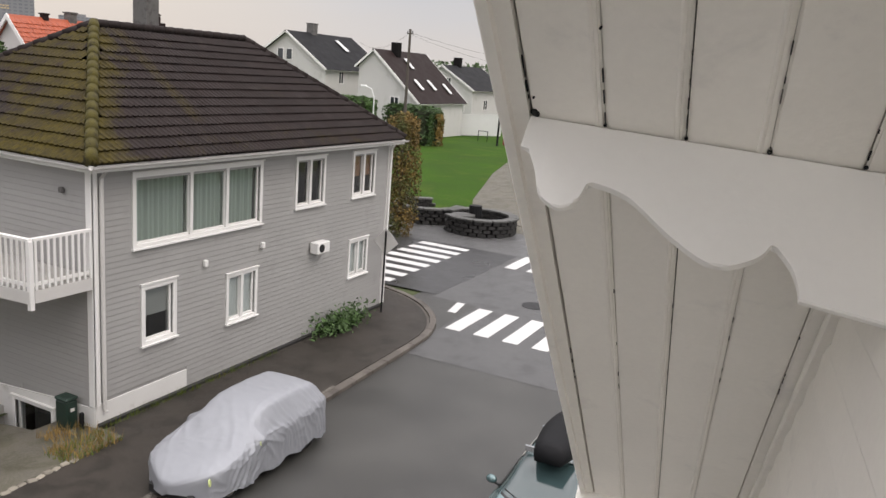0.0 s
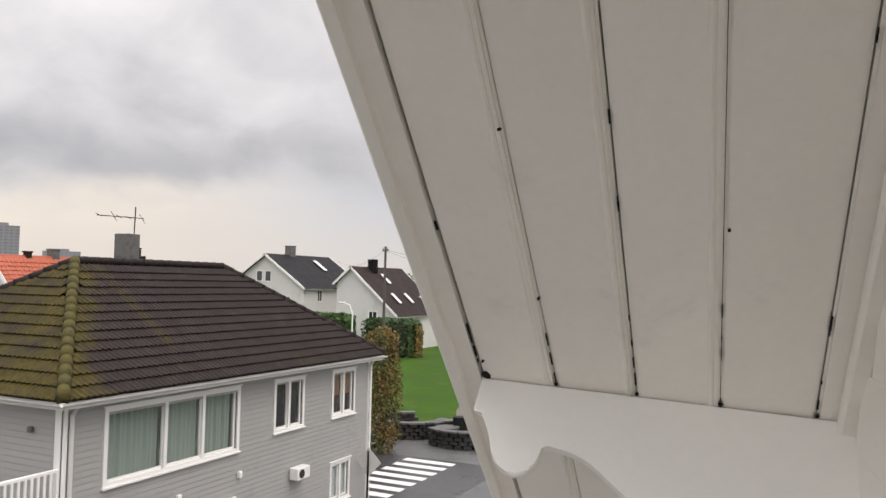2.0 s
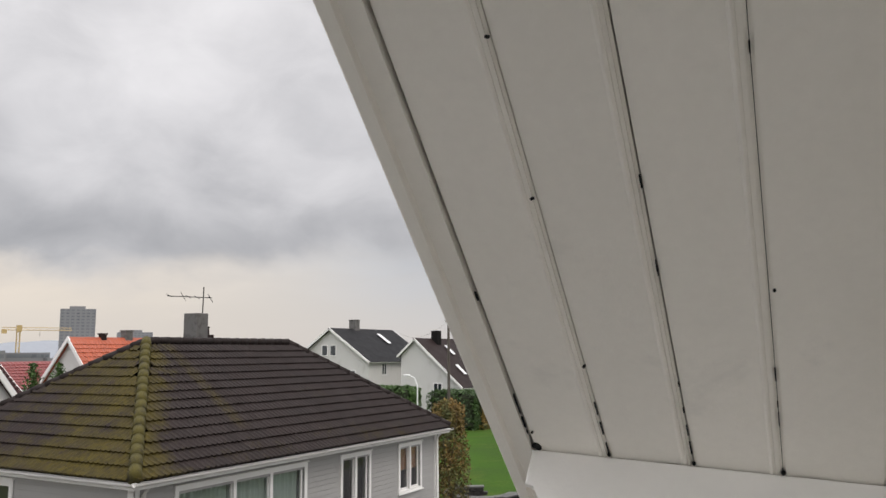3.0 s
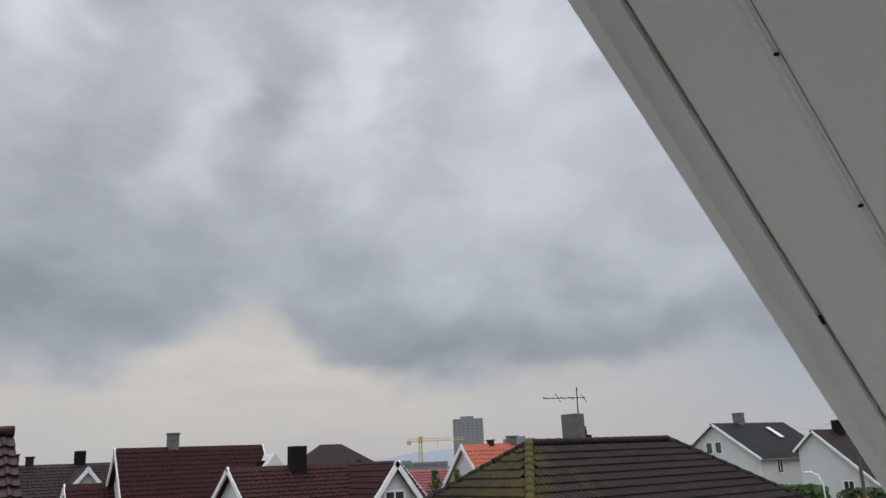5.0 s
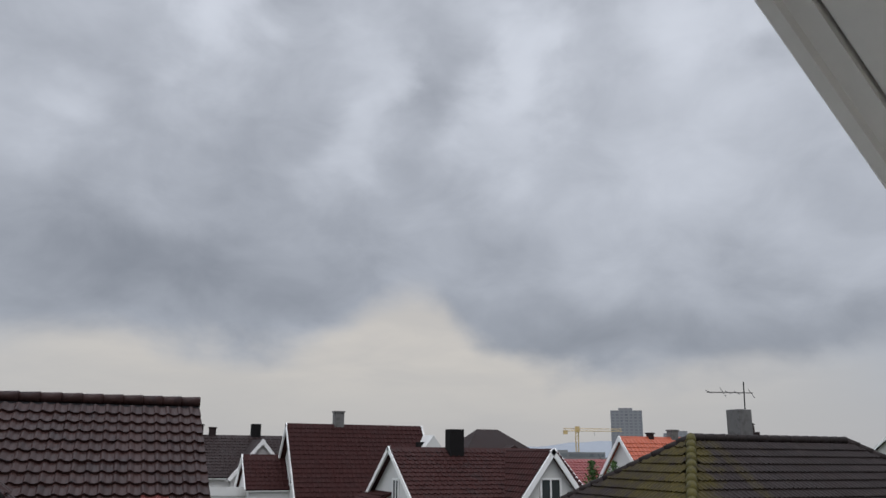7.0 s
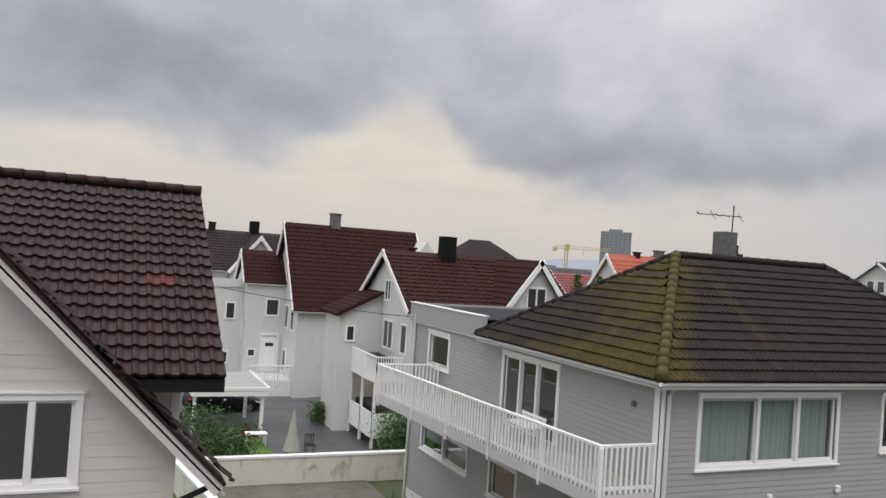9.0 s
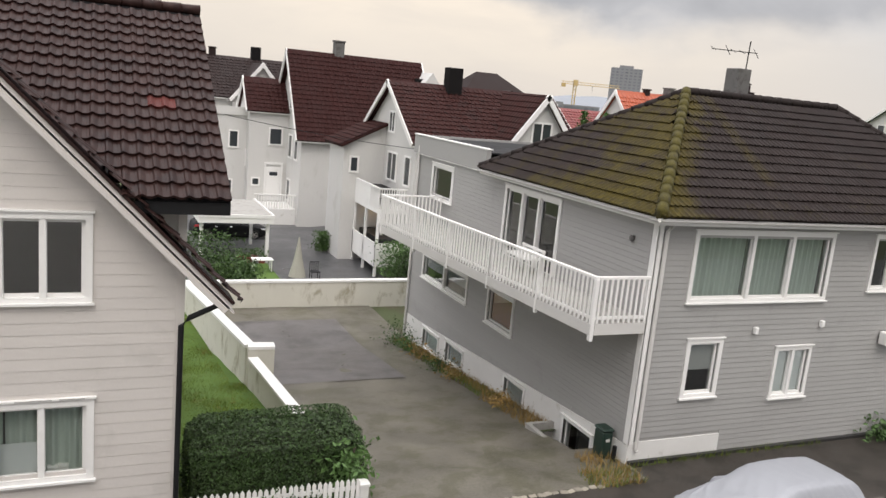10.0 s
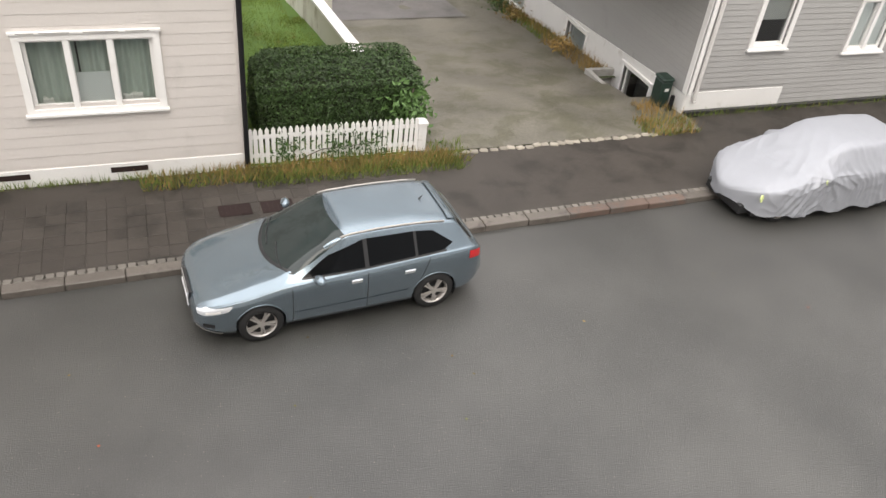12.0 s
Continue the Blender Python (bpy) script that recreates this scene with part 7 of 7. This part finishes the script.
part("terrace", boxes((9.0, 12.6, 50.6, 53.9, YB - 1, -0.42)), M_CEMENT, lw, "white terrace before the door", m=Matrix())
for k in range(15):
    part("baluster", boxes((9.1 + k * 0.17, 9.17 + k * 0.17, 50.65, 50.7, -0.42, 0.45)), M_WHITE, lw, m=Matrix())
part("handrail", boxes((9.0, 11.7, 50.6, 50.75, 0.45, 0.53)), M_WHITE, lw, m=Matrix())
lf = gable_house("brown_roofed_house", "white house with a brown roof and a street gable", 5.9, 15.5, 60.5, 69.0, YB, 6.3, 9.1, "x", M_WHITEWALL, M_BROWNROOF, 0.35, tile=(0.33, 0.38), faces=(0,),
                 wins=(("S", 6.0, 5.2, 0.9, 1.3, 1), ("S", 8.2, 5.2, 0.9, 1.3, 1), ("S", 6.0, 2.0, 0.9, 1.3, 1), ("S", 8.2, 2.2, 0.9, 1.3, 1)))
gable_house("street_gable", "white gable of the brown-roofed house", 8.8, 12.9, 59.8, 64.0, YB, 6.3, 8.75, "y", M_WHITEWALL, M_BROWNROOF, 0.3)
stack(lf, 11.2, 64.8, 8.6, 10.1, 0.7, 0.7, M_SOOT, False)
stack(lf, 7.0, 64.8, 8.8, 9.9, 0.4, 0.4, M_BROWNROOF)
stack(lf, 7.9, 64.8, 8.8, 9.7, 0.5, 0.4, M_BROWNROOF)
# roofs beyond
dh = thing("hip_roofed_house", "house with a steep dark brown hipped roof and a dormer", "house", pose(31, 62, YB))
part("wall", boxes((26.5, 36.5, 60.0, 68.0, YB - 1, 6.6)), M_WHITEWALL, dh, m=Matrix())
apL, apR = (29.9, 63.6, 10.05), (31.9, 63.6, 10.05)
c4 = [(26.1, 59.6, 6.5), (36.9, 59.6, 6.5), (36.9, 68.4, 6.5), (26.1, 68.4, 6.5)]
for pts4 in ([c4[0], c4[1], apR, apL], [c4[3], c4[0], apL], [c4[1], c4[2], apR], [c4[2], c4[3], apL, apR]):
    part("roof", slab(pts4, 0.12), M_BROWNROOF, dh, m=Matrix())
dm = part("dormer", prism([(31.2, 7.0), (32.6, 7.0), (32.6, 8.3), (31.9, 8.7), (31.2, 8.3)], 60.5, 63.0), M_BROWNROOF, dh, m=Matrix())
part("dormer_window", boxes((31.4, 32.4, 60.42, 60.48, 7.35, 8.2)), M_WHITE, dm)
part("pane", boxes((31.5, 32.3, 60.38, 60.42, 7.45, 8.1)), M_FARGLASS, dm)
gable_house("red_roofed_house", "house with a flat bright red roof", 28.5, 37.5, 52.5, 58.0, YB, 5.9, 7.55, "x", M_WHITEWALL, M_BRIGHTRED, 0.3, tile=(0.33, 0.38), faces=(0,))
oh = gable_house("orange_roofed_house", "house with a steep orange tiled roof and pale verge", 34.2, 41.5, 46.0, 51.0, YB, 6.5, 9.2, "x", M_WHITEWALL, M_ORANGE, 0.3, tile=(0.33, 0.38), faces=(0,))
stack(oh, 38.7, 48.6, 8.9, 9.75, 0.6, 0.6, M_CHIMNEY)
stack(oh, 36.6, 48.5, 9.0, 9.5, 0.4, 0.4, M_BROWNROOF)
for k, (x, y, s) in enumerate(((31.3, 45.5, 1.1), (30.6, 47.0, 0.9))):
    th = thing("garden_tree", "small dark green conifer between the roofs", "tree", pose(x, y, 3.2))
    part("trunk", tube([(0, 0, -4.7), (0, 0, 3.6)], 0.12, 6, 0.04), M_BARK, th)
    leaves("crown", th, lambda r: (lambda h: ((r.gauss(0, 0.55 * (1 - h) + 0.08), r.gauss(0, 0.55 * (1 - h) + 0.08), 0.2 + 4.2 * h), (0, 0, 1)))(r.random()), 1100, 0.13, M_HEDGE, 70 + k, 1.0)
# carport with a parked car, closed parasol, small things in the yard
cp = thing("carport", "white flat-roofed carport in the yard", "carport", pose(6.2, 42, YB))
part("roof", boxes((4.3, 8.0, 39.4, 45.0, 0.62, 0.95)), M_WHITE, cp, m=Matrix())
part("roof_sheet", boxes((4.35, 7.95, 39.45, 44.95, 0.953, 0.99)), M_GREYFOUND, cp, "grey roof sheet", m=Matrix())
part("rim", boxes((7.95, 8.03, 39.36, 45.03, 0.9, 1.06), (4.3, 7.95, 39.36, 39.44, 0.9, 1.06)), M_WHITE, cp, m=Matrix())
for x, y in ((7.75, 39.7), (7.75, 44.3), (4.5, 39.7)):
    part("post", boxes((x - 0.08, x + 0.08, y - 0.08, y + 0.08, YB, 0.62)), M_WHITE, cp, m=Matrix())
part("brace", tube([(7.75, 44.3, -0.2), (6.9, 44.3, 0.62)], 0.05, 6), M_WHITE, cp, m=Matrix())
hatchback("black hatchback parked under the carport", pose(9.0, 46.6, YB, 0, 0, 184), M_BLACK)
ps = thing("closed_parasol", "closed beige garden parasol in the yard", "parasol", pose(8.6, 36.4, YB))
part("pole", tube([(0, 0, 0), (0, 0, 2.0)], 0.025, 8), M_BARK, ps)
M_DRYCLOTH = material("beige_cloth", (0.34, 0.33, 0.28), 0.9, 0.1, 2, 30, 0.1)
part("canopy", tube([(0, 0, 0.15), (0, 0, 0.9), (0, 0, 2.05)], 0.42, 14, 0.03), M_DRYCLOTH, ps, "folded beige cloth")
for k, (x, y) in enumerate(((6.5, 40.0), (6.9, 39.8), (7.25, 40.2), (7.5, 39.5))):
    pt = thing("plant_pot", "small terracotta pot with green plant", "plant pot", pose(x, y, YB), "pots in the yard")
    part("pot", tube([(0, 0, 0), (0, 0, 0.32)], 0.14, 10, 0.19), M_BRIGHTRED, pt)
    leaves("plant", pt, lambda r: ((r.gauss(0, 0.14), r.gauss(0, 0.14), 0.32 + 0.4 * r.random()), (0, 0, 1)), 90, 0.07, M_LEAF, 80 + k, 1.0)

ob = thing("planter_table", "low white table with red flowers in the yard", "table", pose(7.2, 37.9, YB))
part("tabletop", boxes((-0.5, 0.5, -0.3, 0.3, 0.62, 0.68), bevel=0.01), M_WHITE, ob)
for sx in (-0.44, 0.40):
    for sy in (-0.24, 0.20):
        part("leg", boxes((sx, sx + 0.05, sy, sy + 0.05, 0, 0.62)), M_WHITE, ob)
ob = thing("garden_chair", "dark metal garden chair beside the parasol", "chair", pose(9.4, 36.2, YB))
part("seat", boxes((-0.22, 0.22, -0.22, 0.22, 0.42, 0.45), bevel=0.01), M_BLACK, ob)
part("backrest", boxes(*[(-0.22 + k * 0.1, -0.19 + k * 0.1, 0.20, 0.22, 0.45, 0.85) for k in range(5)], (-0.22, 0.24, 0.195, 0.225, 0.85, 0.88)), M_BLACK, ob)
for sx in (-0.21, 0.18):
    for sy in (-0.21, 0.18):
        part("leg", boxes((sx, sx + 0.03, sy, sy + 0.03, 0, 0.42)), M_BLACK, ob)

# ---- across the crossing: stone planters, lawn, shrubs and houses ----
def ring_wall(name, label, cx, cy, r, a0, a1, h, base=0.0):
    """A curved dry-stone wall built of single stones with a coping."""
    th = thing(name, label, "stone wall", pose(cx, cy, base), "stone rings", "structure")
    n = int(abs(radians(a1 - a0)) * r / 0.42)
    rows = 4
    for k in range(rows):
        for i in range(n):
            a = radians(a0 + (a1 - a0) * (i + 0.5 * (k % 2)) / n)
            w = abs(radians(a1 - a0)) * r / n
            bm_key = "stone_a" if (i + k) % 2 else "stone_b"
            ob = new("stone", STONES[bm_key])
            ob.parent = th
            ob.matrix_basis = pose(r * math.cos(a), r * math.sin(a), (k + 0.5) * h / rows, 0, 0, math.degrees(a) + 90 + rng.uniform(-4, 4)) @ Matrix.Diagonal((w * rng.uniform(0.9, 0.98), 0.42 * rng.uniform(0.9, 1.06), h / rows * 0.97, 1))
    for i in range(n // 2):
        a = radians(a0 + (a1 - a0) * (i + 0.5) / (n // 2))
        ob = new("coping_stone", STONES["top"])
        ob.parent = th
        ob.matrix_basis = pose(r * math.cos(a), r * math.sin(a), h + 0.04, 0, 0, math.degrees(a) + 90) @ Matrix.Diagonal((abs(radians(a1 - a0)) * r / (n // 2) * 1.04, 0.52, 0.09, 1))
    return th


STONES = {"stone_a": mesh_of("stone", boxes((-0.5, 0.5, -0.5, 0.5, -0.5, 0.5), bevel=0.09), M_STONE),
          "stone_b": mesh_of("stone", boxes((-0.5, 0.5, -0.46, 0.54, -0.48, 0.5), bevel=0.13), M_STONE),
          "top": mesh_of("coping_stone", boxes((-0.5, 0.5, -0.5, 0.5, -0.5, 0.5), bevel=0.06), M_STONETOP)}
ring_wall("stone_ring", "dark wet stone ring wall with pale coping around a seat", 37.2, 16.2, 1.72, -225, 95, 0.80)
ring_wall("stone_ring", "dark wet stone ring wall around a planting bed", 38.0, 19.7, 1.70, 20, 290, 0.80)
tb = thing("stone_table", "low round grey stone table inside the ring", "table", pose(36.6, 16.9, 0))
part("tabletop", tube([(0, 0, 0.74), (0, 0, 0.84)], 0.62, 20), M_STONETOP, tb)
part("base", tube([(0, 0, 0), (0, 0, 0.74)], 0.3, 12), M_STONE, tb)
tagged(part("litter_bin", tube([(0, 0, 0), (0, 0, 1.25)], 0.34, 14), M_BLACK, m=pose(37.4, 16.6, 0)), "dark round litter bin by the stone ring", "bin")
tr = thing("autumn_tree", "tall narrow shrub turning yellow and brown", "tree", pose(33.0, 18.75, 0))
part("trunk", tube([(0, 0, 0), (0.1, 0.0, 2.2), (0.0, 0.1, 5.0)], 0.10, 7, 0.02), M_BARK, tr)
for k in range(9):
    a = k * 2.4
    part("limb", tube([(0.05, 0, 0.6 + k * 0.3), (0.5 * math.cos(a), 0.5 * math.sin(a), 1.6 + k * 0.35), (0.75 * math.cos(a), 0.75 * math.sin(a), 2.8 + k * 0.36)], 0.035, 5, 0.01), M_BARK, tr)


def autumn(r):
    h = r.random() ** 0.8
    w = 0.55 + 0.35 * math.sin(h * 3.0) + 0.2 * noise.noise(Vector((h * 9, 1.0, r.random())))
    a = r.uniform(0, 6.283)
    q = math.sqrt(r.random()) * 1.15 * w
    return (q * math.cos(a), q * math.sin(a), 0.3 + 5.8 * h - 0.6 * q), (math.cos(a), math.sin(a), 0.6)


leaves("crown", tr, autumn, 7500, 0.085, M_AUTUMN, 90, 1.0)
sp = thing("sign_post", "grey traffic sign on a thin post seen from behind", "sign", pose(21.55, 12.75, 0.06))
part("post", tube([(0, 0, 0), (0, 0, 2.75)], 0.03, 8), M_BLACK, sp)
part("sign_plate", boxes((-0.015, 0.0, -0.32, 0.32, -0.32, 0.32), bevel=0.004), M_GUTTER, sp, "grey back of a square sign").matrix_basis = pose(0.04, 0, 2.4, 45, 0, 0)
pole = thing("utility_pole", "dark wooden utility pole with insulators", "pole", pose(66.0, 37.2, 0))
part("shaft", tube([(0, 0, 0), (0, 0, 11.4)], 0.16, 10, 0.11), M_WOODPOLE, pole)
part("crossarm", boxes((-0.05, 0.05, -0.3, 0.3, 10.95, 11.04)), M_WOODPOLE, pole)
for y in (-0.25, 0, 0.25):
    part("insulator", tube([(0, y, 11.0), (0, y, 11.25)], 0.05, 8), M_BLACK, pole)


def wire(p, q, sag, r=0.012):
    p, q = Vector(p), Vector(q)
    pts_w = [p.lerp(q, t) - Vector((0, 0, sag * 4 * t * (1 - t))) for t in steps(0, 1, 14)]
    tagged(part("overhead_wire", tube(pts_w, r, 5), M_BLACK), "thin black overhead wire", "wire", "overhead wires")


wire((66, 37.2, 11.1), (90, 58, 10.6), 1.0, 0.010)
wire((66, 37.2, 11.1), (105, 30, 10.2), 1.0, 0.010)
wire((66, 37.7, 11.1), (105, 32, 9.2), 1.2, 0.010)
wire((4.0, 30.0, 6.35), (12.4, 30.0, 5.5), 0.12, 0.012)
h1 = gable_house("white_house", "white timber house with a dark grey roof and skylight", 80, 93.5, 56.2, 67.6, 0.3, 7.2, 11.1, "x", M_WHITEWALL, M_SLATE, 0.5,
                 wins=(("S", 3.2, 5.1, 0.9, 1.3, 2), ("S", 9.7, 5.1, 0.9, 1.3, 2), ("W", 5.0, 7.5, 0.8, 1.2, 1), ("W", 6.3, 7.5, 0.8, 1.2, 1), ("W", 2.0, 4.2, 1.2, 1.4, 2), ("W", 7.5, 4.2, 1.2, 1.4, 2)))
stack(h1, 85.0, 62.0, 10.0, 12.3, 1.0, 1.0, M_CHIMNEY)
slope1 = Matrix(((1, 0, 0, 0), (0, 1, 0, 0), (0, 0.684, 1, 0), (0, 0, 0, 1)))
bm = boxes((88.2, 88.9, 58.8, 60.6, 0.06, 0.14))
bm.transform(Matrix.Translation((0, 0, 7.2 + 0.26 - 56.2 * 0.684)) @ slope1)
part("skylight", bm, M_PLATE, h1, "pale skylight", m=Matrix())
h2 = gable_house("long_roofed_house", "pale grey house with a long steep brown roof", 80, 92.0, 43.4, 51.5, 0.3, 4.3, 9.65, "x", M_WHITEWALL, M_BROWNROOF, 0.4, ridge_at=0.75, eave2=7.9,
                 wins=(("W", 2.6, 3.0, 1.0, 1.2, 2),))
stack(h2, 84.0, 49.0, 9.0, 10.7, 0.95, 0.9, M_SOOT, False)
slope2 = Matrix(((1, 0, 0, 0), (0, 1, 0, 0), (0, 0.881, 1, 0), (0, 0, 0, 1)))
for x, y in ((84.6, 47.0), (82.6, 44.4), (85.8, 44.4), (89.2, 44.0)):
    bm = boxes((x, x + 0.6, y, y + 1.2, 0.04, 0.12))
    bm.transform(Matrix.Translation((0, 0, 4.3 + 0.30 - 43.4 * 0.881)) @ slope2)
    part("skylight", bm, M_PLATE, h2, "pale skylight", m=Matrix())
h3 = gable_house("white_house", "white timber house with a dark roof, further off", 105, 118, 48.2, 58.2, 0.3, 5.6, 8.6, "x", M_WHITEWALL, M_SLATE, 0.5,
                 wins=(("W", 3.6, 5.4, 0.8, 1.2, 2), ("W", 5.4, 5.4, 0.8, 1.2, 2), ("W", 1.2, 2.0, 1.2, 1.3, 2), ("S", 2.0, 2.4, 1.3, 1.3, 2), ("S", 7.5, 2.4, 1.3, 1.3, 2)))
stack(h3, 110, 53.3, 8.4, 9.9, 1.0, 1.0, M_SOOT, False)
garden_wall((92.0, 46.6), (92.0, 38.0), 2.5, 3.2, "white boarded fence at the end of the lawn", 0.2, 0.1, M_WHITE)
hedge_block("hedge", "dark green hedge before the white houses", 71, 73, 44.5, 51.5, 0.0, 4.5, 2600, 0.22, M_HEDGE, 12)
hedge_block("hedge", "dark green hedge beside the utility pole", 74, 77, 38.6, 44.5, 0.0, 4.0, 2600, 0.22, M_HEDGE, 13)
hedge_block("hedge", "brown beech hedge at the lawn's edge", 75, 76.5, 38.2, 41.6, 0.0, 3.4, 1400, 0.20, M_AUTUMN, 14)
sl = thing("street_lamp", "white curved street lamp behind the grey house", "street lamp", pose(60, 37.0, 0))
part("lamp_post", tube([(0, 0, 0), (0, 0, 5.2), (0, 0.3, 5.9), (0, 0.9, 6.1)], 0.07, 8, 0.04), M_PLATE, sl)
part("lamp_head", boxes((-0.12, 0.12, 0.8, 1.4, 6.0, 6.18), bevel=0.04), M_PLATE, sl)
gp = thing("goal_frame", "small black goal frame at the end of the lawn", "goal", pose(88, 38.6, 0))
part("frame_tube", tube([(0, -0.6, 0), (0, -0.6, 1.2), (0, 0.6, 1.2), (0, 0.6, 0)], 0.06, 6), M_BLACK, gp)
tagged(part("red_board", boxes((-0.1, 0.1, -0.5, 0.5, 0, 1.6)), M_BRIGHTRED, m=pose(86, 34.6, 0)), "small red board by the lawn", "board")
tagged(part("dark_post", tube([(0, 0, 0), (0, 0, 3.4)], 0.12, 8), M_BLACK, m=pose(84, 35.0, 0)), "dark post by the lawn", "post")

# ---- skyline ----
def tower_block(x, y, z1, w, d, rz, floors, label):
    th = thing("tower_block", label, "building", pose(x, y, -3, 0, 0, rz), "tower blocks")
    hgt = z1 + 3
    part("wall", boxes((-w / 2, w / 2, -d / 2, d / 2, 0, hgt), (-w / 4, w / 5, -d / 4, d / 4, hgt, hgt + 3)), M_TOWER, th)
    fh = hgt / floors
    nb = int(w / 4.2)
    for side, ln, m in (("S", w, pose(-w / 2, -d / 2, 0)), ("W", d, pose(-w / 2, d / 2, 0, 0, 0, -90))):
        nb = max(3, int(ln / 4.5))
        for f in range(floors):
            for i in range(nb):
                u = ln * (i + 0.22) / nb
                ob = part("window", boxes((u, u + ln / nb * 0.58, -0.12, -0.02, f * fh + fh * 0.3, f * fh + fh * 0.78)), M_TOWERDARK, th)
                ob.matrix_basis = m


tower_block(525, 730, 54.0, 33, 24, -36, 18, "pale concrete tower block in the far distance")
tower_block(694, 850, 35.5, 42, 22, -36, 13, "second pale tower block, partly hidden by roofs")
for x0, x1, y, z1 in ((172, 183, 300, 9.8), (188, 204, 305, 9.0), (196, 208, 290, 6.8), (150, 170, 330, 5.5)):
    bd = thing("office_block", "low pale office block near the harbour", "building", pose(x0, y, -3, 0, 0, -25), "harbour buildings")
    part("wall", boxes((0, x1 - x0, 0, 12, 0, z1 + 3)), M_TOWER, bd)
    for f in range(max(1, int((z1 + 3) / 3))):
        part("window_band", boxes((0.4, x1 - x0 - 0.4, -0.1, -0.02, 1.0 + f * 3.0, 2.4 + f * 3.0)), M_TOWERDARK, bd)
cr = thing("tower_crane", "yellow tower crane over the harbour", "crane", pose(322, 509, -3, 0, 0, -22))
bm = bmesh.new()
for sx in (-1, 1):
    for sy in (-1, 1):
        add_tube(bm, [(sx, sy, 0), (sx, sy, 27)], 0.22, 5)
for k in range(13):
    add_tube(bm, [(-1, -1, k * 2.1), (1, -1, k * 2.1 + 2.1)], 0.14, 4)
    add_tube(bm, [(-1, -1, k * 2.1), (-1, 1, k * 2.1 + 2.1)], 0.14, 4)
part("mast", bm, M_CRANE, cr)
bm = bmesh.new()
for y, z in ((-0.7, 27.5), (0.7, 27.5), (0, 29.3)):
    add_tube(bm, [(-10, y, z), (33, y, z)], 0.2, 5)
for k in range(20):
    add_tube(bm, [(-10 + k * 2.15, -0.7, 27.5), (-9 + k * 2.15, 0, 29.3), (-8 + k * 2.15, -0.7, 27.5)], 0.13, 4)
part("jib", bm, M_CRANE, cr)
part("counterweight", boxes((-10, -7, -1, 1, 25.2, 28)), M_CRANE, cr)
part("cab", boxes((-1.2, 1.8, -1.5, 1.5, 26.5, 30.8)), M_CRANE, cr)
part("hook_line", tube([(13, 0, 27.5), (13, 0, 23.5)], 0.1, 4), M_BLACK, cr)


def ridge_line(name, label, x0, x1, y, top, seed):
    bm = bmesh.new()
    n = 60
    a, b = [], []
    for i in range(n + 1):
        t = i / n
        h = top * math.sin(math.pi * min(1, max(0, t))) ** 0.6 * (0.75 + 0.5 * noise.noise(Vector((t * 6, seed, 0.3))) + 0.12 * noise.noise(Vector((t * 30, seed, 0.3))))
        x = x0 + (x1 - x0) * t
        a.append((bm.verts.new((x, y, -10)), bm.verts.new((x, y + 150, h)), bm.verts.new((x, y + 500, -10))))
    for p, q in zip(a, a[1:]):
        bm.faces.new((p[0], q[0], q[1], p[1]))
        bm.faces.new((p[1], q[1], q[2], p[2]))
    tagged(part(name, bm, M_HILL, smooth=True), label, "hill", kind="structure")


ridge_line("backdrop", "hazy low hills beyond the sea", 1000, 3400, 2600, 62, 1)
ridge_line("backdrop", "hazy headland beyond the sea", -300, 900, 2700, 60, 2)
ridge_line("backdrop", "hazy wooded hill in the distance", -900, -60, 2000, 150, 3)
th = thing("woodland", "dark trees behind the far white houses", "woods", pose(140, 62, 0), kind="stuff")
leaves("foliage", th, lambda r: ((r.gauss(0, 3), r.uniform(-22, 22), 9.5 * r.random() ** 0.6), (-1, 0, 0.6)), 2600, 0.55, M_HEDGE, 99, 1.0)
